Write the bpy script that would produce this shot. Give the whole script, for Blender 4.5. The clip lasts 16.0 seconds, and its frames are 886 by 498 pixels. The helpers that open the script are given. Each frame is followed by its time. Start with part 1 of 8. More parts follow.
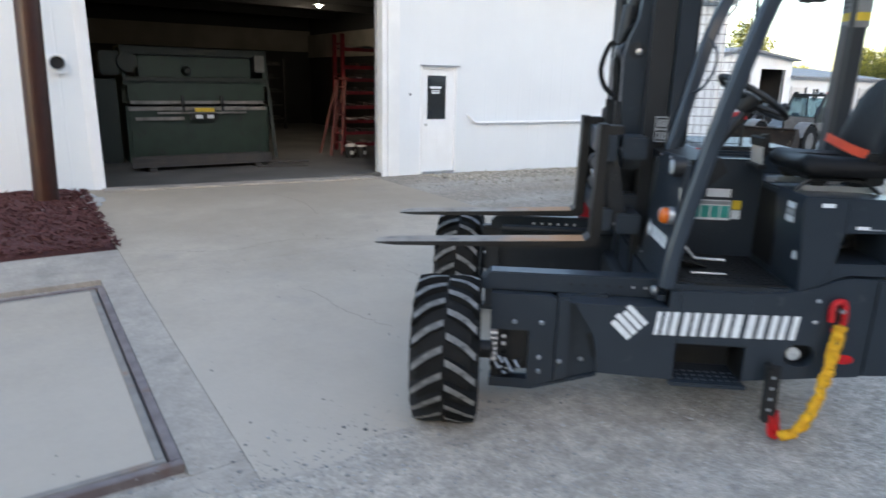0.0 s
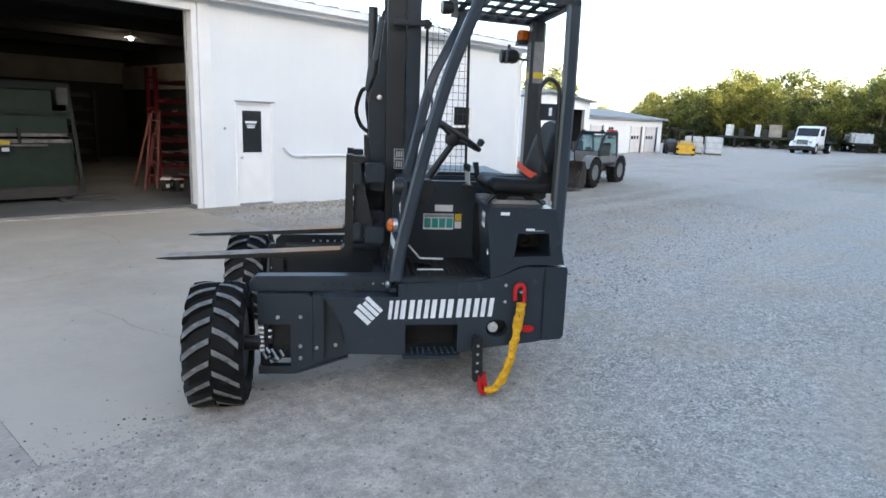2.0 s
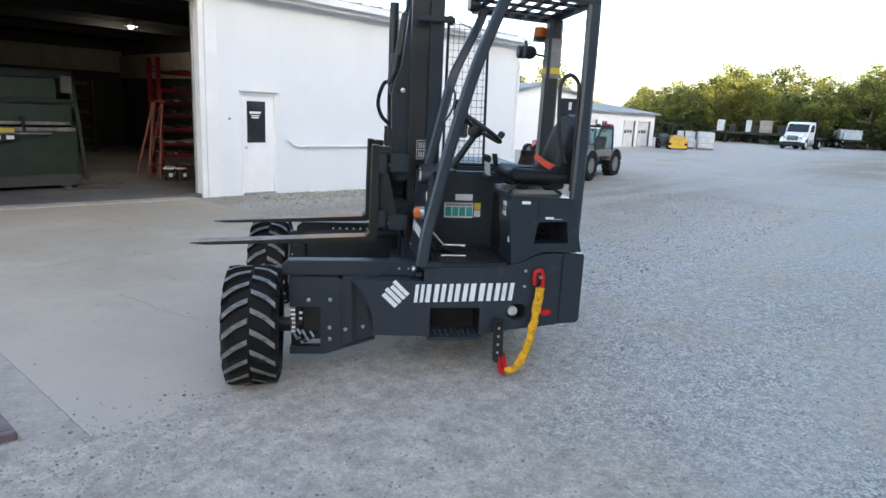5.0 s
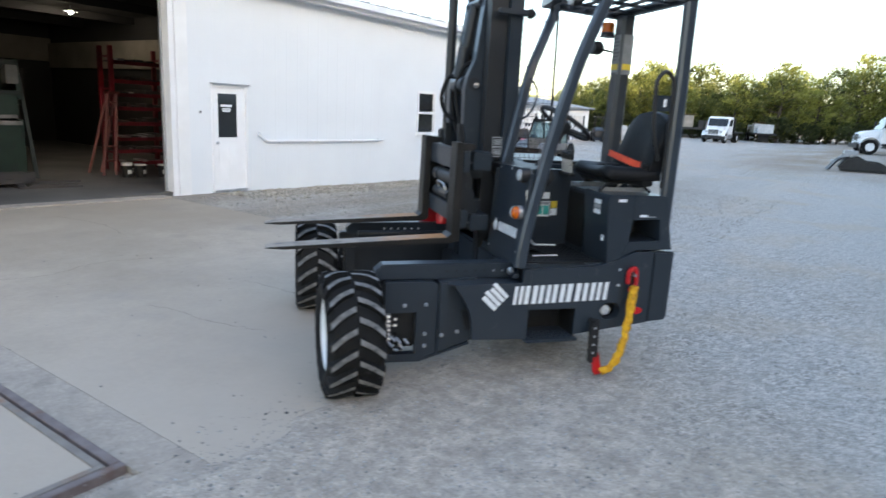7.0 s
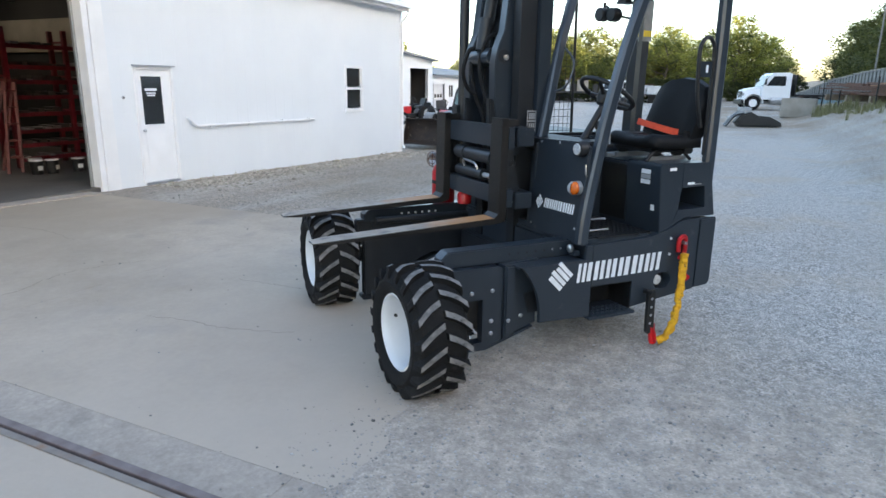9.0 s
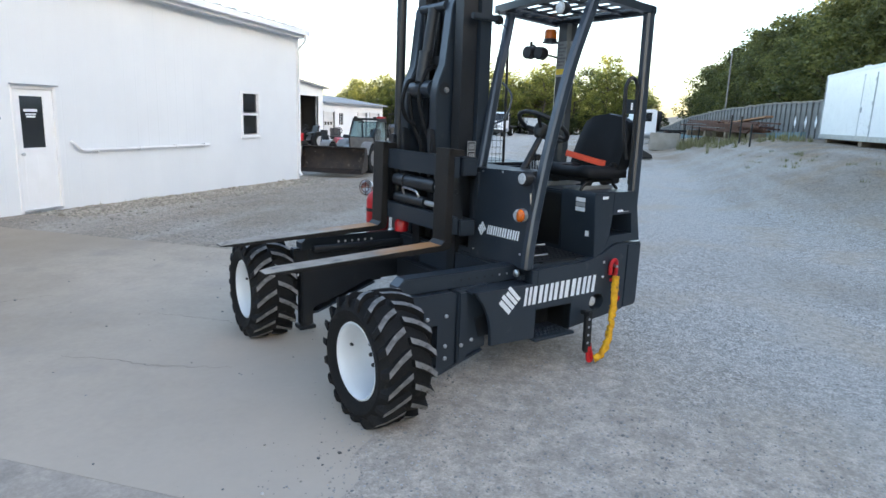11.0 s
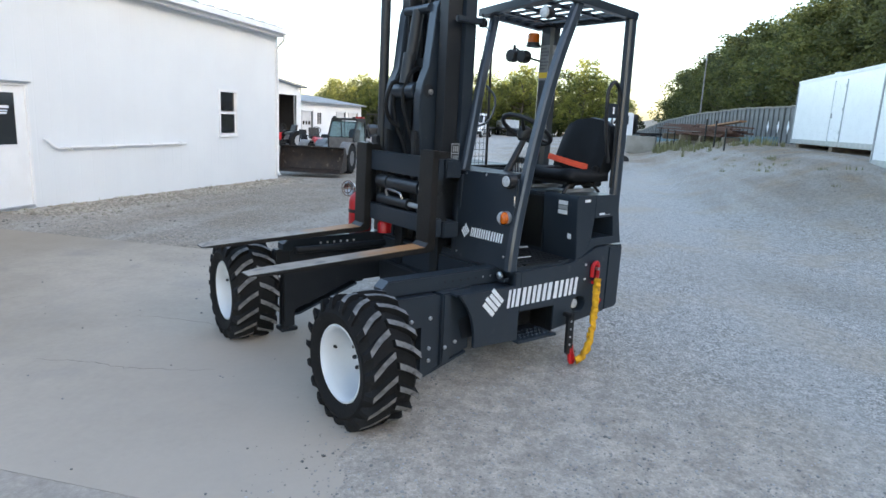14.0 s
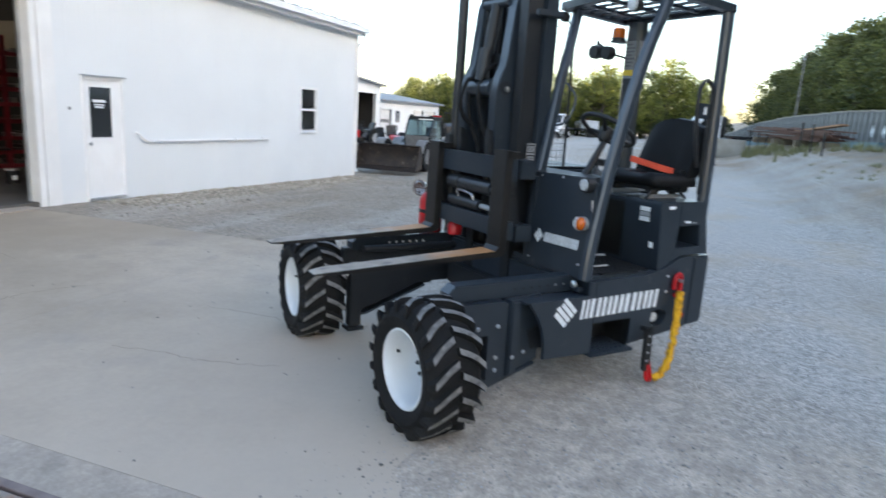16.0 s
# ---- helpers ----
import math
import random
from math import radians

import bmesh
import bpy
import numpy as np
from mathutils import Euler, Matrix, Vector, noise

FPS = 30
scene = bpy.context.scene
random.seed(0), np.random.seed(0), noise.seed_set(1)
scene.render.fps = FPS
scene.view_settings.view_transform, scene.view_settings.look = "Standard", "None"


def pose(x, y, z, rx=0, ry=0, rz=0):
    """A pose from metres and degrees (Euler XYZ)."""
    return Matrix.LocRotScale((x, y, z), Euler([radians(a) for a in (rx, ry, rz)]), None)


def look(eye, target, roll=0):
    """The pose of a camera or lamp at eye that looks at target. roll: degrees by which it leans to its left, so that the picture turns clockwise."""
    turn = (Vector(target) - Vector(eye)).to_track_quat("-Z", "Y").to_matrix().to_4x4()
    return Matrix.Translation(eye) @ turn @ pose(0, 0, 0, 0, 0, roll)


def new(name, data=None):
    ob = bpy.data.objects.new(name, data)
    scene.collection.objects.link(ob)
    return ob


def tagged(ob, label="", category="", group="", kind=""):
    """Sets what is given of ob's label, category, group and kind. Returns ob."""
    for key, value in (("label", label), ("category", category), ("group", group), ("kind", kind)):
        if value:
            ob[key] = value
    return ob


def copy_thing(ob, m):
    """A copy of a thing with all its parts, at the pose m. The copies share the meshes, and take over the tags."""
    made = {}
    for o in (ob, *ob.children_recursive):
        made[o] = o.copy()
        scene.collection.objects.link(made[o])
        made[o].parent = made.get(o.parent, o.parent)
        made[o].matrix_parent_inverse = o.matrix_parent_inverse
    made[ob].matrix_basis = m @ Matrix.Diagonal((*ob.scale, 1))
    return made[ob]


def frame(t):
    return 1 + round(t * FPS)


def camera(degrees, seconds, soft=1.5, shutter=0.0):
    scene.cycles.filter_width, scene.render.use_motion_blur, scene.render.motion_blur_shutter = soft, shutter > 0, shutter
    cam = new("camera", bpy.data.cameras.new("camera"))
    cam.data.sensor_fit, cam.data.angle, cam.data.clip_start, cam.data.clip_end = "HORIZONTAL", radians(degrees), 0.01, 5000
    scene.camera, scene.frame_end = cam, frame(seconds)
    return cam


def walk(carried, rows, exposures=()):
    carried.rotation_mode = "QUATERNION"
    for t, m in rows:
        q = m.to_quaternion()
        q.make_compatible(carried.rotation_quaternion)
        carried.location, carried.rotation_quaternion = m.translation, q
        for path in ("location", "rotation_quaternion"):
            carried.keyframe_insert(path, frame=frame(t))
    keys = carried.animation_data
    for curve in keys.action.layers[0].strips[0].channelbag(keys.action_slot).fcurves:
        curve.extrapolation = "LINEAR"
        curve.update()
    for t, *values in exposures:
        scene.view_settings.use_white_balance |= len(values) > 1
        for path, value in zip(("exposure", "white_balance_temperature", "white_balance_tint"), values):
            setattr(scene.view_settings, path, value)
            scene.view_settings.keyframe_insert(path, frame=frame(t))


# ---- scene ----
cam = camera(69.7, 16.0, soft=1.5, shutter=0.55)
PATH = [
    (0, (0.188, -0.043, 1.827), (1.266, 1.56, 1.311), 1.3),
    (0.5, (0.276, -0.354, 1.835), (1.499, 1.135, 1.3), 3.4),
    (1, (0.206, -0.585, 1.821), (1.636, 0.715, 1.307), 2.8),
    (1.5, (0.095, -0.789, 1.851), (1.537, 0.482, 1.3), 3.6),
    (2, (0.085, -1.029, 1.871), (1.542, 0.283, 1.47), 2.1),
    (2.5, (0.135, -1.259, 1.885), (1.501, 0.139, 1.465), 2.1),
    (3, (0.097, -1.305, 1.886), (1.474, 0.084, 1.473), 2.0),
    (3.5, (0.036, -1.271, 1.889), (1.408, 0.12, 1.463), 2.3),
    (4, (-0.033, -1.207, 1.881), (1.368, 0.148, 1.432), 2.2),
    (4.5, (-0.14, -1.118, 1.881), (1.327, 0.158, 1.414), 2.6),
    (4.7, (-0.172, -1.08, 1.875), (1.288, 0.218, 1.445), 2.6),
    (6.8, (-0.768, -0.126, 1.836), (0.858, 0.949, 1.387), 4.4),
    (7, (-0.826, 0.001, 1.829), (0.787, 1.101, 1.398), 3.0),
    (7.5, (-0.932, 0.265, 1.84), (0.636, 1.415, 1.374), 3.4),
    (8, (-1.101, 0.532, 1.819), (0.603, 1.446, 1.31), 1.5),
    (8.5, (-1.162, 0.762, 1.82), (0.587, 1.602, 1.336), 2.4),
    (9, (-1.15, 0.993, 1.82), (0.6, 1.821, 1.318), 0.7),
    (9.5, (-1.198, 1.165, 1.831), (0.596, 1.88, 1.31), 1.5),
    (10, (-1.294, 1.3, 1.826), (0.53, 1.954, 1.33), 0.1),
    (10.2, (-1.325, 1.323, 1.82), (0.533, 1.91, 1.368), 0.6),
    (12.3, (-1.363, 1.412, 1.824), (0.538, 1.875, 1.411), 3.0),
    (12.5, (-1.355, 1.416, 1.817), (0.544, 1.881, 1.396), 3.1),
    (13, (-1.358, 1.417, 1.825), (0.551, 1.855, 1.421), 2.9),
    (13.5, (-1.356, 1.416, 1.818), (0.553, 1.834, 1.395), 2.7),
    (14, (-1.366, 1.415, 1.83), (0.544, 1.851, 1.425), 2.8),
    (14.5, (-1.372, 1.417, 1.829), (0.537, 1.857, 1.424), 3.4),
    (15, (-1.373, 1.423, 1.823), (0.536, 1.861, 1.418), 3.8),
    (15.5, (-1.323, 1.414, 1.817), (0.57, 1.898, 1.388), 3.9),
    (16, (-1.189, 1.445, 1.822), (0.654, 2.099, 1.403), 3.5),
]
EXPOSURE, KELVIN, TINT = 2.55, 6770, 12.0
walk(cam, [(t, look(eye, target, roll)) for t, eye, target, roll in PATH], ((0, EXPOSURE, KELVIN, TINT), (16, EXPOSURE, KELVIN, TINT)))

# ---- world and sun ----
SUN_ELEV, SUN_AZ = radians(11.0), radians(-112.0)   # direction towards the sun, counted from +x
world = bpy.data.worlds.new("sky")
scene.world = world
world.use_nodes = True
wn = world.node_tree.nodes
sky = wn.new("ShaderNodeTexSky")
sky.sky_type = "NISHITA"
sky.sun_disc = False
sky.sun_elevation = SUN_ELEV
sky.sun_rotation = radians(90.0) - SUN_AZ
sky.air_density, sky.dust_density, sky.ozone_density = 0.9, 1.6, 1.0
wn["Background"].inputs["Strength"].default_value = 0.15
world.node_tree.links.new(sky.outputs[0], wn["Background"].inputs["Color"])
sun_data = bpy.data.lights.new("sun", "SUN")
sun_data.energy, sun_data.angle, sun_data.color = 3.0, radians(0.6), (1.0, 0.86, 0.62)
sun = new("sun", sun_data)
sun_dir = Vector((math.cos(SUN_AZ) * math.cos(SUN_ELEV), math.sin(SUN_AZ) * math.cos(SUN_ELEV), math.sin(SUN_ELEV)))
sun.matrix_world = look(sun_dir * 50, (0, 0, 0))


# ---- mesh helpers ----
def box(bm, x0, x1, y0, y1, z0, z1, b=0.0, seg=2):
    vs = bmesh.ops.create_cube(bm, size=1)["verts"]
    for v in vs:
        v.co = Vector(((x0 + x1) / 2 + v.co.x * (x1 - x0), (y0 + y1) / 2 + v.co.y * (y1 - y0), (z0 + z1) / 2 + v.co.z * (z1 - z0)))
    if b:
        es = list({e for v in vs for e in v.link_edges})
        bmesh.ops.bevel(bm, geom=es, offset=b, segments=seg, affect="EDGES", clamp_overlap=True)
    return bm


def B(*a, **k):
    return box(bmesh.new(), *a, **k)


def prism(bm, pts, axis, a, c, b=0.0):
    """Extrudes a polygon along axis from a to c; pts are (u, z), (v, z) or (u, v) for axis y, x, z."""
    def place(p, w):
        return {"y": (p[0], w, p[1]), "x": (w, p[0], p[1]), "z": (p[0], p[1], w)}[axis]
    lo = [bm.verts.new(place(p, a)) for p in pts]
    hi = [bm.verts.new(place(p, c)) for p in pts]
    n = len(pts)
    fs = [bm.faces.new(lo), bm.faces.new(hi[::-1])]
    for i in range(n):
        fs.append(bm.faces.new((lo[i], hi[i], hi[(i + 1) % n], lo[(i + 1) % n])))
    bmesh.ops.recalc_face_normals(bm, faces=fs)
    if b:
        es = list({e for f in fs[:2] for e in f.edges})
        bmesh.ops.bevel(bm, geom=es, offset=b, segments=2, affect="EDGES", clamp_overlap=True)
    return bm


def P(pts, axis, a, c, b=0.0):
    return prism(bmesh.new(), pts, axis, a, c, b)


def tube(bm, pts, r, n=10, r2=None, flat=1.0):
    """A round bar along a line of points; flat squeezes it into a strap."""
    pts = [Vector(p) for p in pts]
    rings, side = [], None
    for i, p in enumerate(pts):
        d = (pts[min(i + 1, len(pts) - 1)] - pts[max(i - 1, 0)]).normalized()
        if side is None:
            side = d.cross(Vector((0, 0, 1)) if abs(d.z) < 0.9 else Vector((1, 0, 0))).normalized()
        side = (side - d * side.dot(d)).normalized()
        up = side.cross(d)
        rr = r if r2 is None else r + (r2 - r) * i / (len(pts) - 1)
        rings.append([bm.verts.new(p + side * math.cos(k * math.tau / n) * rr * flat + up * math.sin(k * math.tau / n) * rr) for k in range(n)])
    for a, c in zip(rings, rings[1:]):
        for k in range(n):
            bm.faces.new((a[k], a[(k + 1) % n], c[(k + 1) % n], c[k]))
    bm.faces.new(rings[0][::-1])
    bm.faces.new(rings[-1])
    return bm


def T(pts, r, n=10, r2=None, flat=1.0):
    return tube(bmesh.new(), pts, r, n, r2, flat)


def curve(pts, steps=6):
    """Points of a smooth line through pts."""
    pts = [Vector(p) for p in pts]
    out = []
    for i in range(len(pts) - 1):
        p0, p1, p2, p3 = pts[max(i - 1, 0)], pts[i], pts[i + 1], pts[min(i + 2, len(pts) - 1)]
        for k in range(steps):
            t = k / steps
            out.append(0.5 * (2 * p1 + (p2 - p0) * t + (2 * p0 - 5 * p1 + 4 * p2 - p3) * t * t + (3 * p1 - p0 - 3 * p2 + p3) * t ** 3))
    return out + [pts[-1]]


def lathe(bm, prof, at, axis="x", n=32, closed=False, caps=True):
    """Turns a profile of (along, radius) round an axis through at."""
    at = Vector(at)
    rings = []
    for h, r in prof:
        ring = []
        for k in range(n):
            c, s = r * math.cos(k * math.tau / n), r * math.sin(k * math.tau / n)
            ring.append(bm.verts.new(at + Vector({"x": (h, c, s), "y": (c, h, s), "z": (c, s, h)}[axis])))
        rings.append(ring)
    fs = []
    pairs = list(zip(rings, rings[1:])) + ([(rings[-1], rings[0])] if closed else [])
    for a, c in pairs:
        for k in range(n):
            fs.append(bm.faces.new((a[k], a[(k + 1) % n], c[(k + 1) % n], c[k])))
    if not closed and caps:
        fs.append(bm.faces.new(rings[0]))
        fs.append(bm.faces.new(rings[-1]))
    bmesh.ops.recalc_face_normals(bm, faces=fs)
    return bm


def La(*a, **k):
    return lathe(bmesh.new(), *a, **k)


def obj(name, bm, material, parent=None, label="", smooth=None, kind=""):
    me = bpy.data.meshes.new(name)
    if smooth is not None:
        bm.normal_update()
        for f in bm.faces:
            f.smooth = True
        lim = radians(smooth)
        for e in bm.edges:
            if len(e.link_faces) == 2 and e.calc_face_angle(0) > lim:
                e.smooth = False
    bm.to_mesh(me)
    bm.free()
    for m in material if isinstance(material, (list, tuple)) else [material]:
        me.materials.append(m)
    ob = new(name, me)
    if parent:
        ob.parent = parent
    return tagged(ob, label=label, kind=kind)


def part(name, bm, material, parent, label="", smooth=35):
    return obj(name, bm, material, parent, label, smooth)


def share(name, ob, parent, m):
    """Another object on the same mesh."""
    o = new(name, ob.data)
    o.parent = parent
    o.matrix_basis = m
    return o


def thing(name, m, label, category, group="", kind=""):
    e = new(name)
    e.matrix_world = m
    e.empty_display_size = 0.2
    return tagged(e, label, category, group, kind)


def struct(name, bm, material, label="", smooth=None):
    return obj(name, bm, material, None, label, smooth, "structure")


# ---- materials ----
def mat(name, a, b=None, scale=4.0, rough=0.6, metal=0.0, bump=0.0, bscale=40.0, detail=6.0, spots=None, sscale=30.0, sedge=(0.62, 0.7), rvar=0.1, spec=0.5):
    """Paint or stone: two colours mixed by large noise, fine grain on top, gloss that varies, a fine relief, and spots of a third colour."""
    m = bpy.data.materials.new(name)
    m.use_nodes = True
    nt = m.node_tree
    n, link = nt.nodes, nt.links.new
    bs = n["Principled BSDF"]
    co = n.new("ShaderNodeTexCoord").outputs["Object"]
    b = b or tuple(v * 0.8 for v in a)
    t1 = n.new("ShaderNodeTexNoise")
    t1.inputs["Scale"].default_value, t1.inputs["Detail"].default_value = scale, detail
    link(co, t1.inputs["Vector"])
    ramp = n.new("ShaderNodeMapRange")
    ramp.inputs[1].default_value, ramp.inputs[2].default_value = 0.36, 0.64
    link(t1.outputs["Fac"], ramp.inputs[0])
    mix = n.new("ShaderNodeMix")
    mix.data_type = "RGBA"
    mix.inputs[6].default_value, mix.inputs[7].default_value = (*a, 1), (*b, 1)
    link(ramp.outputs[0], mix.inputs[0])
    col = mix.outputs[2]
    t2 = n.new("ShaderNodeTexNoise")
    t2.inputs["Scale"].default_value, t2.inputs["Detail"].default_value = bscale, 4
    link(co, t2.inputs["Vector"])
    if spots:
        t3 = n.new("ShaderNodeTexNoise")
        t3.inputs["Scale"].default_value, t3.inputs["Detail"].default_value = sscale, 5
        link(co, t3.inputs["Vector"])
        r3 = n.new("ShaderNodeMapRange")
        r3.inputs[1].default_value, r3.inputs[2].default_value = sedge
        link(t3.outputs["Fac"], r3.inputs[0])
        mx = n.new("ShaderNodeMix")
        mx.data_type = "RGBA"
        mx.inputs[7].default_value = (*spots, 1)
        link(r3.outputs[0], mx.inputs[0])
        link(col, mx.inputs[6])
        col = mx.outputs[2]
    link(col, bs.inputs["Base Color"])
    rr = n.new("ShaderNodeMapRange")
    rr.inputs[3].default_value, rr.inputs[4].default_value = max(rough - rvar, 0.02), min(rough + rvar, 1)
    link(t2.outputs["Fac"], rr.inputs[0])
    link(rr.outputs[0], bs.inputs["Roughness"])
    bs.inputs["Metallic"].default_value = metal
    bs.inputs["Specular IOR Level"].default_value = spec
    if bump:
        bp = n.new("ShaderNodeBump")
        bp.inputs["Strength"].default_value, bp.inputs["Distance"].default_value = 1.0, bump
        link(t2.outputs["Fac"], bp.inputs["Height"])
        link(bp.outputs[0], bs.inputs["Normal"])
    return m


def glow(name, colour, strength):
    m = mat(name, colour)
    bs = m.node_tree.nodes["Principled BSDF"]
    bs.inputs["Emission Color"].default_value, bs.inputs["Emission Strength"].default_value = (*colour, 1), strength
    return m


def glass(name, tint=(0.9, 0.95, 0.95), rough=0.02):
    m = bpy.data.materials.new(name)
    m.use_nodes = True
    bs = m.node_tree.nodes["Principled BSDF"]
    bs.inputs["Base Color"].default_value = (*tint, 1)
    bs.inputs["Roughness"].default_value = rough
    bs.inputs["Transmission Weight"].default_value = 1.0
    bs.inputs["IOR"].default_value = 1.45
    return m


M_PAINT = mat("charcoal_paint", (0.023, 0.031, 0.041), (0.018, 0.025, 0.034), 2.5, 0.34, 0, 0.0004, 60, spots=(0.055, 0.06, 0.064), sscale=14, sedge=(0.66, 0.82))
# Glossier than the panels; its lighter base also paints in reflected sky.
M_POST = mat("charcoal_gloss_paint", (0.031, 0.042, 0.056), (0.025, 0.034, 0.046), 3, 0.30, 0, 0.0, 60, rvar=0.03, spec=0.6)
# Pillar base colour is raised to paint in some of its sheen.
M_PILLAR = mat("sheen_pillar_paint", (0.036, 0.040, 0.045), (0.029, 0.033, 0.038), 3, 0.30, 0, 0.0, 60, rvar=0.03, spec=0.55)
M_MAST = mat("mast_black", (0.009, 0.011, 0.014), (0.014, 0.016, 0.019), 5, 0.45, 0, 0.0004, 60, spots=(0.035, 0.034, 0.033), sscale=10, sedge=(0.66, 0.8))
M_BLACK = mat("black_plastic", (0.006, 0.006, 0.007), (0.011, 0.011, 0.011), 8, 0.5, 0, 0.0005, 120)
M_VINYL = mat("black_vinyl", (0.004, 0.004, 0.0045), (0.007, 0.007, 0.0075), 6, 0.55, 0, 0.001, 160, spec=0.2)
M_RUBBER = mat("tyre_rubber", (0.007, 0.0068, 0.0068), (0.011, 0.0105, 0.0105), 7, 0.8, 0, 0.002, 70, spots=(0.05, 0.047, 0.045), sscale=9, sedge=(0.64, 0.86), spec=0.25)
M_LUG = mat("dusty_lug_rubber", (0.19, 0.185, 0.18), (0.105, 0.102, 0.099), 22, 0.9, 0, 0.001, 90, spots=(0.03, 0.029, 0.028), sscale=36, sedge=(0.62, 0.76))
M_RIM = mat("white_rim_paint", (0.70, 0.72, 0.74), (0.64, 0.66, 0.68), 6, 0.4, 0, 0.0003, 80, spots=(0.45, 0.43, 0.40), sscale=16, sedge=(0.70, 0.82))
M_FORK = mat("worn_fork_steel", (0.34, 0.285, 0.23), (0.20, 0.155, 0.12), 5, 0.62, 0.0, 0.0008, 60, spots=(0.10, 0.08, 0.07), sscale=9, sedge=(0.58, 0.70))


def rust_towards_heel(m):
    """Fresh rust where the load never rubs: from the heel to the middle of the blade."""
    nt = m.node_tree
    n, link = nt.nodes, nt.links.new
    bs = n["Principled BSDF"]
    old = bs.inputs["Base Color"].links[0].from_socket
    co = n.new("ShaderNodeTexCoord").outputs["Object"]
    sx = n.new("ShaderNodeSeparateXYZ")
    link(co, sx.inputs[0])
    nz = n.new("ShaderNodeTexNoise")
    nz.inputs["Scale"].default_value, nz.inputs["Detail"].default_value = 7, 6
    link(co, nz.inputs["Vector"])
    ad = n.new("ShaderNodeMath")
    ad.operation = "MULTIPLY_ADD"
    ad.inputs[1].default_value = 0.7
    link(nz.outputs["Fac"], ad.inputs[0])
    link(sx.outputs["X"], ad.inputs[2])
    mr = n.new("ShaderNodeMapRange")
    mr.inputs[1].default_value, mr.inputs[2].default_value = -0.05, -0.40
    mr.inputs[3].default_value, mr.inputs[4].default_value = 0.0, 0.9
    link(ad.outputs[0], mr.inputs[0])
    mx = n.new("ShaderNodeMix")
    mx.data_type = "RGBA"
    mx.inputs[7].default_value = (0.40, 0.175, 0.055, 1)
    link(mr.outputs[0], mx.inputs[0])
    link(old, mx.inputs[6])
    link(mx.outputs[2], bs.inputs["Base Color"])


rust_towards_heel(M_FORK)
M_FORKSIDE = mat("fork_shank_black", (0.010, 0.0095, 0.009), (0.016, 0.014, 0.013), 6, 0.5, 0.2, 0.0006, 60)
M_CHROME = mat("bright_zinc", (0.62, 0.63, 0.64), (0.45, 0.46, 0.47), 30, 0.3, 0.9, 0.0003, 90)
M_DECAL = mat("white_decal", (0.78, 0.80, 0.82), (0.70, 0.72, 0.74), 20, 0.5, spots=(0.35, 0.37, 0.39), sscale=50, sedge=(0.70, 0.80))
M_GREY = mat("grey_decal", (0.35, 0.36, 0.37), (0.28, 0.29, 0.30), 20, 0.5)
M_YLABEL = mat("yellow_label", (0.75, 0.52, 0.04), (0.65, 0.45, 0.04), 20, 0.5)
M_TEAL = mat("teal_label", (0.03, 0.32, 0.28), (0.05, 0.40, 0.36), 20, 0.45)
M_RED = mat("red_paint", (0.55, 0.012, 0.016), (0.42, 0.010, 0.014), 12, 0.35, spots=(0.10, 0.02, 0.02), sscale=40, sedge=(0.66, 0.76))
M_SLING = mat("yellow_sling", (0.72, 0.38, 0.012), (0.58, 0.27, 0.01), 24, 0.85, 0, 0.003, 60, spots=(0.16, 0.09, 0.02), sscale=38, sedge=(0.60, 0.70))
M_BELT = mat("orange_belt", (0.80, 0.085, 0.03), (0.68, 0.07, 0.025), 20, 0.7, 0, 0.0006, 200)
M_AMBER = mat("amber_lens", (0.62, 0.13, 0.008), (0.50, 0.10, 0.008), 20, 0.18)
M_CLEAR = mat("clear_lens", (0.50, 0.51, 0.51), (0.36, 0.37, 0.38), 60, 0.15)
M_REDLENS = mat("red_lens", (0.60, 0.01, 0.015), (0.5, 0.01, 0.012), 60, 0.18)
M_DARKGLASS = mat("dark_glass", (0.012, 0.014, 0.016), (0.02, 0.022, 0.024), 3, 0.06, spec=0.7)


def siding_material():
    """White painted metal siding: faint dirt near the foot of the panels and streaks down the face."""
    m = mat("white_siding", (0.735, 0.767, 0.792), (0.705, 0.735, 0.762), 0.9, 0.55, 0, 0.0006, 12)
    return m


M_SIDING = siding_material()
M_TRIM = mat("white_trim", (0.80, 0.81, 0.82), (0.74, 0.75, 0.76), 2, 0.5, 0, 0.0006, 14)
M_DOOR = mat("white_door_paint", (0.82, 0.83, 0.845), (0.78, 0.79, 0.80), 3, 0.4, 0, 0.0005, 20)
M_ROOF = mat("grey_metal_roof", (0.26, 0.27, 0.28), (0.20, 0.21, 0.22), 1.2, 0.7, 0.0, 0.001, 10)
M_GALV = mat("galvanised", (0.50, 0.52, 0.54), (0.40, 0.42, 0.44), 6, 0.4, 0.7, 0.0006, 30)
M_CONC = mat("apron_concrete", (0.425, 0.346, 0.266), (0.345, 0.279, 0.212), 0.55, 0.85, 0, 0.0012, 55, 10, spots=(0.285, 0.243, 0.205), sscale=1.3, sedge=(0.55, 0.80))
M_CONC2 = mat("older_concrete", (0.412, 0.347, 0.284), (0.328, 0.275, 0.227), 0.8, 0.9, 0, 0.003, 60, 10, spots=(0.22, 0.195, 0.165), sscale=2.1, sedge=(0.56, 0.76))
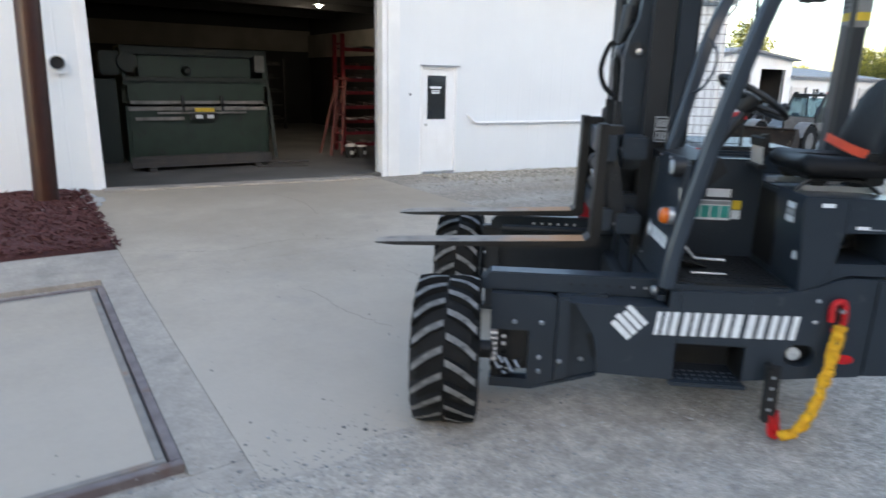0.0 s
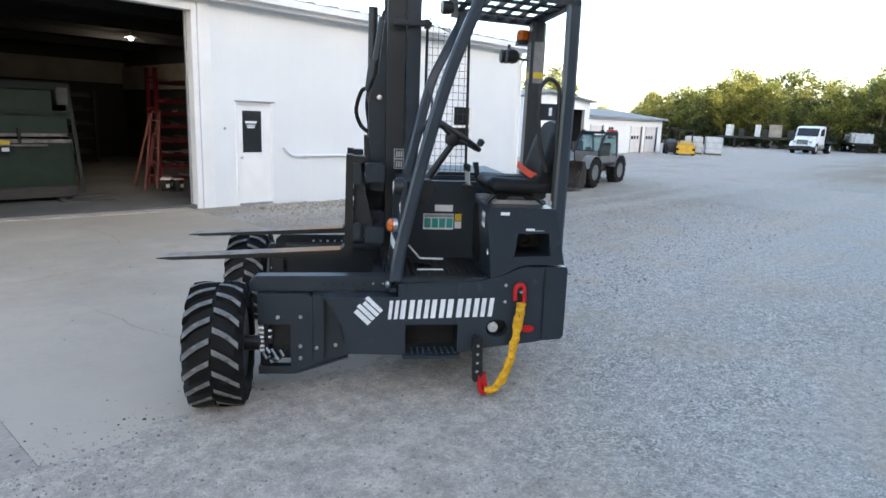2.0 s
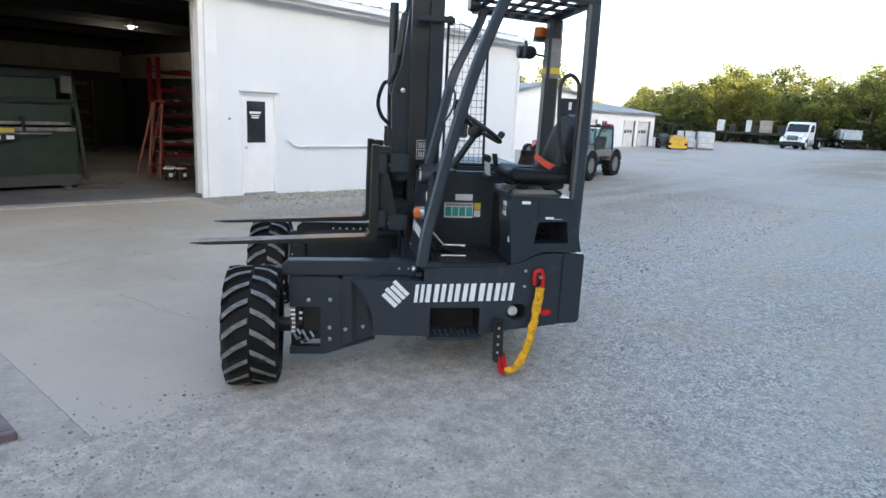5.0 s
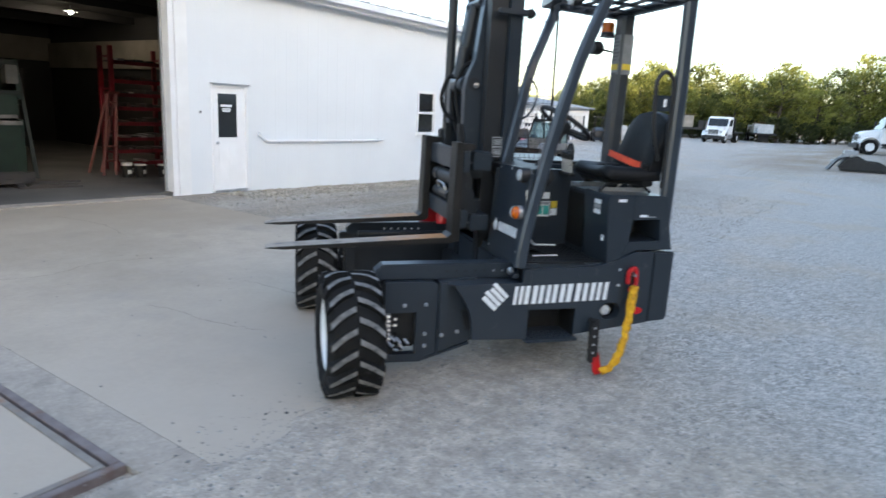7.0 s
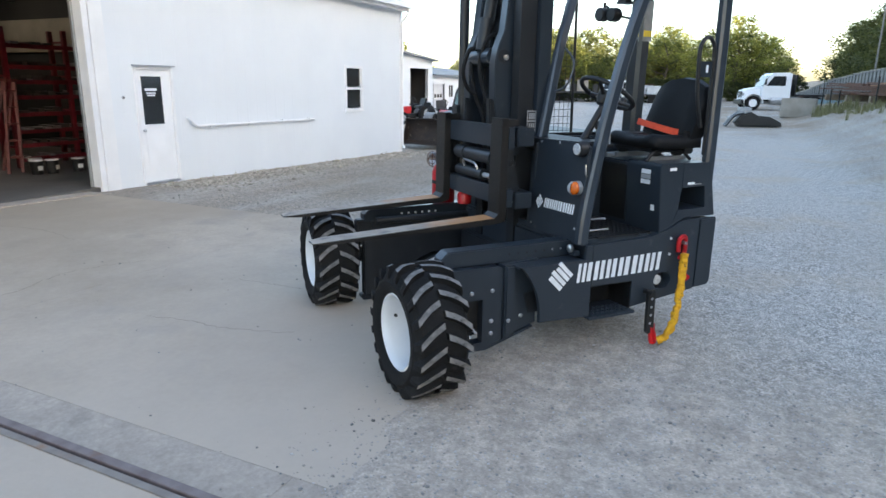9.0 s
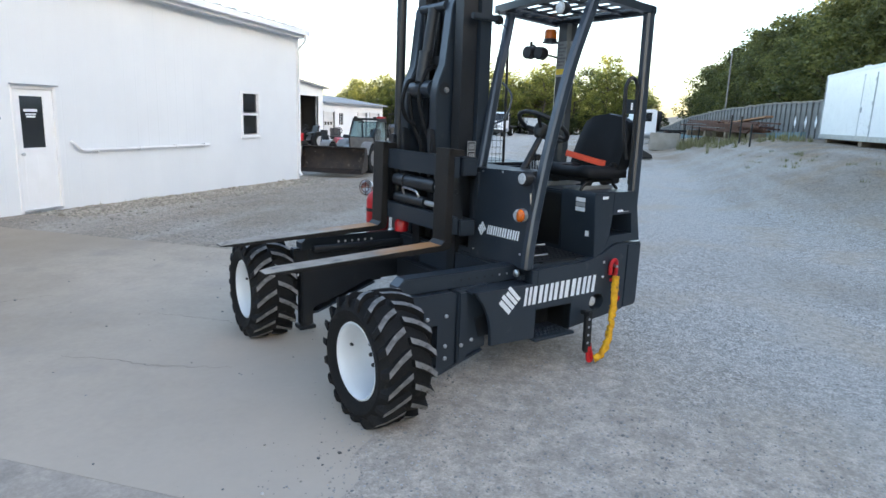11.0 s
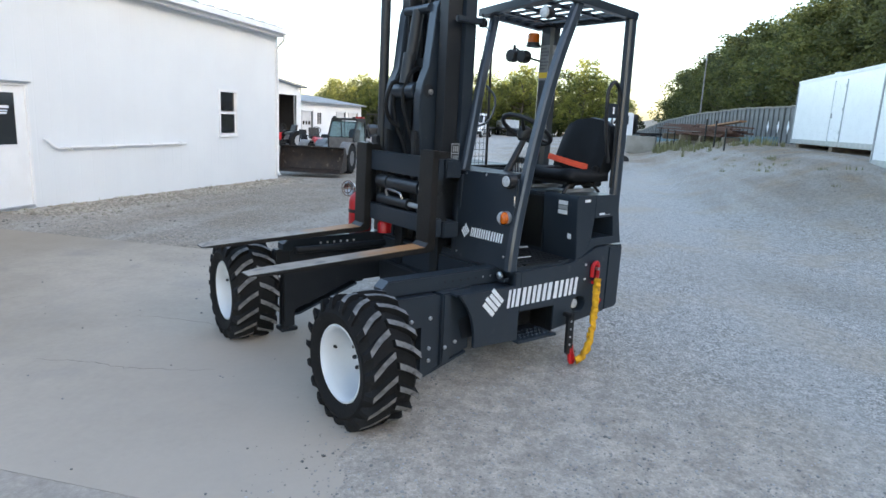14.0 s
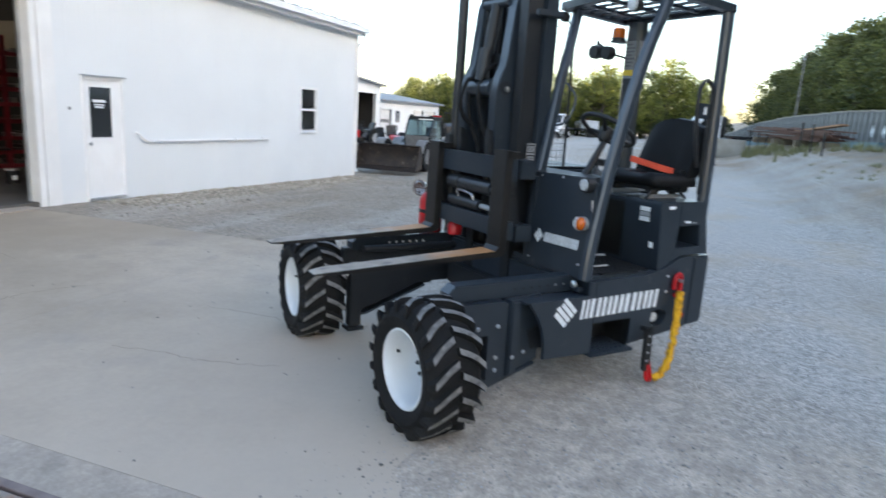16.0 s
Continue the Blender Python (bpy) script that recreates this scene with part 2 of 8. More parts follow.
def mottle(m, scale, lo, hi):
    """Breaks a material's colour into finer uneven patches, as worn and dusty ground has."""
    nt = m.node_tree
    n, link = nt.nodes, nt.links.new
    bs = n["Principled BSDF"]
    old = bs.inputs["Base Color"].links[0].from_socket
    co = n.new("ShaderNodeTexCoord").outputs["Object"]
    last = old
    for sc, dt in ((scale, 9), (scale * 7, 6)):
        nz = n.new("ShaderNodeTexNoise")
        nz.inputs["Scale"].default_value, nz.inputs["Detail"].default_value, nz.inputs["Roughness"].default_value = sc, dt, 0.65
        link(co, nz.inputs["Vector"])
        mr = n.new("ShaderNodeMapRange")
        mr.inputs[1].default_value, mr.inputs[2].default_value, mr.inputs[3].default_value, mr.inputs[4].default_value = 0.32, 0.68, lo, hi
        link(nz.outputs["Fac"], mr.inputs[0])
        mx = n.new("ShaderNodeMix")
        mx.data_type, mx.blend_type = "RGBA", "MULTIPLY"
        mx.inputs[0].default_value = 1.0
        link(last, mx.inputs[6])
        link(mr.outputs[0], mx.inputs[7])
        last = mx.outputs[2]
    link(last, bs.inputs["Base Color"])


mottle(M_CONC, 3.0, 0.93, 1.075)
mottle(M_CONC2, 5.0, 0.84, 1.12)
def dirt_wash(m, tone):
    """Tan fines washed out over the concrete from the earth beside the wall."""
    nt = m.node_tree
    n, link = nt.nodes, nt.links.new
    bs = n["Principled BSDF"]
    co = n.new("ShaderNodeTexCoord").outputs["Object"]
    sp = n.new("ShaderNodeSeparateXYZ")
    link(co, sp.inputs[0])
    tx = n.new("ShaderNodeTexNoise")
    tx.inputs["Scale"].default_value, tx.inputs["Detail"].default_value = 0.55, 9
    link(co, tx.inputs["Vector"])
    lift = n.new("ShaderNodeMath")
    lift.operation = "MULTIPLY_ADD"
    lift.inputs[1].default_value = 9.0
    link(tx.outputs["Fac"], lift.inputs[0])
    link(sp.outputs["Y"], lift.inputs[2])
    ra = n.new("ShaderNodeMapRange")
    ra.inputs[1].default_value, ra.inputs[2].default_value, ra.inputs[3].default_value, ra.inputs[4].default_value = 10.2, 14.0, 0.0, 0.6
    link(lift.outputs[0], ra.inputs[0])
    mx = n.new("ShaderNodeMix")
    mx.data_type = "RGBA"
    link(ra.outputs[0], mx.inputs[0])
    link(bs.inputs["Base Color"].links[0].from_socket, mx.inputs[6])
    mx.inputs[7].default_value = (*tone, 1)
    link(mx.outputs[2], bs.inputs["Base Color"])


def pale_dust(m, tone):
    """Limestone dust tracked in from the yard: thick near the gravel, thinning out towards the bay."""
    nt = m.node_tree
    n, link = nt.nodes, nt.links.new
    bs = n["Principled BSDF"]
    co = n.new("ShaderNodeTexCoord").outputs["Object"]
    sp = n.new("ShaderNodeSeparateXYZ")
    link(co, sp.inputs[0])
    tx = n.new("ShaderNodeTexNoise")
    tx.inputs["Scale"].default_value, tx.inputs["Detail"].default_value, tx.inputs["Roughness"].default_value = 0.9, 9, 0.6
    link(co, tx.inputs["Vector"])
    ad = n.new("ShaderNodeMath")
    ad.operation = "MULTIPLY_ADD"
    ad.inputs[1].default_value = 5.0
    link(tx.outputs["Fac"], ad.inputs[0])
    link(sp.outputs["Y"], ad.inputs[2])
    ra = n.new("ShaderNodeMapRange")
    ra.inputs[1].default_value, ra.inputs[2].default_value, ra.inputs[3].default_value, ra.inputs[4].default_value = 6.0, 9.4, 0.75, 0.0
    link(ad.outputs[0], ra.inputs[0])
    mx = n.new("ShaderNodeMix")
    mx.data_type = "RGBA"
    link(ra.outputs[0], mx.inputs[0])
    link(bs.inputs["Base Color"].links[0].from_socket, mx.inputs[6])
    mx.inputs[7].default_value = (*tone, 1)
    link(mx.outputs[2], bs.inputs["Base Color"])


dirt_wash(M_CONC, (0.35, 0.278, 0.202))
pale_dust(M_CONC, (0.462, 0.386, 0.311))
M_CRACK = mat("crack_dirt", (0.10, 0.09, 0.078), (0.14, 0.125, 0.108), 12, 0.95)
M_STEELRIM = mat("rusty_angle_steel", (0.17, 0.125, 0.115), (0.23, 0.185, 0.17), 9, 0.6, 0.25, 0.001, 60, spots=(0.20, 0.10, 0.06), sscale=6, sedge=(0.60, 0.75))
M_PITLEDGE = mat("worn_ledge_steel", (0.27, 0.235, 0.20), (0.21, 0.175, 0.15), 7, 0.7, 0.1, 0.001, 60, spots=(0.27, 0.16, 0.10), sscale=5, sedge=(0.58, 0.72))
M_FLOOR = mat("shop_floor", (0.125, 0.115, 0.102), (0.075, 0.07, 0.062), 0.8, 0.7, 0, 0.001, 30)
# Near-black: the dimness of the interior is put into this wall colour.
M_DIMWALL = mat("shaded_shop_wall", (0.020, 0.018, 0.016), (0.030, 0.027, 0.024), 0.8, 0.8)
M_MULCH = mat("red_mulch", (0.11, 0.032, 0.028), (0.07, 0.022, 0.02), 18, 0.95, 0, 0.02, 40)
M_BROWN = mat("brown_painted_steel", (0.045, 0.014, 0.009), (0.03, 0.01, 0.007), 4, 0.35, 0.1)
M_STONE = mat("pale_stone", (0.42, 0.40, 0.37), (0.30, 0.29, 0.27), 9, 0.9, 0, 0.004, 40)


def gravel_material():
    """Crushed limestone: grains as cells of two sizes, dusty pale patches, brown drifts."""
    m = bpy.data.materials.new("gravel")
    m.use_nodes = True
    nt = m.node_tree
    n, link = nt.nodes, nt.links.new
    bs = n["Principled BSDF"]
    co = n.new("ShaderNodeTexCoord").outputs["Object"]

    def noise_tex(scale, detail=5.0):
        t = n.new("ShaderNodeTexNoise")
        t.inputs["Scale"].default_value, t.inputs["Detail"].default_value = scale, detail
        link(co, t.inputs["Vector"])
        return t.outputs["Fac"]

    def cells(scale):
        t = n.new("ShaderNodeTexVoronoi")
        t.inputs["Scale"].default_value = scale
        link(co, t.inputs["Vector"])
        return t

    def rng(v, a, b, c=0.0, d=1.0):
        r = n.new("ShaderNodeMapRange")
        r.inputs[1].default_value, r.inputs[2].default_value, r.inputs[3].default_value, r.inputs[4].default_value = a, b, c, d
        link(v, r.inputs[0])
        return r.outputs[0]

    def mix(f, a, b):
        x = n.new("ShaderNodeMix")
        x.data_type = "RGBA"
        link(f, x.inputs[0])
        for s, v in ((6, a), (7, b)):
            if isinstance(v, tuple):
                x.inputs[s].default_value = (*v, 1)
            else:
                link(v, x.inputs[s])
        return x.outputs[2]

    c1, c2 = cells(68), cells(125)
    sep = n.new("ShaderNodeSeparateColor")
    link(c1.outputs["Color"], sep.inputs[0])
    sep2 = n.new("ShaderNodeSeparateColor")
    link(c2.outputs["Color"], sep2.inputs[0])
    grains = mix(rng(sep.outputs[0], 0.12, 0.88), (0.225, 0.208, 0.187), (0.675, 0.625, 0.567))
    fine = mix(rng(sep2.outputs[0], 0.12, 0.88), (0.25, 0.231, 0.209), (0.665, 0.616, 0.558))
    pick = mix(rng(noise_tex(2.2, 10), 0.40, 0.60), grains, fine)
    dust = mix(rng(noise_tex(0.62, 9), 0.50, 0.62, 0.0, 0.80), pick, (0.475, 0.40, 0.318))
    brown = mix(rng(noise_tex(0.21, 6), 0.56, 0.72, 0.0, 0.45), dust, (0.29, 0.245, 0.19))
    sp = n.new("ShaderNodeSeparateXYZ")
    link(co, sp.inputs[0])
    my = n.new("ShaderNodeMath")
    my.operation = "MULTIPLY"
    link(rng(sp.outputs["Y"], -0.8, -3.0), my.inputs[0])
    link(rng(sp.outputs["X"], 8.0, 15.0), my.inputs[1])
    mb = n.new("ShaderNodeMath")
    mb.operation = "MULTIPLY"
    link(my.outputs[0], mb.inputs[0])
    link(rng(noise_tex(0.7, 9), 0.36, 0.58, 0.62, 1.0), mb.inputs[1])
    # fine grey dust where the gravel runs out over the slab
    ex = n.new("ShaderNodeMath")
    ex.operation = "MULTIPLY_ADD"
    ex.inputs[1].default_value, ex.inputs[2].default_value = -0.815, 1.19
    link(sp.outputs["X"], ex.inputs[0])
    ey = n.new("ShaderNodeMath")
    ey.operation = "MULTIPLY_ADD"
    ey.inputs[1].default_value = 0.579
    link(sp.outputs["Y"], ey.inputs[0])
    link(ex.outputs[0], ey.inputs[2])
    en = n.new("ShaderNodeMath")
    en.operation = "MULTIPLY_ADD"
    en.inputs[1].default_value = 1.6
    link(noise_tex(1.6, 9), en.inputs[0])
    link(ey.outputs[0], en.inputs[2])
    near_slab = n.new("ShaderNodeMath")
    near_slab.operation = "MULTIPLY"
    link(rng(en.outputs[0], -1.2, 0.75, 0.0, 0.90), near_slab.inputs[0])
    link(rng(sp.outputs["X"], 5.2, 6.3, 1.0, 0.0), near_slab.inputs[1])
    brown = mix(near_slab.outputs[0], brown, mix(rng(noise_tex(4.5, 9), 0.38, 0.62), (0.372, 0.308, 0.248), (0.468, 0.391, 0.316)))
    # trodden earth along the foot of the workshop wall
    wy = n.new("ShaderNodeMath")
    wy.operation = "MULTIPLY"
    link(rng(sp.outputs["Y"], 2.6, 6.2), wy.inputs[0])
    link(rng(sp.outputs["X"], 24.0, 17.0), wy.inputs[1])
    wm = n.new("ShaderNodeMath")
    wm.operation = "MULTIPLY"
    link(wy.outputs[0], wm.inputs[0])
    link(rng(noise_tex(0.9, 9), 0.36, 0.62, 0.66, 0.96), wm.inputs[1])
    brown = mix(wm.outputs[0], brown, mix(rng(sep.outputs[1], 0.1, 0.9), (0.17, 0.138, 0.104), (0.40, 0.338, 0.268)))
    soil = mix(mb.outputs[0], brown, mix(rng(noise_tex(0.9, 6), 0.46, 0.60), (0.255, 0.20, 0.152), (0.285, 0.195, 0.12)))
    # bare earth farther along the yard
    fx = n.new("ShaderNodeMath")
    fx.operation = "MULTIPLY"
    link(rng(sp.outputs["X"], 24.0, 32.0), fx.inputs[0])
    link(rng(sp.outputs["Y"], 9.0, 3.0), fx.inputs[1])
    fm = n.new("ShaderNodeMath")
    fm.operation = "MULTIPLY"
    link(fx.outputs[0], fm.inputs[0])
    link(rng(noise_tex(0.35, 7), 0.36, 0.58, 0.25, 0.95), fm.inputs[1])
    soil = mix(fm.outputs[0], soil, (0.30, 0.225, 0.155))
    # long pale wheel tracks along the yard
    tm = n.new("ShaderNodeMapping")
    tm.inputs["Rotation"].default_value[2] = radians(-24)
    tm.inputs["Scale"].default_value = (0.07, 0.9, 1.0)
    link(co, tm.inputs["Vector"])
    tn = n.new("ShaderNodeTexNoise")
    tn.inputs["Scale"].default_value, tn.inputs["Detail"].default_value = 1.0, 4
    link(tm.outputs[0], tn.inputs["Vector"])
    soil = mix(rng(tn.outputs["Fac"], 0.50, 0.66, 0.0, 0.45), soil, (0.49, 0.452, 0.405))
    mott = n.new("ShaderNodeMix")
    mott.data_type, mott.blend_type = "RGBA", "MULTIPLY"
    mott.inputs[0].default_value = 1.0
    link(soil, mott.inputs[6])
    shade = mix(rng(noise_tex(40.0, 8), 0.32, 0.68), (0.84, 0.84, 0.84), (1.10, 1.10, 1.10))
    wide = mix(rng(noise_tex(13.0, 12), 0.36, 0.64), (0.84, 0.838, 0.832), (1.12, 1.12, 1.122))
    link(shade, mott.inputs[7])
    patch = n.new("ShaderNodeMix")
    patch.data_type, patch.blend_type = "RGBA", "MULTIPLY"
    patch.inputs[0].default_value = 1.0
    link(mott.outputs[2], patch.inputs[6])
    link(wide, patch.inputs[7])
    grit = n.new("ShaderNodeMix")
    grit.data_type, grit.blend_type = "RGBA", "MULTIPLY"
    grit.inputs[0].default_value = 1.0
    link(patch.outputs[2], grit.inputs[6])
    link(mix(sep2.outputs[1], (0.86, 0.86, 0.86), (1.13, 1.13, 1.13)), grit.inputs[7])
    soil = grit.outputs[2]
    link(soil, bs.inputs["Base Color"])
    bs.inputs["Roughness"].default_value = 0.92
    h = n.new("ShaderNodeMath")
    h.operation = "ADD"
    link(c1.outputs["Distance"], h.inputs[0])
    link(c2.outputs["Distance"], h.inputs[1])
    bp = n.new("ShaderNodeBump")
    bp.inputs["Strength"].default_value, bp.inputs["Distance"].default_value = 1.0, -0.0085
    link(h.outputs[0], bp.inputs["Height"])
    link(rng(en.outputs[0], -0.4, 0.9, 0.9, 0.3), bp.inputs["Strength"])
    link(bp.outputs[0], bs.inputs["Normal"])
    return m


M_GRAVEL = gravel_material()


# ---- ground ----
def smooth(t):
    t = min(max(t, 0.0), 1.0)
    return t * t * (3 - 2 * t)


def ground_z(x, y):
    """The yard's height: level where the machine stands, falling along the wall, a bank on one side and a wooded hill behind it."""
    z = smooth((y - 5.0) / 5.5) * max(min(0.08 - 0.021 * (x - 1.2), 0.10), -0.235) * (1 - smooth((x - 17) / 6)) * (1 - smooth((-x) / 10))
    z += 0.40 * smooth((x - 20) / 30) * smooth((9 - y) / 8)
    z += 1.33 * smooth((-y - 0.4) / 5.0) * smooth((x - 6.5) / 10.3) * smooth((70 - x) / 20)
    z += 9.0 * smooth((-y - 14) / 40) * smooth((x + 5) / 20)
    return z


def axis_steps(lo, hi, centre, fine, grow):
    up, v, s = [], centre, fine
    while v < hi:
        up.append(v)
        v += s
        s *= grow
    down, v, s = [], centre - fine, fine
    while v > lo:
        down.append(v)
        v -= s
        s *= grow
    return [lo] + down[::-1] + up + [hi]


CX0, CX1, CY0, CY1 = 0.94, 6.03, 2.66, 10.78      # the clean apron slab
JY, EX = 6.16, 5.80                                # its cross joint and its clean edge beside the earth


def yard_z(x, y):
    """The gravel's surface, uneven and lapping over the slab's edge."""
    z = ground_z(x, y)
    near = max(0.0, 1 - math.hypot(x - 3, y - 1) / 11)
    z += near * 0.012 * (noise.noise((x * 0.9, y * 0.9, 0)) + 0.5 * noise.noise((x * 2.3, y * 2.3, 3)))
    if x < CX1 + 3.5 and y > CY0 - 3.5:
        edge = min((y - CY0) if x > -7 else -1, CX1 - x, ((y - 2.45) * 2.7 - (x - 3.2) * 3.8) / 4.66) + 0.16 * noise.noise((x * 1.3, y * 1.3, 7)) + 0.10 * noise.noise((x * 4.1, y * 4.1, 2)) + 0.05 * noise.noise((x * 11, y * 11, 4))
        fade = (1 - smooth((x - CX1 - 0.9) / 2.5)) * (1 - smooth((CY0 - 0.9 - y) / 2.5))
        z += fade * (0.034 - 0.071 * smooth((edge + 0.44) / 0.7))
    # level earth against the clean edge of the far slab
    k = smooth((y - JY + 0.3) / 0.8) * (1 - smooth((x - 8.0) / 3.0)) * smooth((x - 3.0) / 1.5)
    level = ground_z(x, y) + (0.003 + 0.010 * noise.noise((x * 2.1, y * 2.1, 5)) if x > EX - 0.02 else -0.035)
    return z * (1 - k) + level * k


def ground_mesh():
    xs = axis_steps(-500, 900, 3.0, 0.08, 1.03)
    ys = axis_steps(-700, 700, 2.5, 0.08, 1.03)
    bm = bmesh.new()
    grid = []
    for x in xs:
        row = []
        for y in ys:
            z = yard_z(x, y)
            if x < 16.3 and y > 10.9:
                z -= 0.35
            row.append(bm.verts.new((x, y, z)))
        grid.append(row)
    for i in range(len(xs) - 1):
        for j in range(len(ys) - 1):
            bm.faces.new((grid[i][j], grid[i + 1][j], grid[i + 1][j + 1], grid[i][j + 1]))
    return bm


struct("ground", ground_mesh(), M_GRAVEL, "grey crushed limestone gravel yard with dusty patches", smooth=180)


def slab(name, x0, x1, y0, y1, material, label, ragged=(False, False), gap=0.0012, lift=0.012):
    """A cast slab that follows the ground, with soft broken edges."""
    bm = bmesh.new()
    nx, ny = max(2, int((x1 - x0) / 0.16)), max(2, int((y1 - y0) / 0.16))
    top = []
    for i in range(nx + 1):
        row = []
        for j in range(ny + 1):
            x, y = x0 + gap + (x1 - x0 - 2 * gap) * i / nx, y0 + gap + (y1 - y0 - 2 * gap) * j / ny
            if ragged[0] and j == 0:
                y += 0.10 * noise.noise((x * 1.7, 5, 0)) + 0.05 * noise.noise((x * 6, 9, 0)) + 0.02 * noise.noise((x * 15, 2, 0))
            if ragged[1] and i == nx:
                x += 0.05 * noise.noise((1, y * 1.3, 0)) + 0.03 * noise.noise((4, y * 6, 0))
            row.append(bm.verts.new((x, y, ground_z(x, y) + lift - (0.0006 if i in (0, nx) or j in (0, ny) else 0) - (0.010 if (ragged[0] and j == 0) or (ragged[1] and i == nx) else 0))))
        top.append(row)
    for i in range(nx):
        for j in range(ny):
            bm.faces.new((top[i][j], top[i + 1][j], top[i + 1][j + 1], top[i][j + 1]))
    edge = [top[i][0] for i in range(nx + 1)] + [top[nx][j] for j in range(1, ny + 1)] + [top[i][ny] for i in range(nx - 1, -1, -1)] + [top[0][j] for j in range(ny - 1, 0, -1)]
    low = [bm.verts.new(v.co - Vector((0, 0, 0.09))) for v in edge]
    for k in range(len(edge)):
        k2 = (k + 1) % len(edge)
        bm.faces.new((edge[k2], edge[k], low[k], low[k2]))
    return struct(name, bm, material, label, smooth=40)


slab("apron_near", CX0, CX1 + 0.5, CY0 - 0.7, JY, M_CONC, "pale dusty concrete apron slab under the machine", ragged=(True, True), gap=0.0015)
slab("apron_far", CX0, EX, JY, CY1, M_CONC, "tan stained concrete apron slab before the open bay", gap=0.0015)
slab("edge_strip", 0.672, CX0, 2.75, JY, M_CONC2, "narrow older concrete strip beside the steel-framed pit", gap=0.002)
slab("side_slab", -6.0, CX0, JY, 7.13, M_CONC2, "older concrete walk slab beside the mulch bed", gap=0.002)
slab("front_slab", -6.0, CX0, 1.95, 2.75, M_CONC2, "older concrete slab in front of the pit", ragged=(True, False))
slab("pit_cover", -3.4, 0.560, 2.97, 5.89, M_CONC, "concrete pit cover inside a steel frame", gap=0.0, lift=0.006)
slab("bay_sill", 1.2, 5.80, 10.50, 10.80, M_CONC2, "worn concrete sill of the open bay", lift=0.035)


def slab_cracks():
    """Hairline cracks: thin dark wandering ribbons a hair above the slab."""
    rnd = random.Random(17)
    for pts in (((2.14, 5.15), (2.20, 4.72), (2.24, 4.31), (2.38, 3.9)), ((1.30, 6.9), (1.9, 6.6), (2.6, 6.75), (3.3, 6.45)), ((3.21, 5.20), (3.235, 4.86), (3.25, 4.65), (3.24, 4.40)), ((3.4, 9.6), (3.6, 8.7), (3.45, 7.9))):
        line = curve([(x, y, 0) for x, y in pts], 10)
        bm = bmesh.new()
        prev = None
        for i, p in enumerate(line):
            x, y = p.x + rnd.gauss(0, 0.012), p.y + rnd.gauss(0, 0.012)
            w = 0.0022 * (0.4 + 0.6 * math.sin(math.pi * (i + 0.5) / len(line))) + rnd.uniform(0, 0.0008)
            z = ground_z(x, y) + 0.0140
            d = (line[min(i + 1, len(line) - 1)] - line[max(i - 1, 0)]).normalized()
            a, b = bm.verts.new((x - d.y * w, y + d.x * w, z)), bm.verts.new((x + d.y * w, y - d.x * w, z))
            if prev:
                bm.faces.new((prev[0], prev[1], b, a))
            prev = (a, b)
        struct("trim_crack", bm, M_CRACK, "hairline crack in the concrete apron")


def pit_frame():
    f = tagged(new("pit_frame"), kind="structure", label="rusty angle-steel frame round the pit cover")
    x0, x1, y0, y1 = -3.5, 0.670, 2.86, 6.0
    for w0, w1, zt, m in ((0.0, 0.052, 0.018, M_STEELRIM), (0.066, 0.110, 0.013, M_PITLEDGE)):
        for nm, a in (("steel_angle", (x0, x1 - w0, y0 + w0, y0 + w1)), ("steel_angle", (x0, x1 - w0, y1 - w1, y1 - w0)), ("steel_angle", (x1 - w1, x1 - w0, y0 + w1, y1 - w1))):
            part(nm, B(*a, -0.05, zt, b=0.003), m, f)
    part("gap_floor", B(x0, x1 - 0.02, y0 + 0.02, y1 - 0.02, -0.06, -0.022), M_BLACK, f)


slab_cracks()
pit_frame()

# ---- main building ----
WY = 10.78          # outer face of the front wall
WT = 0.16
BX0, BX1 = -17.0, 16.43
OX0, OX1, OZ1 = 1.25, 6.01, 3.67
DX0, DX1, DZ1 = 6.91, 7.66, 2.01
NX0, NX1, NZ0, NZ1 = 13.42, 14.16, 1.15, 2.20
EAVE = 3.90


def wall_front():
    bm = bmesh.new()
    y0, y1 = WY, WY + WT
    for x0, x1, z0, z1 in ((BX0, OX0, -0.4, EAVE), (OX0, OX1, OZ1, EAVE), (OX1, DX0, -0.4, EAVE), (DX0, DX1, DZ1, EAVE), (DX0, DX1, -0.4, 0.0),
                           (DX1, NX0, -0.4, EAVE), (NX0, NX1, -0.4, NZ0), (NX0, NX1, NZ1, EAVE), (NX1, BX1, -0.4, EAVE)):
        box(bm, x0, x1, y0, y1, z0, z1)
    # shallow vertical ribs of the metal siding
    x = BX0 + 0.15
    while x < BX1 - 0.1:
        spans = [(-0.4, EAVE)]
        if OX0 - 0.28 < x < OX1 + 0.38:
            spans = [(OZ1 + 0.14, EAVE)]
        elif DX0 - 0.12 < x < DX1 + 0.12:
            spans = [(DZ1 + 0.12, EAVE)]
        elif NX0 - 0.12 < x < NX1 + 0.12:
            spans = [(-0.4, NZ0 - 0.12), (NZ1 + 0.12, EAVE)]
        for a, c in spans:
            prism(bm, [(x - 0.018, y0), (x - 0.008, y0 - 0.0018), (x + 0.008, y0 - 0.0018), (x + 0.018, y0)], "z", a, c)
        x += 0.3048
    return bm


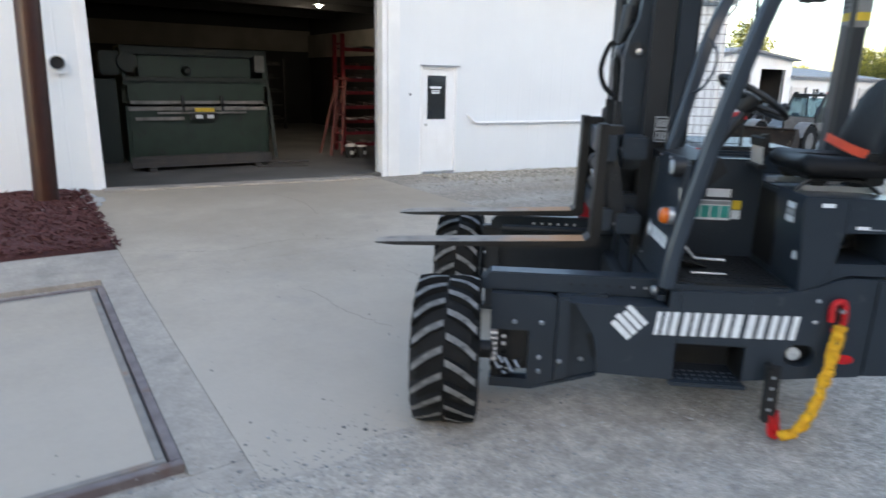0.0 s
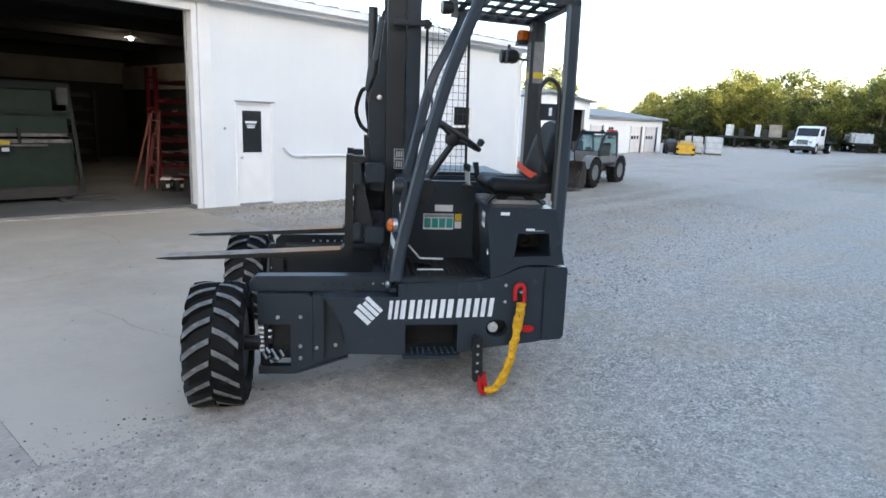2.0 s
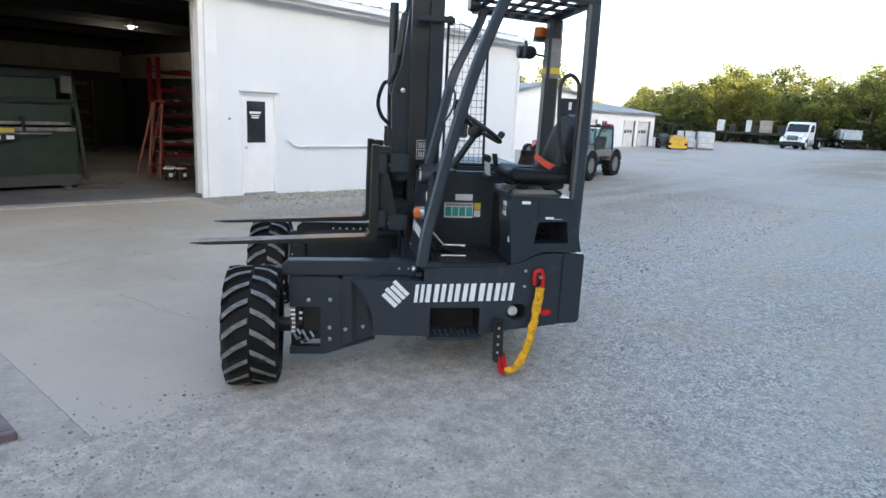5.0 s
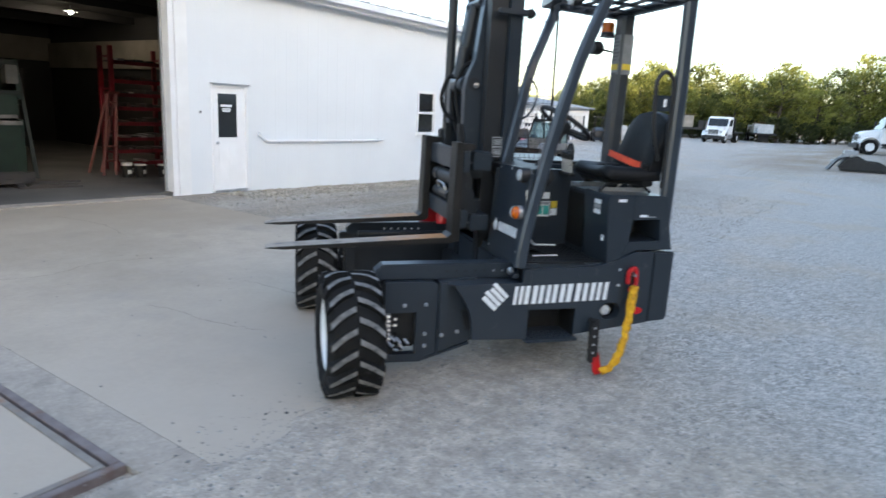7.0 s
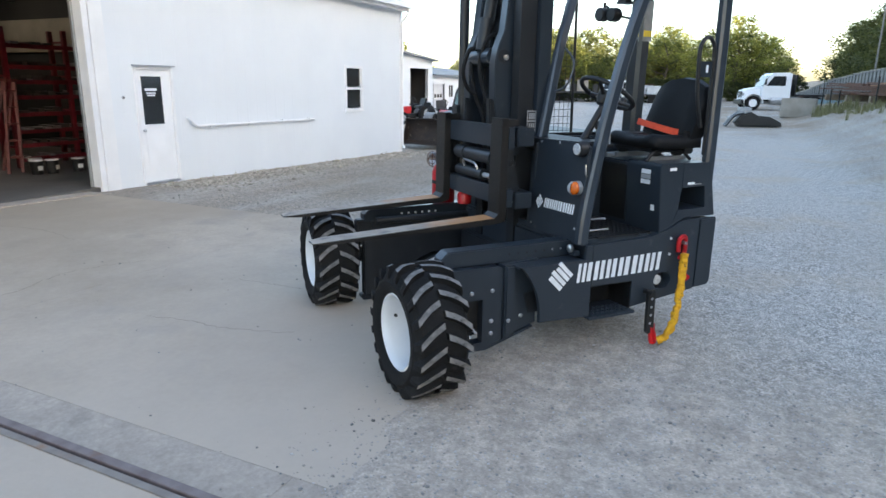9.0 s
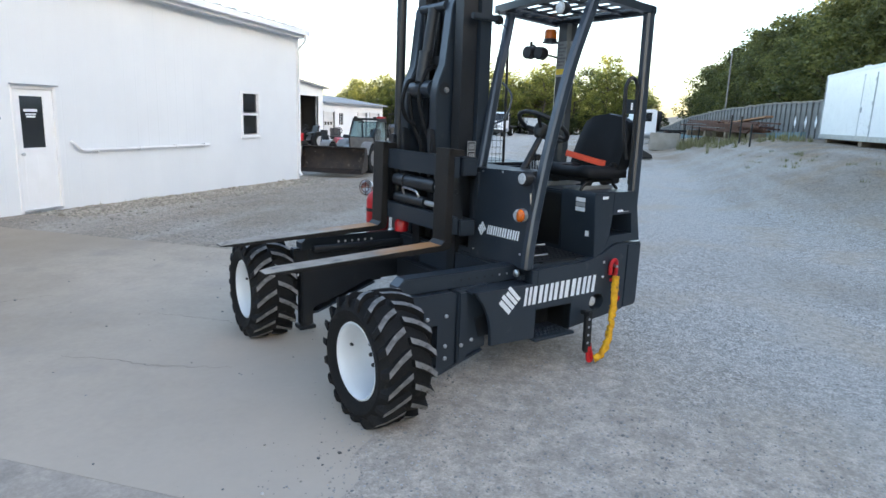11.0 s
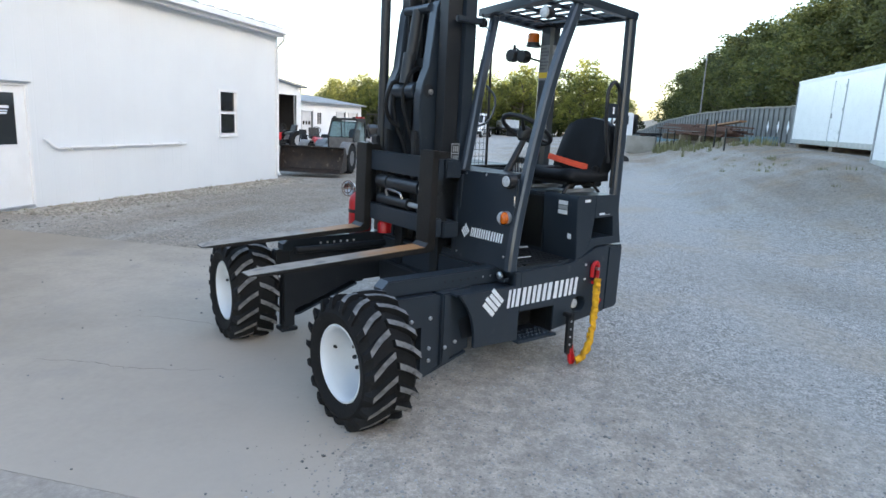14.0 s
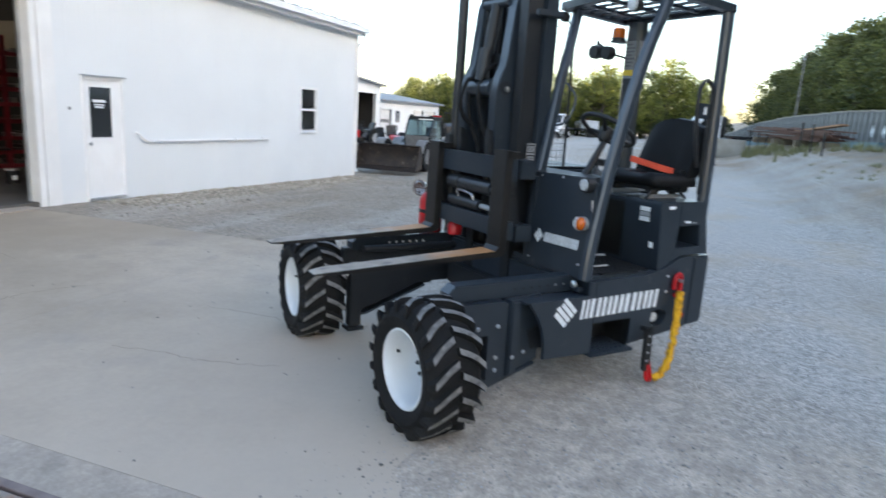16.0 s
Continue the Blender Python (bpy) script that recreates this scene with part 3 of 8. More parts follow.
struct("wall_front", wall_front(), M_SIDING, "white ribbed metal siding wall of the workshop")
struct("wall_east", B(BX1 - WT, BX1, WY + WT, 34, -0.4, EAVE), M_SIDING, "white metal siding end wall")
struct("wall_west", B(BX0, BX0 + WT, WY + WT, 34, -0.4, EAVE), M_SIDING, "white metal siding end wall")
struct("wall_back", B(BX0, BX1, 34, 34 + WT, -0.4, EAVE), M_SIDING, "white metal siding back wall")


def roof():
    bm = bmesh.new()
    e, o = 0.25, 0.07
    mid = (WY + 34) / 2
    prism(bm, [(WY - e, EAVE + 0.12), (mid, EAVE + 1.9), (34.16 + e, EAVE + 0.12), (34.16 + e, EAVE + 0.24), (mid, EAVE + 2.03), (WY - e, EAVE + 0.24)], "x", BX0 - o, BX1 + o)
    x = BX0
    while x < BX1:
        prism(bm, [(WY - e, EAVE + 0.24), (mid, EAVE + 2.03), (mid, EAVE + 2.06), (WY - e, EAVE + 0.27)], "x", x, x + 0.03)
        x += 0.61
    return bm


struct("roof", roof(), M_ROOF, "low-pitched grey metal roof")
struct("gable_east", P([(WY, EAVE), (34, EAVE), ((WY + 34) / 2, EAVE + 1.88)], "x", BX1 - WT, BX1), M_SIDING, "white gable end")
struct("gable_west", P([(WY, EAVE), (34, EAVE), ((WY + 34) / 2, EAVE + 1.88)], "x", BX0, BX0 + WT), M_SIDING, "white gable end")


def eave_trim():
    f = tagged(new("trim_eave"), kind="structure", label="white fascia and gutter under the roof edge")
    part("fascia", B(BX0 - 0.05, BX1 + 0.05, WY - 0.245, WY - 0.215, EAVE - 0.02, EAVE + 0.20), M_TRIM, f)
    part("soffit", B(BX0 - 0.05, BX1 + 0.05, WY - 0.215, WY - 0.002, EAVE - 0.015, EAVE + 0.01), M_TRIM, f)
    part("gutter", P([(WY - 0.37, EAVE + 0.06), (WY - 0.36, EAVE + 0.20), (WY - 0.355, EAVE + 0.20), (WY - 0.345, EAVE + 0.075), (WY - 0.255, EAVE + 0.075), (WY - 0.255, EAVE + 0.20), (WY - 0.248, EAVE + 0.20), (WY - 0.248, EAVE + 0.06)], "x", BX0 - 0.05, BX1 + 0.08), M_TRIM, f)


eave_trim()


def corner_trim():
    f = tagged(new("trim_corner"), kind="structure", label="white corner trim with a downspout")
    part("corner_board", B(BX1 - 0.12, BX1 + 0.015, WY - 0.018, WY - 0.002, -0.4, EAVE - 0.02), M_TRIM, f)
    part("downspout", T(curve([(BX1 - 0.10, WY - 0.30, EAVE + 0.06), (BX1 - 0.10, WY - 0.28, EAVE - 0.10), (BX1 - 0.06, WY - 0.06, EAVE - 0.32), (BX1 - 0.05, WY - 0.055, EAVE - 0.5)], 5) + [(BX1 - 0.05, WY - 0.055, 0.0), (BX1 - 0.05, WY - 0.12, -0.12)], 0.035, 8), M_TRIM, f)


corner_trim()


def bay_frame():
    f = tagged(new("trim_bay"), kind="structure", label="white steel frame round the open bay door")
    part("jamb", B(OX0 - 0.16, OX0 + 0.004, WY - 0.03, WY + WT + 0.02, -0.1, OZ1 + 0.14, b=0.006), M_TRIM, f)
    part("jamb", B(OX1 - 0.004, OX1 + 0.10, WY - 0.03, WY + WT + 0.02, -0.1, OZ1 + 0.14, b=0.006), M_TRIM, f)
    part("jamb_cap", B(OX1 + 0.11, OX1 + 0.36, WY - 0.045, WY - 0.002, -0.1, EAVE - 0.02, b=0.008), M_TRIM, f)
    part("head", B(OX0 + 0.004, OX1 - 0.004, WY - 0.03, WY + WT + 0.02, OZ1 - 0.004, OZ1 + 0.14, b=0.006), M_TRIM, f)
    part("track", B(OX1 - 0.034, OX1 - 0.004, WY + WT + 0.022, WY + WT + 0.07, 0.03, OZ1), M_GALV, f)


bay_frame()


def entry_door():
    d = tagged(new("door_1"), kind="structure", label="white panelled steel entry door with a dark window and a sign on the glass")
    part("door_frame", B(DX0 - 0.05, DX0 + 0.003, WY - 0.022, WY + 0.10, 0.0, DZ1 + 0.05, b=0.004), M_TRIM, d)
    part("door_frame", B(DX1 - 0.003, DX1 + 0.05, WY - 0.022, WY + 0.10, 0.0, DZ1 + 0.05, b=0.004), M_TRIM, d)
    part("door_frame", B(DX0 + 0.003, DX1 - 0.003, WY - 0.022, WY + 0.10, DZ1 - 0.003, DZ1 + 0.05, b=0.004), M_TRIM, d)
    part("drip_cap", B(DX0 - 0.08, DX1 + 0.08, WY - 0.06, WY - 0.022, DZ1 + 0.05, DZ1 + 0.075), M_GALV, d)
    gx0, gx1, gz0, gz1 = 7.02, 7.46, 1.05, 1.89
    bm = bmesh.new()
    for a in ((DX0 + 0.006, gx0, 0.02, DZ1 - 0.004), (gx1, DX1 - 0.006, 0.02, DZ1 - 0.004), (gx0, gx1, 0.02, gz0), (gx0, gx1, gz1, DZ1 - 0.004)):
        box(bm, a[0], a[1], WY + 0.01, WY + 0.05, a[2], a[3])
    leaf = part("door_leaf", bm, M_DOOR, d)
    for x0, x1, z0, z1 in ((gx0, 7.20, 0.18, 0.42), (7.26, gx1 + 0.05, 0.18, 0.42), (gx0, 7.20, 0.50, 0.92), (7.26, gx1 + 0.05, 0.50, 0.92)):
        part("door_panel", B(x0, x1, WY + 0.002, WY + 0.0095, z0, z1, b=0.006), M_DOOR, leaf)
    part("glazing_bead", P([(gx0 - 0.02, gz0 - 0.02), (gx1 + 0.02, gz0 - 0.02), (gx1 + 0.02, gz0), (gx0 - 0.02, gz0)], "y", WY + 0.001, WY + 0.0095), M_DOOR, leaf)
    part("pane", B(gx0, gx1, WY + 0.022, WY + 0.030, gz0, gz1), M_DARKGLASS, leaf, "dark door glass")
    for z, w, h in ((1.66, 0.26, 0.045), (1.60, 0.20, 0.022), (1.56, 0.17, 0.03)):
        part("sign_bar", B(7.22 - w / 2, 7.22 + w / 2, WY + 0.017, WY + 0.0205, z - h / 2, z + h / 2), M_DECAL, leaf, "faded white line of lettering")
    part("door_knob", La([(0, 0.012), (-0.03, 0.012), (-0.035, 0.028), (-0.06, 0.028), (-0.066, 0.018)], (DX0 + 0.06, WY + 0.01, 0.95), "y", 16), M_CHROME, leaf, "satin metal knob")
    part("threshold", B(DX0, DX1, WY - 0.05, WY + 0.12, -0.02, 0.018, b=0.004), M_GALV, d)


entry_door()


def side_window():
    w = tagged(new("window_1"), kind="structure", label="white double-hung window with dark panes")
    for a in ((NX0 - 0.06, NX0 + 0.003, NZ0 - 0.06, NZ1 + 0.06), (NX1 - 0.003, NX1 + 0.06, NZ0 - 0.06, NZ1 + 0.06), (NX0 + 0.003, NX1 - 0.003, NZ1 - 0.003, NZ1 + 0.06), (NX0 + 0.003, NX1 - 0.003, NZ0 - 0.06, NZ0 + 0.003)):
        part("window_frame", B(a[0], a[1], WY - 0.03, WY + 0.08, a[2], a[3], b=0.004), M_TRIM, w)
    zm = (NZ0 + NZ1) / 2
    part("meeting_rail", B(NX0, NX1, WY + 0.004, WY + 0.05, zm - 0.03, zm + 0.03), M_TRIM, w)
    for z0, z1, y in ((NZ0, zm - 0.03, 0.02), (zm + 0.03, NZ1, 0.03)):
        part("pane", B(NX0 + 0.03, NX1 - 0.03, WY + y, WY + y + 0.006, z0 + 0.03, z1), M_DARKGLASS, w, "dark reflecting pane")
        for x0, x1 in ((NX0, NX0 + 0.03), (NX1 - 0.03, NX1)):
            part("sash", B(x0, x1, WY + 0.005, WY + 0.05, z0, z1), M_TRIM, w)
    part("window_sill", B(NX0 - 0.08, NX1 + 0.08, WY - 0.05, WY - 0.002, NZ0 - 0.085, NZ0 - 0.062, b=0.004), M_TRIM, w)


side_window()


def wall_pipe():
    t = thing("wall_pipe", pose(0, 0, 0), "long white-painted conduit pipe bracketed low along the siding", "pipe")
    z = 0.97
    part("conduit", T(curve([(7.98, WY - 0.002, z + 0.16), (8.00, WY - 0.05, z + 0.13), (8.16, WY - 0.06, z + 0.01), (8.35, WY - 0.06, z)], 5) + [(11.9, WY - 0.06, z - 0.02), (11.9, WY - 0.002, z - 0.02)], 0.026, 10), M_TRIM, t)
    for x in (8.5, 9.6, 10.7, 11.7):
        part("bracket", B(x - 0.012, x + 0.012, WY - 0.09, WY - 0.002, z - 0.045, z + 0.02), M_TRIM, t)


wall_pipe()


def door_bell():
    t = thing("door_bell", pose(6.62, WY, 1.53), "small dark round bell button on the siding beside the door", "bell")
    part("bell_plate", La([(-0.002, 0.030), (-0.012, 0.030), (-0.016, 0.022), (-0.017, 0.0001)], (0, 0, 0), "y", 20), M_GALV, t)
    part("button", La([(-0.017, 0.014), (-0.026, 0.012), (-0.028, 0.0001)], (0, 0, 0), "y", 16), M_BLACK, t, "black button")


door_bell()


def dryer_vent():
    t = thing("wall_vent", pose(0.82, WY, 1.93), "round dark wall vent in a white square plate", "vent")
    part("plate", B(-0.13, 0.13, -0.02, -0.008, -0.13, 0.12, b=0.004), M_TRIM, t)
    part("hood", La([(-0.02, 0.105), (-0.07, 0.10), (-0.07, 0.085), (-0.025, 0.085), (-0.025, 0.0001)], (0, 0, 0), "y", 24), M_GALV, t)
    # Black disc over the hood's back paints the vent's dark mouth.
    part("hole", La([(-0.027, 0.084), (-0.029, 0.0001)], (0, 0, 0), "y", 24), M_BLACK, t)
    part("drip", B(-0.11, 0.11, -0.07, -0.02, -0.145, -0.13), M_TRIM, t)


dryer_vent()

# ---- workshop interior ----
struct("shop_floor", B(BX0 + WT, BX1 - WT, WY + 0.02, 34, -0.2, 0.055), M_FLOOR, "stained grey workshop floor")
struct("ceiling", B(BX0 + WT, BX1 - WT, WY + WT, 34, EAVE + 0.04, EAVE + 0.10), M_DIMWALL, "workshop ceiling, coloured near-black for shade")
struct("partition_wall", B(BX0 + WT, BX1 - WT, 24.0, 24.2, 0.05, EAVE + 0.04), M_DIMWALL, "back partition of the workshop, coloured near-black for shade")
struct("partition_west", B(-4.2, -4.0, WY + WT, 24.0, 0.05, EAVE + 0.04), M_DIMWALL, "side partition of the workshop, coloured near-black for shade")
struct("partition_east", B(10.0, 10.2, WY + WT, 24.0, 0.05, EAVE + 0.04), M_DIMWALL, "side partition of the workshop, coloured near-black for shade")
struct("wall_lining", B(OX1 + 0.1, 10.0, WY + WT + 0.004, WY + WT + 0.02, 0.05, EAVE + 0.04), M_DIMWALL, "inner lining of the front wall, coloured near-black for shade")

# ---- the truck-mounted forklift ----
# Its own axes: x ahead along the forks, y to the driver's side, z up; the origin is on the ground between the front wheels.
M_STICKLINE = mat("faded_print", (0.10, 0.105, 0.11), (0.13, 0.135, 0.14), 30, 0.6)
M_STICKER = mat("weathered_grey_sticker", (0.23, 0.235, 0.235), (0.18, 0.185, 0.185), 20, 0.5)
M_RUSTCAGE = mat("rusty_cage_wire", (0.16, 0.075, 0.05), (0.08, 0.05, 0.04), 20, 0.7, 0.3)
FORK = pose(2.463, 3.465, 0, 0, 0, 140.3)


def arc_pts(cx, cz, r, a0, a1, n=8):
    return [(cx + r * math.cos(radians(a0 + (a1 - a0) * i / n)), cz + r * math.sin(radians(a0 + (a1 - a0) * i / n))) for i in range(n + 1)]


def bolt(f, at, axis, r=0.014, h=0.012):
    return part("bolt", La([(0, r), (h * 0.7, r), (h, r * 0.75)] if axis != "-y" else [(0, r), (-h, r)], at, axis[-1], 8), M_CHROME, f, "bright bolt head")


def lug_mesh(side, half, r):
    """One slanting tread bar from the middle of the tyre over its shoulder."""
    bm = bmesh.new()
    rings = []
    for s, drop, hgt, wid in ((0.008, 0.0, 0.030, 0.036), (0.07, 0.075, 0.034, 0.036), (0.115, 0.15, 0.034, 0.038), (half - 0.012, 0.255, 0.026, 0.040), (half + 0.004, 0.285, -0.022, 0.036)):
        a = -drop
        for_r = r - 0.006 if s < half - 0.02 else r - 0.03
        ring = []
        for da, rr in ((-wid * 1.15, for_r - 0.012), (-wid * 0.72, r + hgt), (wid * 0.72, r + hgt), (wid * 1.15, for_r - 0.012)):
            th = a + da / (2 * r) * 1.25
            ring.append(bm.verts.new((side * s, rr * math.cos(th), rr * math.sin(th))))
        rings.append(ring)
    for p, q in zip(rings, rings[1:]):
        for k in range(3):
            bm.faces.new((p[k], p[k + 1], q[k + 1], q[k]))
        bm.faces.new((p[3], p[0], q[0], q[3]))
    bm.faces.new(rings[0])
    bm.faces.new(rings[-1])
    bmesh.ops.recalc_face_normals(bm, faces=bm.faces[:])
    return bm


def ag_wheel(f, x, y, z, turn, phase):
    """A wide tractor-tread wheel turned across the machine, its white dished rim facing ahead."""
    half, r = 0.174, 0.372
    prof = [(-half + 0.05, 0.228), (-half + 0.03, 0.238), (-half, 0.265), (-half - 0.006, 0.31), (-half + 0.012, r - 0.03), (-half + 0.04, r - 0.006), (-0.06, r), (0.06, r),
            (half - 0.04, r - 0.006), (half - 0.012, r - 0.03), (half + 0.006, 0.31), (half, 0.268), (half - 0.02, 0.240), (half - 0.06, 0.228)]
    tyre = part("tyre", La(prof, (0, 0, 0), "x", 48, True), M_RUBBER, f, "black tractor-tread tyre, dusty")
    tyre.matrix_basis = pose(x, y, z, 0, 0, turn)
    n = 19
    for side, off in ((1, 0.0), (-1, 0.5)):
        first = None
        for k in range(n):
            m = pose(0, 0, 0, 360 * (k + off) / n + phase, 0, 0)
            if first is None:
                first = part("tread_lug", lug_mesh(side, half, r), [M_RUBBER, M_LUG], tyre, "", 30)
                for p in first.data.polygons:
                    if p.normal.y > 0.86:
                        p.material_index = 1
                first.matrix_basis = m
            else:
                share("tread_lug", first, tyre, m)
    rim = part("rim", La([(half - 0.050, 0.240), (half - 0.024, 0.236), (half - 0.021, 0.226), (half - 0.034, 0.214), (half - 0.07, 0.206), (half - 0.15, 0.200), (half - 0.245, 0.194), (half - 0.255, 0.186), (half - 0.258, 0.115), (half - 0.24, 0.10), (half - 0.24, 0.0001)], (0, 0, 0), "x", 48, caps=False), M_RIM, tyre, "white painted dished steel rim")
    part("rim_back", La([(-half + 0.025, 0.240), (-half + 0.03, 0.16), (-half + 0.03, 0.0001)], (0, 0, 0), "x", 32), M_MAST, tyre)
    part("valve", La([(-0.20, 0.010), (-0.188, 0.010), (-0.175, 0.006)], (half - 0.105, 0, 0.03), "y", 10), M_BLACK, tyre)
    part("hub", La([(half - 0.25, 0.100), (half - 0.215, 0.092), (half - 0.21, 0.08), (half - 0.205, 0.06), (half - 0.20, 0.0001)], (0, 0, 0), "x", 24, caps=False), M_MAST, tyre, "black wheel hub")
    for k in range(14):
        a = k * math.tau / 14 + 0.3
        part("wheel_nut", La([(half - 0.256, 0.013), (half - 0.209, 0.013), (half - 0.203, 0.009)], (0, 0.150 * math.cos(a), 0.150 * math.sin(a)), "x", 6), M_MAST, tyre)
    return tyre


def letter_blocks(f, to, height, widths, gap, slant, thick, tag):
    """Brand mark as plain white blocks: a split diamond and seven solid bars; to() maps (along, up) onto the panel."""
    def plate(pts):
        bm = bmesh.new()
        lo = [bm.verts.new(to(u, w, 0.0)) for u, w in pts]
        hi = [bm.verts.new(to(u, w, thick)) for u, w in pts]
        fs = [bm.faces.new(lo), bm.faces.new(hi)]
        for i in range(len(pts)):
            j = (i + 1) % len(pts)
            fs.append(bm.faces.new((lo[i], lo[j], hi[j], hi[i])))
        bmesh.ops.recalc_face_normals(bm, faces=fs)
        part("brand_block", bm, M_DECAL, f, tag)
    h = height
    c = h * 0.70
    # the diamond, cut into slanting bars
    d = h * 0.78
    for k, (a0, a1) in enumerate(((-1.0, -0.55), (-0.42, -0.02), (0.12, 0.50), (0.62, 1.0))):
        def pt(s, t):
            return (c + d * (s - t) * 0.5, h * 0.5 + d * (s + t) * 0.5)
        plate([pt(a0, -1), pt(a1, -1), pt(a1, 1.0 if k % 2 else 0.82), pt(a0, 1.0 if k % 2 else 0.82)])
    u = h * 1.72
    for k, w in enumerate(widths):
        w *= h
        s = slant * h
        plate([(u, 0), (u + w * 0.32, 0), (u + w * 0.32 + s, h), (u + s, h)])
        plate([(u + w * 0.56, 0), (u + w * 0.88, 0), (u + w * 0.88 + s, h), (u + w * 0.56 + s, h)])
        u += w + gap * h


def forklift():
    f = thing("forklift", FORK, "charcoal truck-mounted forklift with tractor-tread tyres and open cab, parked", "forklift")
    PA, MA, BL = M_PAINT, M_MAST, M_BLACK
    # wheels turned across the machine
    ag_wheel(f, -0.197, 0.872, 0.383, 2, 3)
    ag_wheel(f, -0.125, -0.935, 0.387, -2, 9)
    # rear wheel under the body
    rw = part("tyre", La([(-0.15, 0.2), (-0.17, 0.26), (-0.15, 0.36), (0.15, 0.36), (0.17, 0.26), (0.15, 0.2)], (0, 0, 0), "y", 40, True), M_RUBBER, f, "black rear tyre under the body")
    rw.matrix_basis = pose(-2.0, -0.1, 0.365)
    part("rim", La([(0.12, 0.21), (0.05, 0.19), (0.03, 0.0001)], (0, 0, 0), "y", 32), M_RIM, rw)
    part("rim", La([(-0.12, 0.21), (-0.05, 0.19), (-0.03, 0.0001)], (0, 0, 0), "y", 32), M_RIM, rw)

    # lower side panel on the driver's side, built round the step opening
    v0, v1 = 0.72, 0.97
    front = [(-0.858, 0.716), (-1.34, 0.718), (-1.345, 0.809), (-1.396, 0.809), (-1.396, 0.318), (-1.0, 0.331)] + [(-0.999, 0.38), (-0.996, 0.426), (-0.990, 0.465), (-0.981, 0.502), (-0.972, 0.532), (-0.96, 0.56), (-0.946, 0.589), (-0.93, 0.617), (-0.914, 0.641), (-0.897, 0.664), (-0.878, 0.688)]
    part("front_side_panel", P(front, "y", 0.94, v1, 0.004), PA, f, "charcoal steel side panel cut round the wheel")
    part("panel_flange", B(-1.34, -0.85, 0.80, 0.945, 0.700, 0.712), PA, f)
    part("panel_brace", P([(-1.18, 0.70), (-1.20, 0.70), (-1.20, 0.32), (-1.18, 0.32)], "y", v0, 0.94), PA, f)
    part("middle_side_panel", P([(-1.397, 0.524), (-1.397, 0.809), (-1.744, 0.818), (-1.744, 0.524)], "y", v0, v1), PA, f)
    # the rear panel has a hole for the side lamp
    hx, hz, hr, hs = -2.012, 0.499, 0.060, 0.016
    ahead = [(hx + hs + hr * math.sin(a * math.pi / 12), hz + hr * math.cos(a * math.pi / 12)) for a in range(13)]
    behind = [(hx - hs - hr * math.sin(a * math.pi / 12), hz + hr * math.cos(a * math.pi / 12)) for a in range(13)]
    part("rear_side_panel", P([(hx, 0.857), (-1.96, 0.843), (-1.858, 0.822), (-1.745, 0.818), (-1.745, 0.338), (hx, 0.369), (hx, hz - hr)] + ahead[::-1] + [(hx, hz + hr)], "y", 0.90, v1), PA, f)
    part("rear_side_panel", P([(hx, 0.857), (hx, hz + hr)] + behind + [(hx, hz - hr), (hx, 0.369), (-2.312, 0.403), (-2.312, 0.922), (-2.181, 0.922), (-2.12, 0.904), (-2.049, 0.870)], "y", 0.90, v1), PA, f)
    # Black core behind the lamp hole paints the recess's shade.
    part("panel_core", P([(-1.745, 0.80), (-2.312, 0.90), (-2.312, 0.43), (-1.745, 0.36)], "y", v0, 0.86), BL, f)
    part("corner_panel", P([(-2.318, 0.922), (-2.476, 0.920), (-2.484, 0.90), (-2.484, 0.44), (-2.465, 0.412), (-2.318, 0.403)], "y", 0.45, 0.968, 0.012), PA, f)
    # step pocket, its walls black to put the recess's shade into colour
    bm = bmesh.new()
    box(bm, -1.745, -1.397, 0.72, 0.74, 0.30, 0.56)
    box(bm, -1.745, -1.397, 0.74, 0.97, 0.524, 0.53)
    box(bm, -1.755, -1.745, 0.72, 0.955, 0.30, 0.53)
    box(bm, -1.397, -1.387, 0.72, 0.955, 0.30, 0.53)
    part("step_pocket", bm, BL, f)
    part("step_plate", B(-1.765, -1.375, 0.735, 1.005, 0.300, 0.322, b=0.006), PA, f)
    for i in range(9):
        for j in range(3):
            part("step_stud", La([(0, 0.011), (0.008, 0.008)], (-1.73 + i * 0.041, 0.85 + j * 0.05, 0.322), "z", 6), PA, f)
    # side lamp in a round recess
    part("side_lamp", La([(-0.05, 0.030), (0.0, 0.036), (0.006, 0.035), (0.010, 0.028), (0.012, 0.0001)], (-1.988, 0.945, 0.499), "y", 24), M_CLEAR, f, "round clear side lamp")
    bm = La([(0.0, 0.026), (0.008, 0.024), (0.012, 0.0001)], (0, 0, 0), "y", 24)
    for v in bm.verts:
        v.co = Vector((v.co.x * 1.9 - 2.223, v.co.y + 0.970, v.co.z + 0.494))
    part("side_reflector", bm, M_REDLENS, f, "oval red reflector")
    for z in (0.798, 0.686):
        bolt(f, (-2.058, 0.97, z), "y", 0.011, 0.008)

    # main body and covers
    part("chassis", B(-2.44, -1.30, -0.93, 0.715, 0.40, 0.80, b=0.02), PA, f)
    part("rear_body", P([(-2.38, 0.80), (-2.38, 1.33), (-2.46, 1.30), (-2.50, 1.15), (-2.485, 0.80)], "y", -0.93, 0.44, 0.012), PA, f)
    part("engine_hood", P([(-1.60, 0.80), (-1.62, 1.40), (-1.66, 1.43), (-2.30, 1.43), (-2.37, 1.40), (-2.375, 0.80)], "y", -0.93, -0.02, 0.015), PA, f)
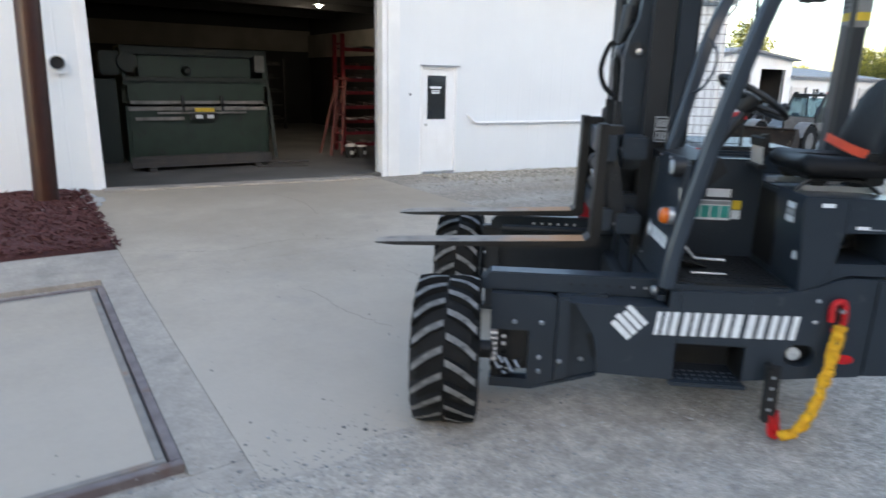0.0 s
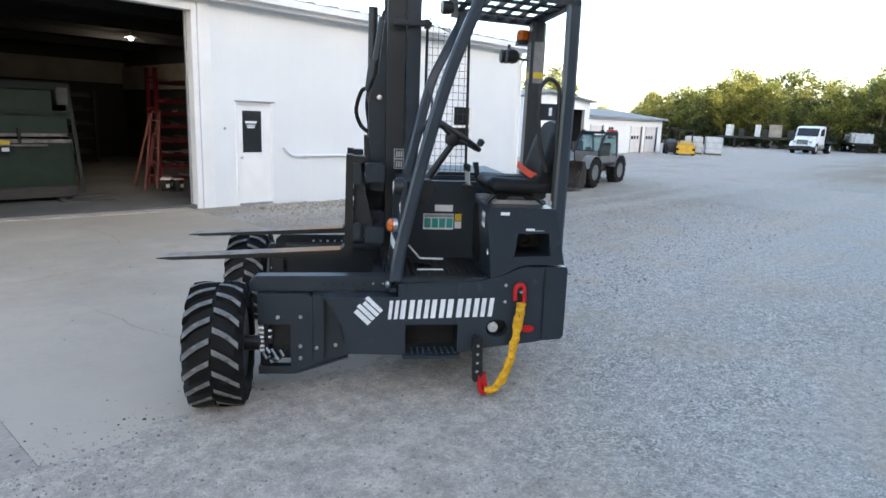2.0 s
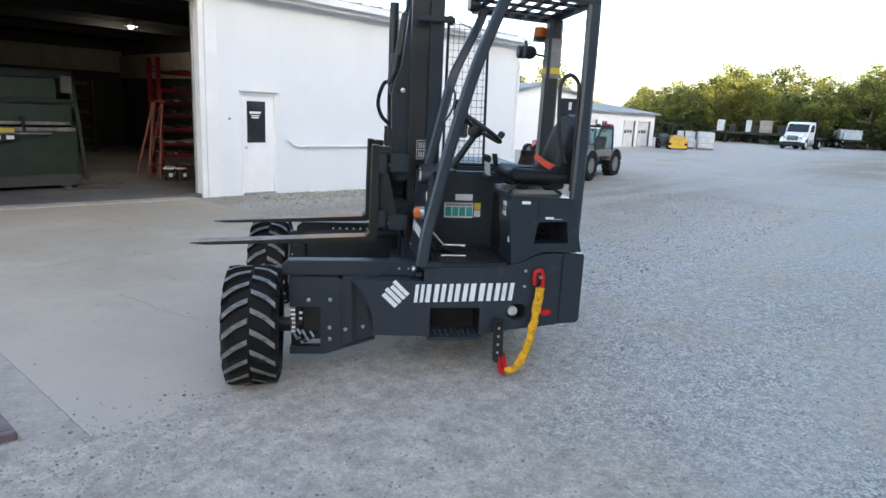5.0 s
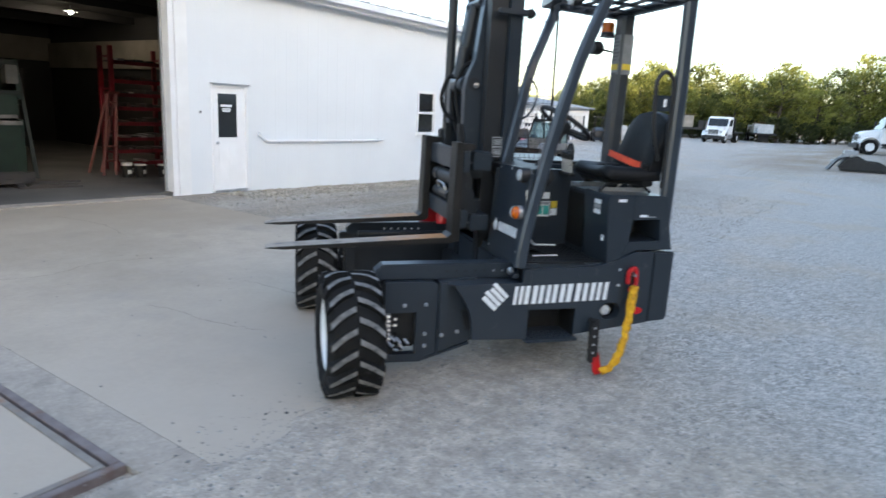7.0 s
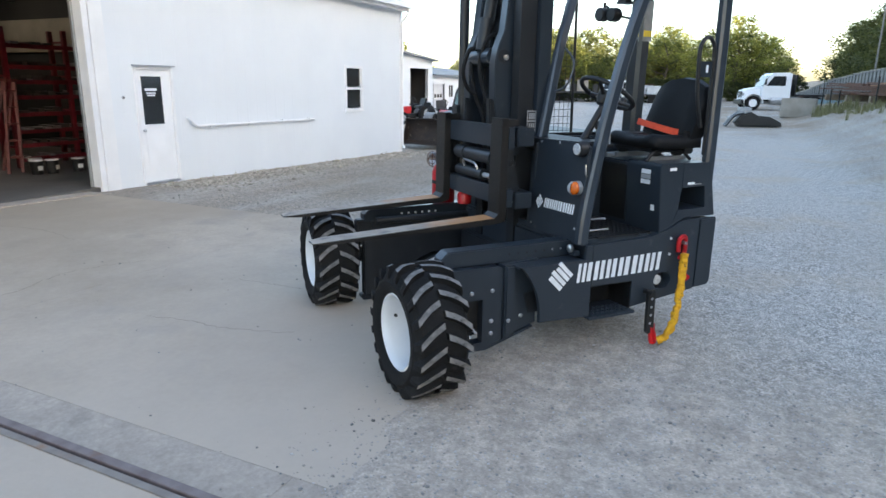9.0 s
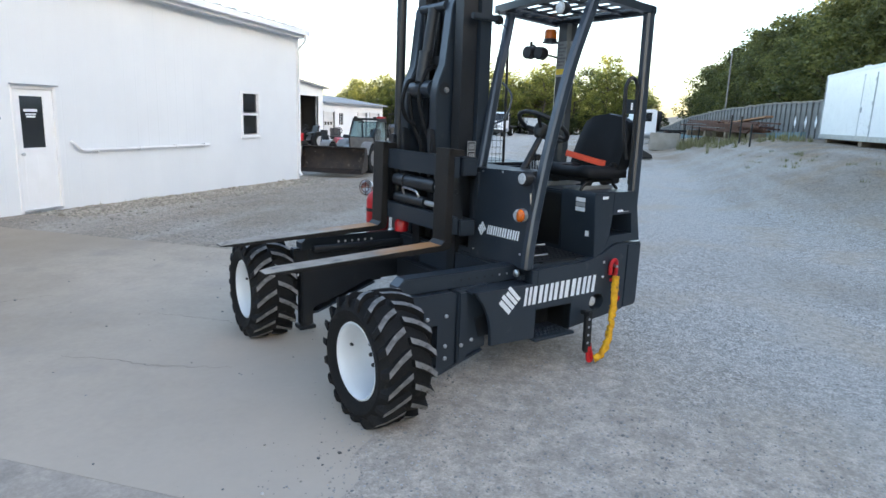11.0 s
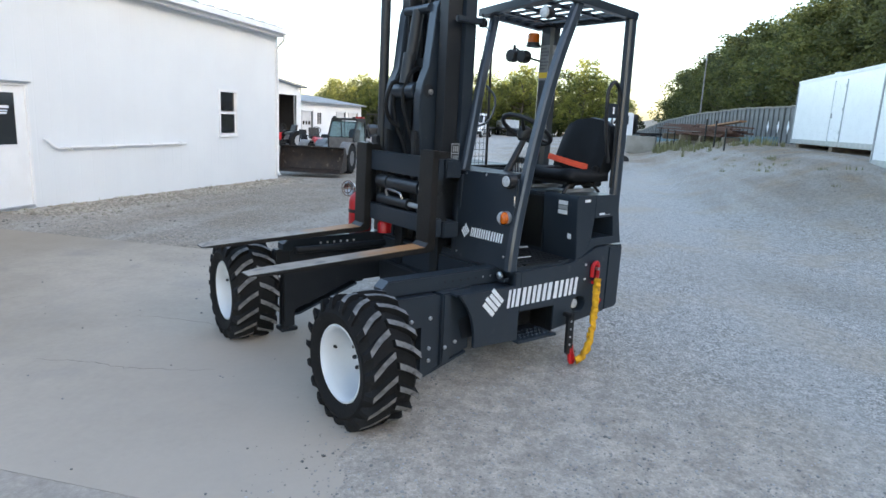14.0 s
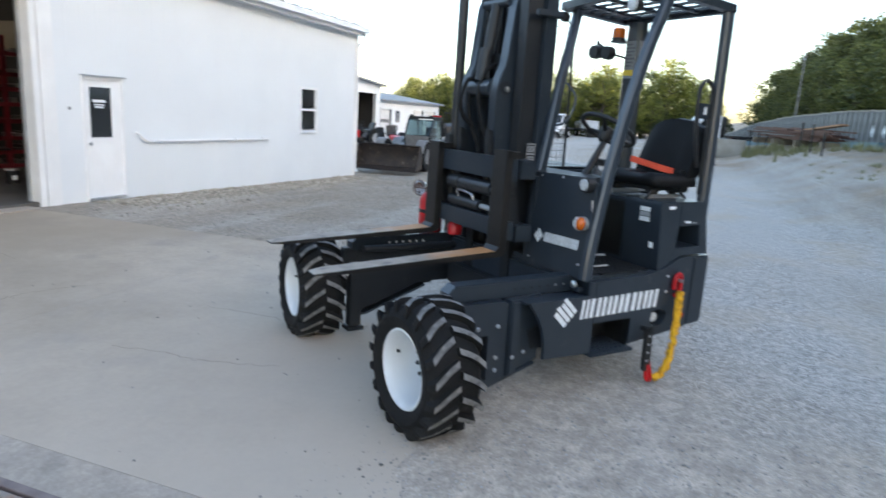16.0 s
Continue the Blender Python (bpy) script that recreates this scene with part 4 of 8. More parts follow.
    part("hood_lid", P([(-1.70, 1.43), (-2.28, 1.43), (-2.26, 1.455), (-1.72, 1.455)], "y", -0.88, -0.08, 0.006), MA, f)
    # battery and tank box under the seat, with a square tool opening
    bm = bmesh.new()
    o = 0.958
    base_l = [(-1.955, 0.835), (-1.916, 1.285), (-1.93, 1.317), (-2.127, 1.317), (-2.127, 1.14), (-2.107, 0.99), (-2.06, 0.876), (-1.99, 0.845)]
    prism(bm, base_l, "y", 0.62, o, 0.004)
    prism(bm, [(-2.127, 1.145), (-2.127, 1.317), (-2.335, 1.315), (-2.335, 1.150)], "y", 0.62, o, 0.0)
    prism(bm, [(-2.335, 1.15), (-2.335, 1.315), (-2.372, 1.31), (-2.455, 0.935), (-2.36, 0.935), (-2.356, 0.995)], "y", 0.62, o, 0.0)
    prism(bm, [(-2.06, 0.880), (-2.107, 0.990), (-2.356, 0.995), (-2.36, 0.935), (-2.185, 0.935), (-2.12, 0.912)], "y", 0.62, o, 0.0)
    part("seat_box", bm, PA, f, "charcoal box under the seat")
    part("box_core", B(-2.37, -1.95, -0.02, 0.62, 0.80, 1.30, b=0.01), PA, f)
    # Black plate, proud of the core, paints the shade of a recess.
    part("recess_shade_plate", B(-1.949, -1.944, 0.06, 0.60, 0.87, 1.27, b=0.002), BL, f, "black plate painting the dark recess below the seat")
    # Black sheet over the core darkens the back of the tool opening.
    part("box_opening_back", B(-2.36, -2.10, 0.60, 0.63, 0.96, 1.16), BL, f)
    bm = La([(0, 0.05), (0.05, 0.05), (0.05, 0.035), (0.02, 0.03), (0.02, 0.0001)], (-2.24, 0.66, 1.06), "y", 18)
    part("filler_cap", bm, BL, f)
    part("grab_rail", T(curve([(-1.93, 0.80, 1.32), (-1.97, 0.80, 1.365), (-2.03, 0.80, 1.385), (-2.20, 0.80, 1.385), (-2.27, 0.80, 1.365), (-2.33, 0.80, 1.32)], 4), 0.012, 8), BL, f, "black grab rail beside the seat")
    for x0, x1, z0, z1, m in ((-2.06, -2.00, 1.268, 1.288, M_DECAL), (-2.235, -2.175, 1.166, 1.182, M_DECAL), (-2.30, -2.235, 1.164, 1.170, M_GREY)):
        part("small_label", B(min(x0, x1), max(x0, x1), 0.958, 0.960, z0, z1), m, f, "small printed label")
    for z in (1.17, 1.205, 1.24):
        part("warning_label", B(-1.9155, -1.913, 0.78, 0.87, z, z + 0.03), M_DECAL if z != 1.205 else M_GREY, f, "white and blue warning label")
    part("maker_mark", B(-1.945, -1.938, 0.87, 0.905, 0.99, 1.03), M_DECAL, f)

    # cab floor and the well in front of the seat
    part("cab_floor", B(-1.95, -1.33, 0.0, 0.93, 0.80, 0.838), PA, f)
    bm = bmesh.new()
    for i in range(14):
        for j in range(16):
            lathe(bm, [(0, 0.012), (0.004, 0.008)], (-1.90 + i * 0.04, 0.10 + j * 0.05, 0.845), "z", 5)
    box(bm, -1.93, -1.36, 0.05, 0.90, 0.838, 0.845)
    part("floor_mat", bm, BL, f, "black studded rubber floor mat")
    part("sill_strip", B(-1.80, -1.46, 0.905, 0.936, 0.838, 0.852, b=0.003), BL, f)
    part("well_side", B(-1.95, -1.40, 0.29, 0.32, 0.80, 1.42), PA, f)
    part("well_cover", B(-1.95, -1.42, -0.02, 0.29, 0.80, 1.40, b=0.008), PA, f)
    part("notice_plate", B(-1.791, -1.563, 0.32, 0.324, 1.0585, 1.177), M_DECAL, f, "white framed instruction plate")
    for k in range(4):
        part("notice_field", B(-1.784 + k * 0.055, -1.7375 + k * 0.055, 0.324, 0.326, 1.073, 1.144), M_TEAL, f)
    part("notice_head", B(-1.784, -1.572, 0.324, 0.326, 1.151, 1.172), M_GREY, f)
    part("warning_plate", B(-1.850, -1.800, 0.32, 0.324, 1.125, 1.178), M_YLABEL, f)
    part("warning_plate", B(-1.850, -1.800, 0.32, 0.324, 1.068, 1.120), M_DECAL, f, "white plate below the yellow one")
    part("serial_plate", B(-1.783, -1.647, 0.32, 0.325, 1.196, 1.244), M_DECAL, f, "pale data plate")
    # pedals
    part("pedal", P([(-1.44, 0.90), (-1.46, 0.885), (-1.60, 0.855), (-1.60, 0.865)], "y", 0.55, 0.64), BL, f)
    part("pedal", T([(-1.42, 0.74, 1.02), (-1.50, 0.74, 0.93), (-1.66, 0.74, 0.925)], 0.008, 8), M_GALV, f)
    part("pedal_frame", T([(-1.48, 0.78, 0.86), (-1.66, 0.78, 0.86)], 0.007, 8), M_GALV, f)

    # front panel
    fp = [(0.30, 0.795), (0.30, 1.43), (0.345, 1.455), (0.80, 1.468), (0.90, 1.44), (0.935, 0.86), (0.92, 0.82)]
    bm = P(fp, "x", -1.335, -1.305, 0.006)
    for v in bm.verts:
        v.co.x -= (v.co.z - 0.8) * 0.085
    part("front_panel", bm, PA, f, "charcoal steel front panel of the cab")
    bm = bmesh.new()
    box(bm, -1.42, -1.335, 0.30, 0.33, 0.80, 1.42)
    part("panel_return", bm, PA, f)
    for y, z in ((0.36, 1.435), (0.58, 1.445), (0.345, 0.85), (0.86, 0.905)):
        bolt(f, (-1.305 - (z - 0.8) * 0.085, y, z), "x", 0.009, 0.006)
    # dash with small levers, steering column and wheel
    part("dash", P([(-1.36, 1.38), (-1.36, 1.45), (-1.56, 1.47), (-1.60, 1.40), (-1.50, 1.30)], "y", 0.02, 0.78, 0.008), BL, f)
    for k in range(6):
        y = 0.315 + 0.030 * k
        part("control_lever", T([(-1.875, y, 1.40), (-1.87, y, 1.47), (-1.865, y, 1.53)], 0.006, 8), M_GALV, f)
        part("lever_knob", La([(0, 0.005), (0.01, 0.013), (0.045, 0.014), (0.055, 0.005)], (-1.865, y, 1.505), "z", 10), BL, f)
    part("lever_base", B(-1.90, -1.845, 0.30, 0.485, 1.385, 1.41, b=0.006), BL, f, "black lever console")
    part("steering_column", T([(-1.50, 0.58, 1.38), (-1.735, 0.56, 1.72)], 0.028, 12, 0.022), BL, f)
    sw = Vector((-1.745, 0.555, 1.77))
    ax = Matrix.Translation(sw) @ Euler((0, radians(-32), 0)).to_matrix().to_4x4()
    bm = T([ax @ Vector((0.195 * math.cos(a * math.tau / 32), 0.195 * math.sin(a * math.tau / 32), 0)) for a in range(33)], 0.016, 10)
    part("steering_wheel", bm, BL, f, "black steering wheel with a spinner knob")
    for a in (0.5, 2.6, 4.7):
        part("wheel_spoke", T([ax @ Vector((0.03 * math.cos(a), 0.03 * math.sin(a), -0.03)), ax @ Vector((0.19 * math.cos(a), 0.19 * math.sin(a), 0))], 0.016, 8, 0.012), BL, f)
    bm = La([(-0.09, 0.03), (-0.05, 0.055), (0.0, 0.055), (0.01, 0.04)], (0, 0, 0), "z", 18)
    bm.transform(ax)
    part("wheel_hub", bm, BL, f)
    bm = La([(0, 0.012), (0.03, 0.012), (0.035, 0.024), (0.07, 0.026), (0.08, 0.012)], (-0.19, -0.05, 0), "z", 12)
    bm.transform(ax)
    part("spinner_knob", bm, BL, f)
    # lamps on the front panel
    part("work_lamp", La([(0.0, 0.03), (0.02, 0.05), (0.07, 0.052), (0.085, 0.048)], (-1.39, 0.848, 1.426), "x", 22), BL, f)
    part("work_lamp_lens", La([(0.0, 0.038), (0.006, 0.034), (0.009, 0.0001)], (-1.305, 0.845, 1.426), "x", 22), M_CLEAR, f, "round clear lamp lens")
    part("indicator", La([(0.0, 0.045), (0.028, 0.046), (0.03, 0.0001)], (-1.335, 0.852, 1.176), "x", 24), M_GALV, f, "round orange and clear indicator lamp")
    bm = La([(0.0, 0.044), (0.022, 0.042), (0.038, 0.026), (0.042, 0.0001)], (-1.305, 0.852, 1.176), "x", 24)
    bmesh.ops.bisect_plane(bm, geom=bm.verts[:] + bm.edges[:] + bm.faces[:], plane_co=(0, 0.857, 0), plane_no=(0, 1, 0), clear_inner=True)
    part("indicator_lens", bm, M_AMBER, f, "amber half of the indicator lens")
    bm = La([(0.001, 0.047), (0.023, 0.0455), (0.041, 0.030), (0.046, 0.0001)], (0, 0, 0), "x", 24)
    bmesh.ops.bisect_plane(bm, geom=bm.verts[:] + bm.edges[:] + bm.faces[:], plane_co=(0, 0.005, 0), plane_no=(0, 1, 0), clear_outer=True)
    for v in bm.verts:
        v.co += Vector((-1.305, 0.852, 1.176))
    part("indicator_lens", bm, M_CLEAR, f, "clear half of the indicator lens")
    part("corner_lamp", La([(0.0, 0.012), (0.014, 0.026), (0.030, 0.026), (0.038, 0.016), (0.040, 0.0001)], (-1.30, 0.875, 0.780), "x", 18), M_CHROME, f, "small round clear marker lamp")
    part("lamp_foot", B(-1.33, -1.29, 0.84, 0.91, 0.735, 0.765), PA, f)
    # plain brand blocks on the panels
    W = [0.62, 0.86, 0.78, 0.86, 1.0, 0.86, 0.80]
    letter_blocks(f, lambda u, w, d: (-1.055 - u, 0.9705 + d, 0.563 + w + 0.022 * u), 0.128, [w * 0.9 for w in W], 0.055, 0.10, 0.0015, "white brand block on the side panel")
    letter_blocks(f, lambda u, w, d: (-1.3045 + d - (0.160 + w) * 0.085, 0.378 + u * 0.95, 0.984 + w + 0.02 * u), 0.066, [w * 0.9 for w in W], 0.055, 0.10, 0.0015, "white brand block on the front panel")

    # overhead guard
    def post(name, pts, ru, rv, label=""):
        bm = bmesh.new()
        rings = []
        for x, y, z in pts:
            rings.append([bm.verts.new((x + a * ru, y + c * rv, z)) for a, c in ((-1, -0.6), (-0.6, -1), (0.6, -1), (1, -0.6), (1, 0.6), (0.6, 1), (-0.6, 1), (-1, 0.6))])
        for p, q in zip(rings, rings[1:]):
            for k in range(8):
                bm.faces.new((p[k], p[(k + 1) % 8], q[(k + 1) % 8], q[k]))
        bm.faces.new(rings[0])
        bm.faces.new(rings[-1])
        bmesh.ops.recalc_face_normals(bm, faces=bm.faces[:])
        return part(name, bm, M_PILLAR if name == "rear_pillar" else M_POST, f, label)
    post("guard_post", curve([(-1.325, 0.925, 0.82), (-1.345, 0.92, 1.0), (-1.40, 0.905, 1.25), (-1.50, 0.89, 1.66), (-1.645, 0.885, 2.17), (-1.80, 0.885, 2.57), (-1.825, 0.885, 2.635)], 4), 0.040, 0.032, "slanting charcoal guard post")
    post("guard_post", curve([(-1.36, 0.275, 0.82), (-1.405, 0.25, 1.30), (-1.48, 0.222, 1.62), (-1.60, 0.172, 2.10), (-1.70, 0.11, 2.32), (-1.825, 0.015, 2.56), (-1.85, 0.0, 2.63)], 4), 0.036, 0.028)
    post("guard_post", [(-2.40, 0.905, 0.93), (-2.405, 0.90, 1.33), (-2.42, 0.885, 2.1), (-2.42, 0.878, 2.62)], 0.043, 0.032)
    post("rear_pillar", [(-2.40, 0.07, 0.90), (-2.42, 0.07, 2.60)], 0.055, 0.075)
    part("decal_strip", B(-2.362, -2.360, 0.02, 0.125, 2.16, 2.46), M_STICKER, f, "long grey instruction sticker")
    part("decal_strip", B(-2.3598, -2.358, 0.025, 0.12, 2.195, 2.24), M_YLABEL, f, "yellow warning sticker")
    part("decal_side", B(-2.465, -2.38, 0.1455, 0.147, 2.16, 2.46), M_STICKER, f, "grey instruction sticker")
    part("decal_side", B(-2.46, -2.385, 0.1475, 0.149, 2.195, 2.24), M_YLABEL, f)
    for k in range(7):
        part("sticker_line", B(-2.3598, -2.3585, 0.03, 0.095 + 0.015 * (k % 3), 2.265 + 0.027 * k, 2.276 + 0.027 * k), M_STICKLINE, f)
    part("decal_mark", B(-2.3648, -2.3625, 0.055, 0.09, 2.10, 2.13), M_DECAL, f, "small white printed mark")
    part("decal_mark", B(-2.3648, -2.3625, 0.045, 0.10, 2.06, 2.072), M_DECAL, f)
    # roof frame with bars
    zr = 2.598

    def rise(bm):
        for v in bm.verts:
            v.co.z += (v.co.x + 2.46) * 0.055
        return bm

    bm = bmesh.new()
    prism(bm, [(-1.60, 0.93), (-1.66, 0.93), (-1.84, -0.12), (-1.78, -0.12)], "z", zr, zr + 0.055)
    box(bm, -2.455, -2.40, -0.12, 0.92, zr, zr + 0.055, 0.008)
    prism(bm, [(-1.61, 0.875), (-2.45, 0.855), (-2.45, 0.912), (-1.61, 0.935)], "z", zr, zr + 0.055)
    prism(bm, [(-1.79, -0.12), (-2.46, -0.12), (-2.46, -0.06), (-1.80, -0.06)], "z", zr, zr + 0.055)
    part("roof_frame", rise(bm), PA, f)
    for k in range(7):
        x = -1.70 - 0.113 * k
        part("roof_bar", rise(B(x - 0.024, x + 0.024, max(-0.08, -0.08 + (x + 1.85) * 5.8), 0.885, zr + 0.024, zr + 0.031)), PA, f)
    for y in (0.12, 0.38, 0.64):
        part("roof_rib", rise(B(-2.43, -1.80 + y * 0.2, y - 0.016, y + 0.016, zr + 0.012, zr + 0.034)), PA, f)
    part("roof_lamp", La([(0.0, 0.03), (0.03, 0.042), (0.07, 0.042)], (-1.66, 0.806, 2.555), "x", 20), BL, f)
    part("roof_lamp_lens", La([(0.0, 0.040), (0.01, 0.036), (0.014, 0.0001)], (-1.59, 0.806, 2.555), "x", 20), M_CLEAR, f, "round clear roof lamp lens")
    part("roof_cable", T(curve([(-1.56, 0.19, 2.60), (-1.66, 0.12, 2.53), (-1.76, 0.06, 2.50), (-1.82, 0.03, 2.47)], 4), 0.004, 6), BL, f)
    # beacon, mirrors and rails
    part("beacon_base", La([(0, 0.055), (0.025, 0.055), (0.03, 0.05)], (-2.34, -0.05, 2.46), "z", 20), BL, f)
    part("beacon", La([(0, 0.052), (0.062, 0.050), (0.074, 0.040), (0.078, 0.0001)], (-2.34, -0.05, 2.488), "z", 20), M_AMBER, f, "amber warning beacon")
    part("beacon_bracket", B(-2.41, -2.29, -0.09, 0.02, 2.45, 2.464), MA, f)
    for y, x, z in ((-0.185, -2.25, 2.375), (-0.065, -2.27, 2.365)):
        part("horn", La([(-0.056, 0.0001), (-0.05, 0.026), (-0.028, 0.048), (0.0, 0.055), (0.03, 0.050), (0.04, 0.054), (0.05, 0.050), (0.051, 0.0001)], (x, y, z), "x", 22), BL, f, "round black horn lamp")
    part("horn_arm", T([(-2.38, 0.03, 2.33), (-2.27, -0.05, 2.36), (-2.27, -0.18, 2.44), (-2.30, -0.26, 2.43)], 0.009, 8), BL, f)
    part("horn_post", T([(-2.27, -0.205, 2.41), (-2.27, -0.205, 2.47)], 0.012, 8), BL, f)
    part("hand_rail", T(curve([(-2.365, 0.886, 1.36), (-2.365, 0.886, 1.80), (-2.362, 0.886, 2.04), (-2.345, 0.886, 2.11), (-2.295, 0.886, 2.145), (-2.245, 0.886, 2.11), (-2.228, 0.886, 2.03), (-2.25, 0.886, 1.75), (-2.31, 0.886, 1.55)], 5), 0.014, 8), BL, f, "black looped hand rail")
    part("rail_plate", B(-2.36, -2.235, 0.880, 0.888, 1.885, 1.99), PA, f)
    part("rail_decal", B(-2.318, -2.298, 0.8885, 0.890, 1.915, 1.965), M_DECAL, f)
    part("front_rail", T(curve([(-1.51, 0.27, 1.78), (-1.545, 0.335, 1.81), (-1.59, 0.35, 1.90), (-1.60, 0.34, 2.0), (-1.57, 0.27, 2.08)], 5), 0.008, 8), PA, f)
    # seat with belt
    bm = bmesh.new()
    prev = None
    for y, up, inset in ((0.335, -0.030, 0.03), (0.350, 0.006, 0.008), (0.40, 0.022, 0.0), (0.465, 0.004, 0.0), (0.59, -0.002, 0.0), (0.715, 0.004, 0.0), (0.78, 0.022, 0.0), (0.835, 0.006, 0.008), (0.85, -0.030, 0.03)):
        rim_ = [(-2.37, 1.405), (-1.975 - inset, 1.402), (-1.945 - inset, 1.425), (-1.942 - inset, 1.455 + up * 0.6), (-1.97 - inset, 1.482 + up), (-2.10, 1.474 + up), (-2.28, 1.470 + up), (-2.37, 1.48 + up)]
        ring = [bm.verts.new((x, y, z)) for x, z in rim_]
        if prev:
            for k in range(8):
                bm.faces.new((prev[k], prev[(k + 1) % 8], ring[(k + 1) % 8], ring[k]))
        else:
            bm.faces.new(ring)
        prev = ring
    bm.faces.new(prev)
    bmesh.ops.recalc_face_normals(bm, faces=bm.faces[:])
    part("seat_cushion", bm, M_VINYL, f, "black vinyl seat cushion with raised sides", 60)
    for k, y in enumerate((0.465, 0.715)):
        part("seat_piping", T([(-1.955, y, 1.47), (-2.10, y, 1.481), (-2.27, y, 1.478)], 0.005, 6), BL, f)
    prof = [(-2.33, 1.44), (-2.24, 1.46), (-2.275, 1.63), (-2.33, 1.815), (-2.37, 1.875), (-2.42, 1.88), (-2.43, 1.80), (-2.40, 1.57)]
    bm = bmesh.new()
    prev = None
    for y, sc in ((0.345, 0.70), (0.375, 0.88), (0.46, 0.98), (0.59, 1.02), (0.72, 0.98), (0.81, 0.88), (0.84, 0.70)):
        ring = [bm.verts.new((x - 0.03 + (0.03 * (1 - abs(y - 0.59) / 0.25) * (-1 if x > -2.36 else 0)), y, 1.44 + (z - 1.44) * sc)) for x, z in prof]
        if prev:
            for k in range(len(prof)):
                bm.faces.new((prev[k], prev[(k + 1) % len(prof)], ring[(k + 1) % len(prof)], ring[k]))
        else:
            bm.faces.new(ring)
        prev = ring
    bm.faces.new(prev)
    bmesh.ops.recalc_face_normals(bm, faces=bm.faces[:])
    part("seat_back", bm, M_VINYL, f, "black vinyl seat back")
    part("seat_base", B(-2.33, -1.99, 0.38, 0.78, 1.375, 1.407, b=0.008), BL, f)
    for sy in (0.40, 0.74):
        part("seat_slide", B(-2.33, -1.98, sy, sy + 0.03, 1.318, 1.345, b=0.004), M_GALV, f)
        part("seat_leg", P([(-2.28, 1.345), (-2.22, 1.345), (-2.18, 1.377), (-2.30, 1.377)], "y", sy, sy + 0.025), BL, f)
        part("seat_leg", P([(-2.08, 1.345), (-2.02, 1.345), (-2.00, 1.377), (-2.10, 1.377)], "y", sy, sy + 0.025), BL, f)
    part("seat_rail", B(-2.36, -1.96, 0.32, 0.345, 1.30, 1.33), M_GALV, f)
    bm = bmesh.new()
    pts = [(-2.262, 0.30, 1.538), (-2.255, 0.45, 1.518), (-2.27, 0.62, 1.49), (-2.325, 0.78, 1.462)]
    pts = curve(pts, 4)
    lo = [bm.verts.new(p) for p in pts]
    hi = [bm.verts.new(p + Vector((-0.012, 0, 0.045))) for p in pts]
    l2 = [bm.verts.new(p + Vector((0.004, 0, 0.002))) for p in pts]
    h2 = [bm.verts.new(p + Vector((-0.008, 0, 0.047))) for p in pts]
    for i in range(len(pts) - 1):
        bm.faces.new((lo[i], lo[i + 1], hi[i + 1], hi[i]))
        bm.faces.new((l2[i], h2[i], h2[i + 1], l2[i + 1]))
        bm.faces.new((hi[i], hi[i + 1], h2[i + 1], h2[i]))
        bm.faces.new((lo[i], l2[i], l2[i + 1], lo[i + 1]))
    part("seat_belt", bm, M_BELT, f, "bright orange seat belt")
    part("belt_anchor", B(-2.34, -2.24, 0.78, 0.82, 1.36, 1.52, b=0.01), BL, f)
    part("arm_rest", P([(-1.96, 1.44), (-1.935, 1.56), (-1.975, 1.56), (-1.99, 1.44)], "y", 0.22, 0.26, 0.006), BL, f)
    part("keys", T([(-1.345, 0.895, 1.33), (-1.35, 0.90, 1.25)], 0.006, 6), M_CHROME, f)

    # front arms: top beam, outer plate, ribs
    for s in (1, -1):
        part("arm_beam", P([(-0.372, 0.715), (-0.372, 0.775), (-0.42, 0.818), (-1.36, 0.822), (-1.36, 0.715)], "y", min(0.70 * s, 0.81 * s), max(0.70 * s, 0.81 * s), 0.006), PA, f, "charcoal support arm")
        for k in range(7):
            # Raised discs stand for the drilled holes.
            part("arm_hole_disc", La([(0, 0.008), (0.003 * s, 0.008)], (-0.853 - 0.066 * k, 0.8095 * s, 0.768), "y", 12), BL if k < 5 else M_CHROME, f)
        o = 0.862 if s > 0 else 0.83
        a, c = min(0.80 * s, o * s), max(0.80 * s, o * s)
        if s < 0:
            part("arm_plate", P([(-0.43, 0.711), (-1.05, 0.73), (-1.05, 0.385), (-0.516, 0.19), (-0.43, 0.185)], "y", a, c), PA, f)
        else:
            # one plate cut out round the wheel motor, and a second one set back behind it
            part("arm_plate", P([(-0.43, 0.711), (-0.75, 0.711), (-0.785, 0.69), (-0.785, 0.214), (-0.669, 0.173), (-0.43, 0.178), (-0.43, 0.213), (-0.641, 0.213), (-0.641, 0.503), (-0.43, 0.503)], "y", a, c), PA, f)
            part("rear_arm_plate", P([(-0.785, 0.711), (-1.05, 0.73), (-1.05, 0.29), (-0.984, 0.27), (-0.785, 0.205)], "y", a - 0.02 * s, c - 0.02 * s), PA, f)
        part("arm_rib", P([(-0.788, 0.713), (-0.862, 0.713), (-0.862, 0.245 if s > 0 else 0.33), (-0.788, 0.222 if s > 0 else 0.31)], "y", min(0.80 * s, (o + 0.03) * s), max(0.80 * s, (o + 0.03) * s), 0.010), PA, f)
        part("inner_bracket", P([(-0.95, 0.50), (-1.17, 0.54), (-1.17, 0.36), (-0.99, 0.36)], "y", min(0.80 * s, 0.85 * s), max(0.80 * s, 0.85 * s), 0.006), MA, f)
        bm = bmesh.new()
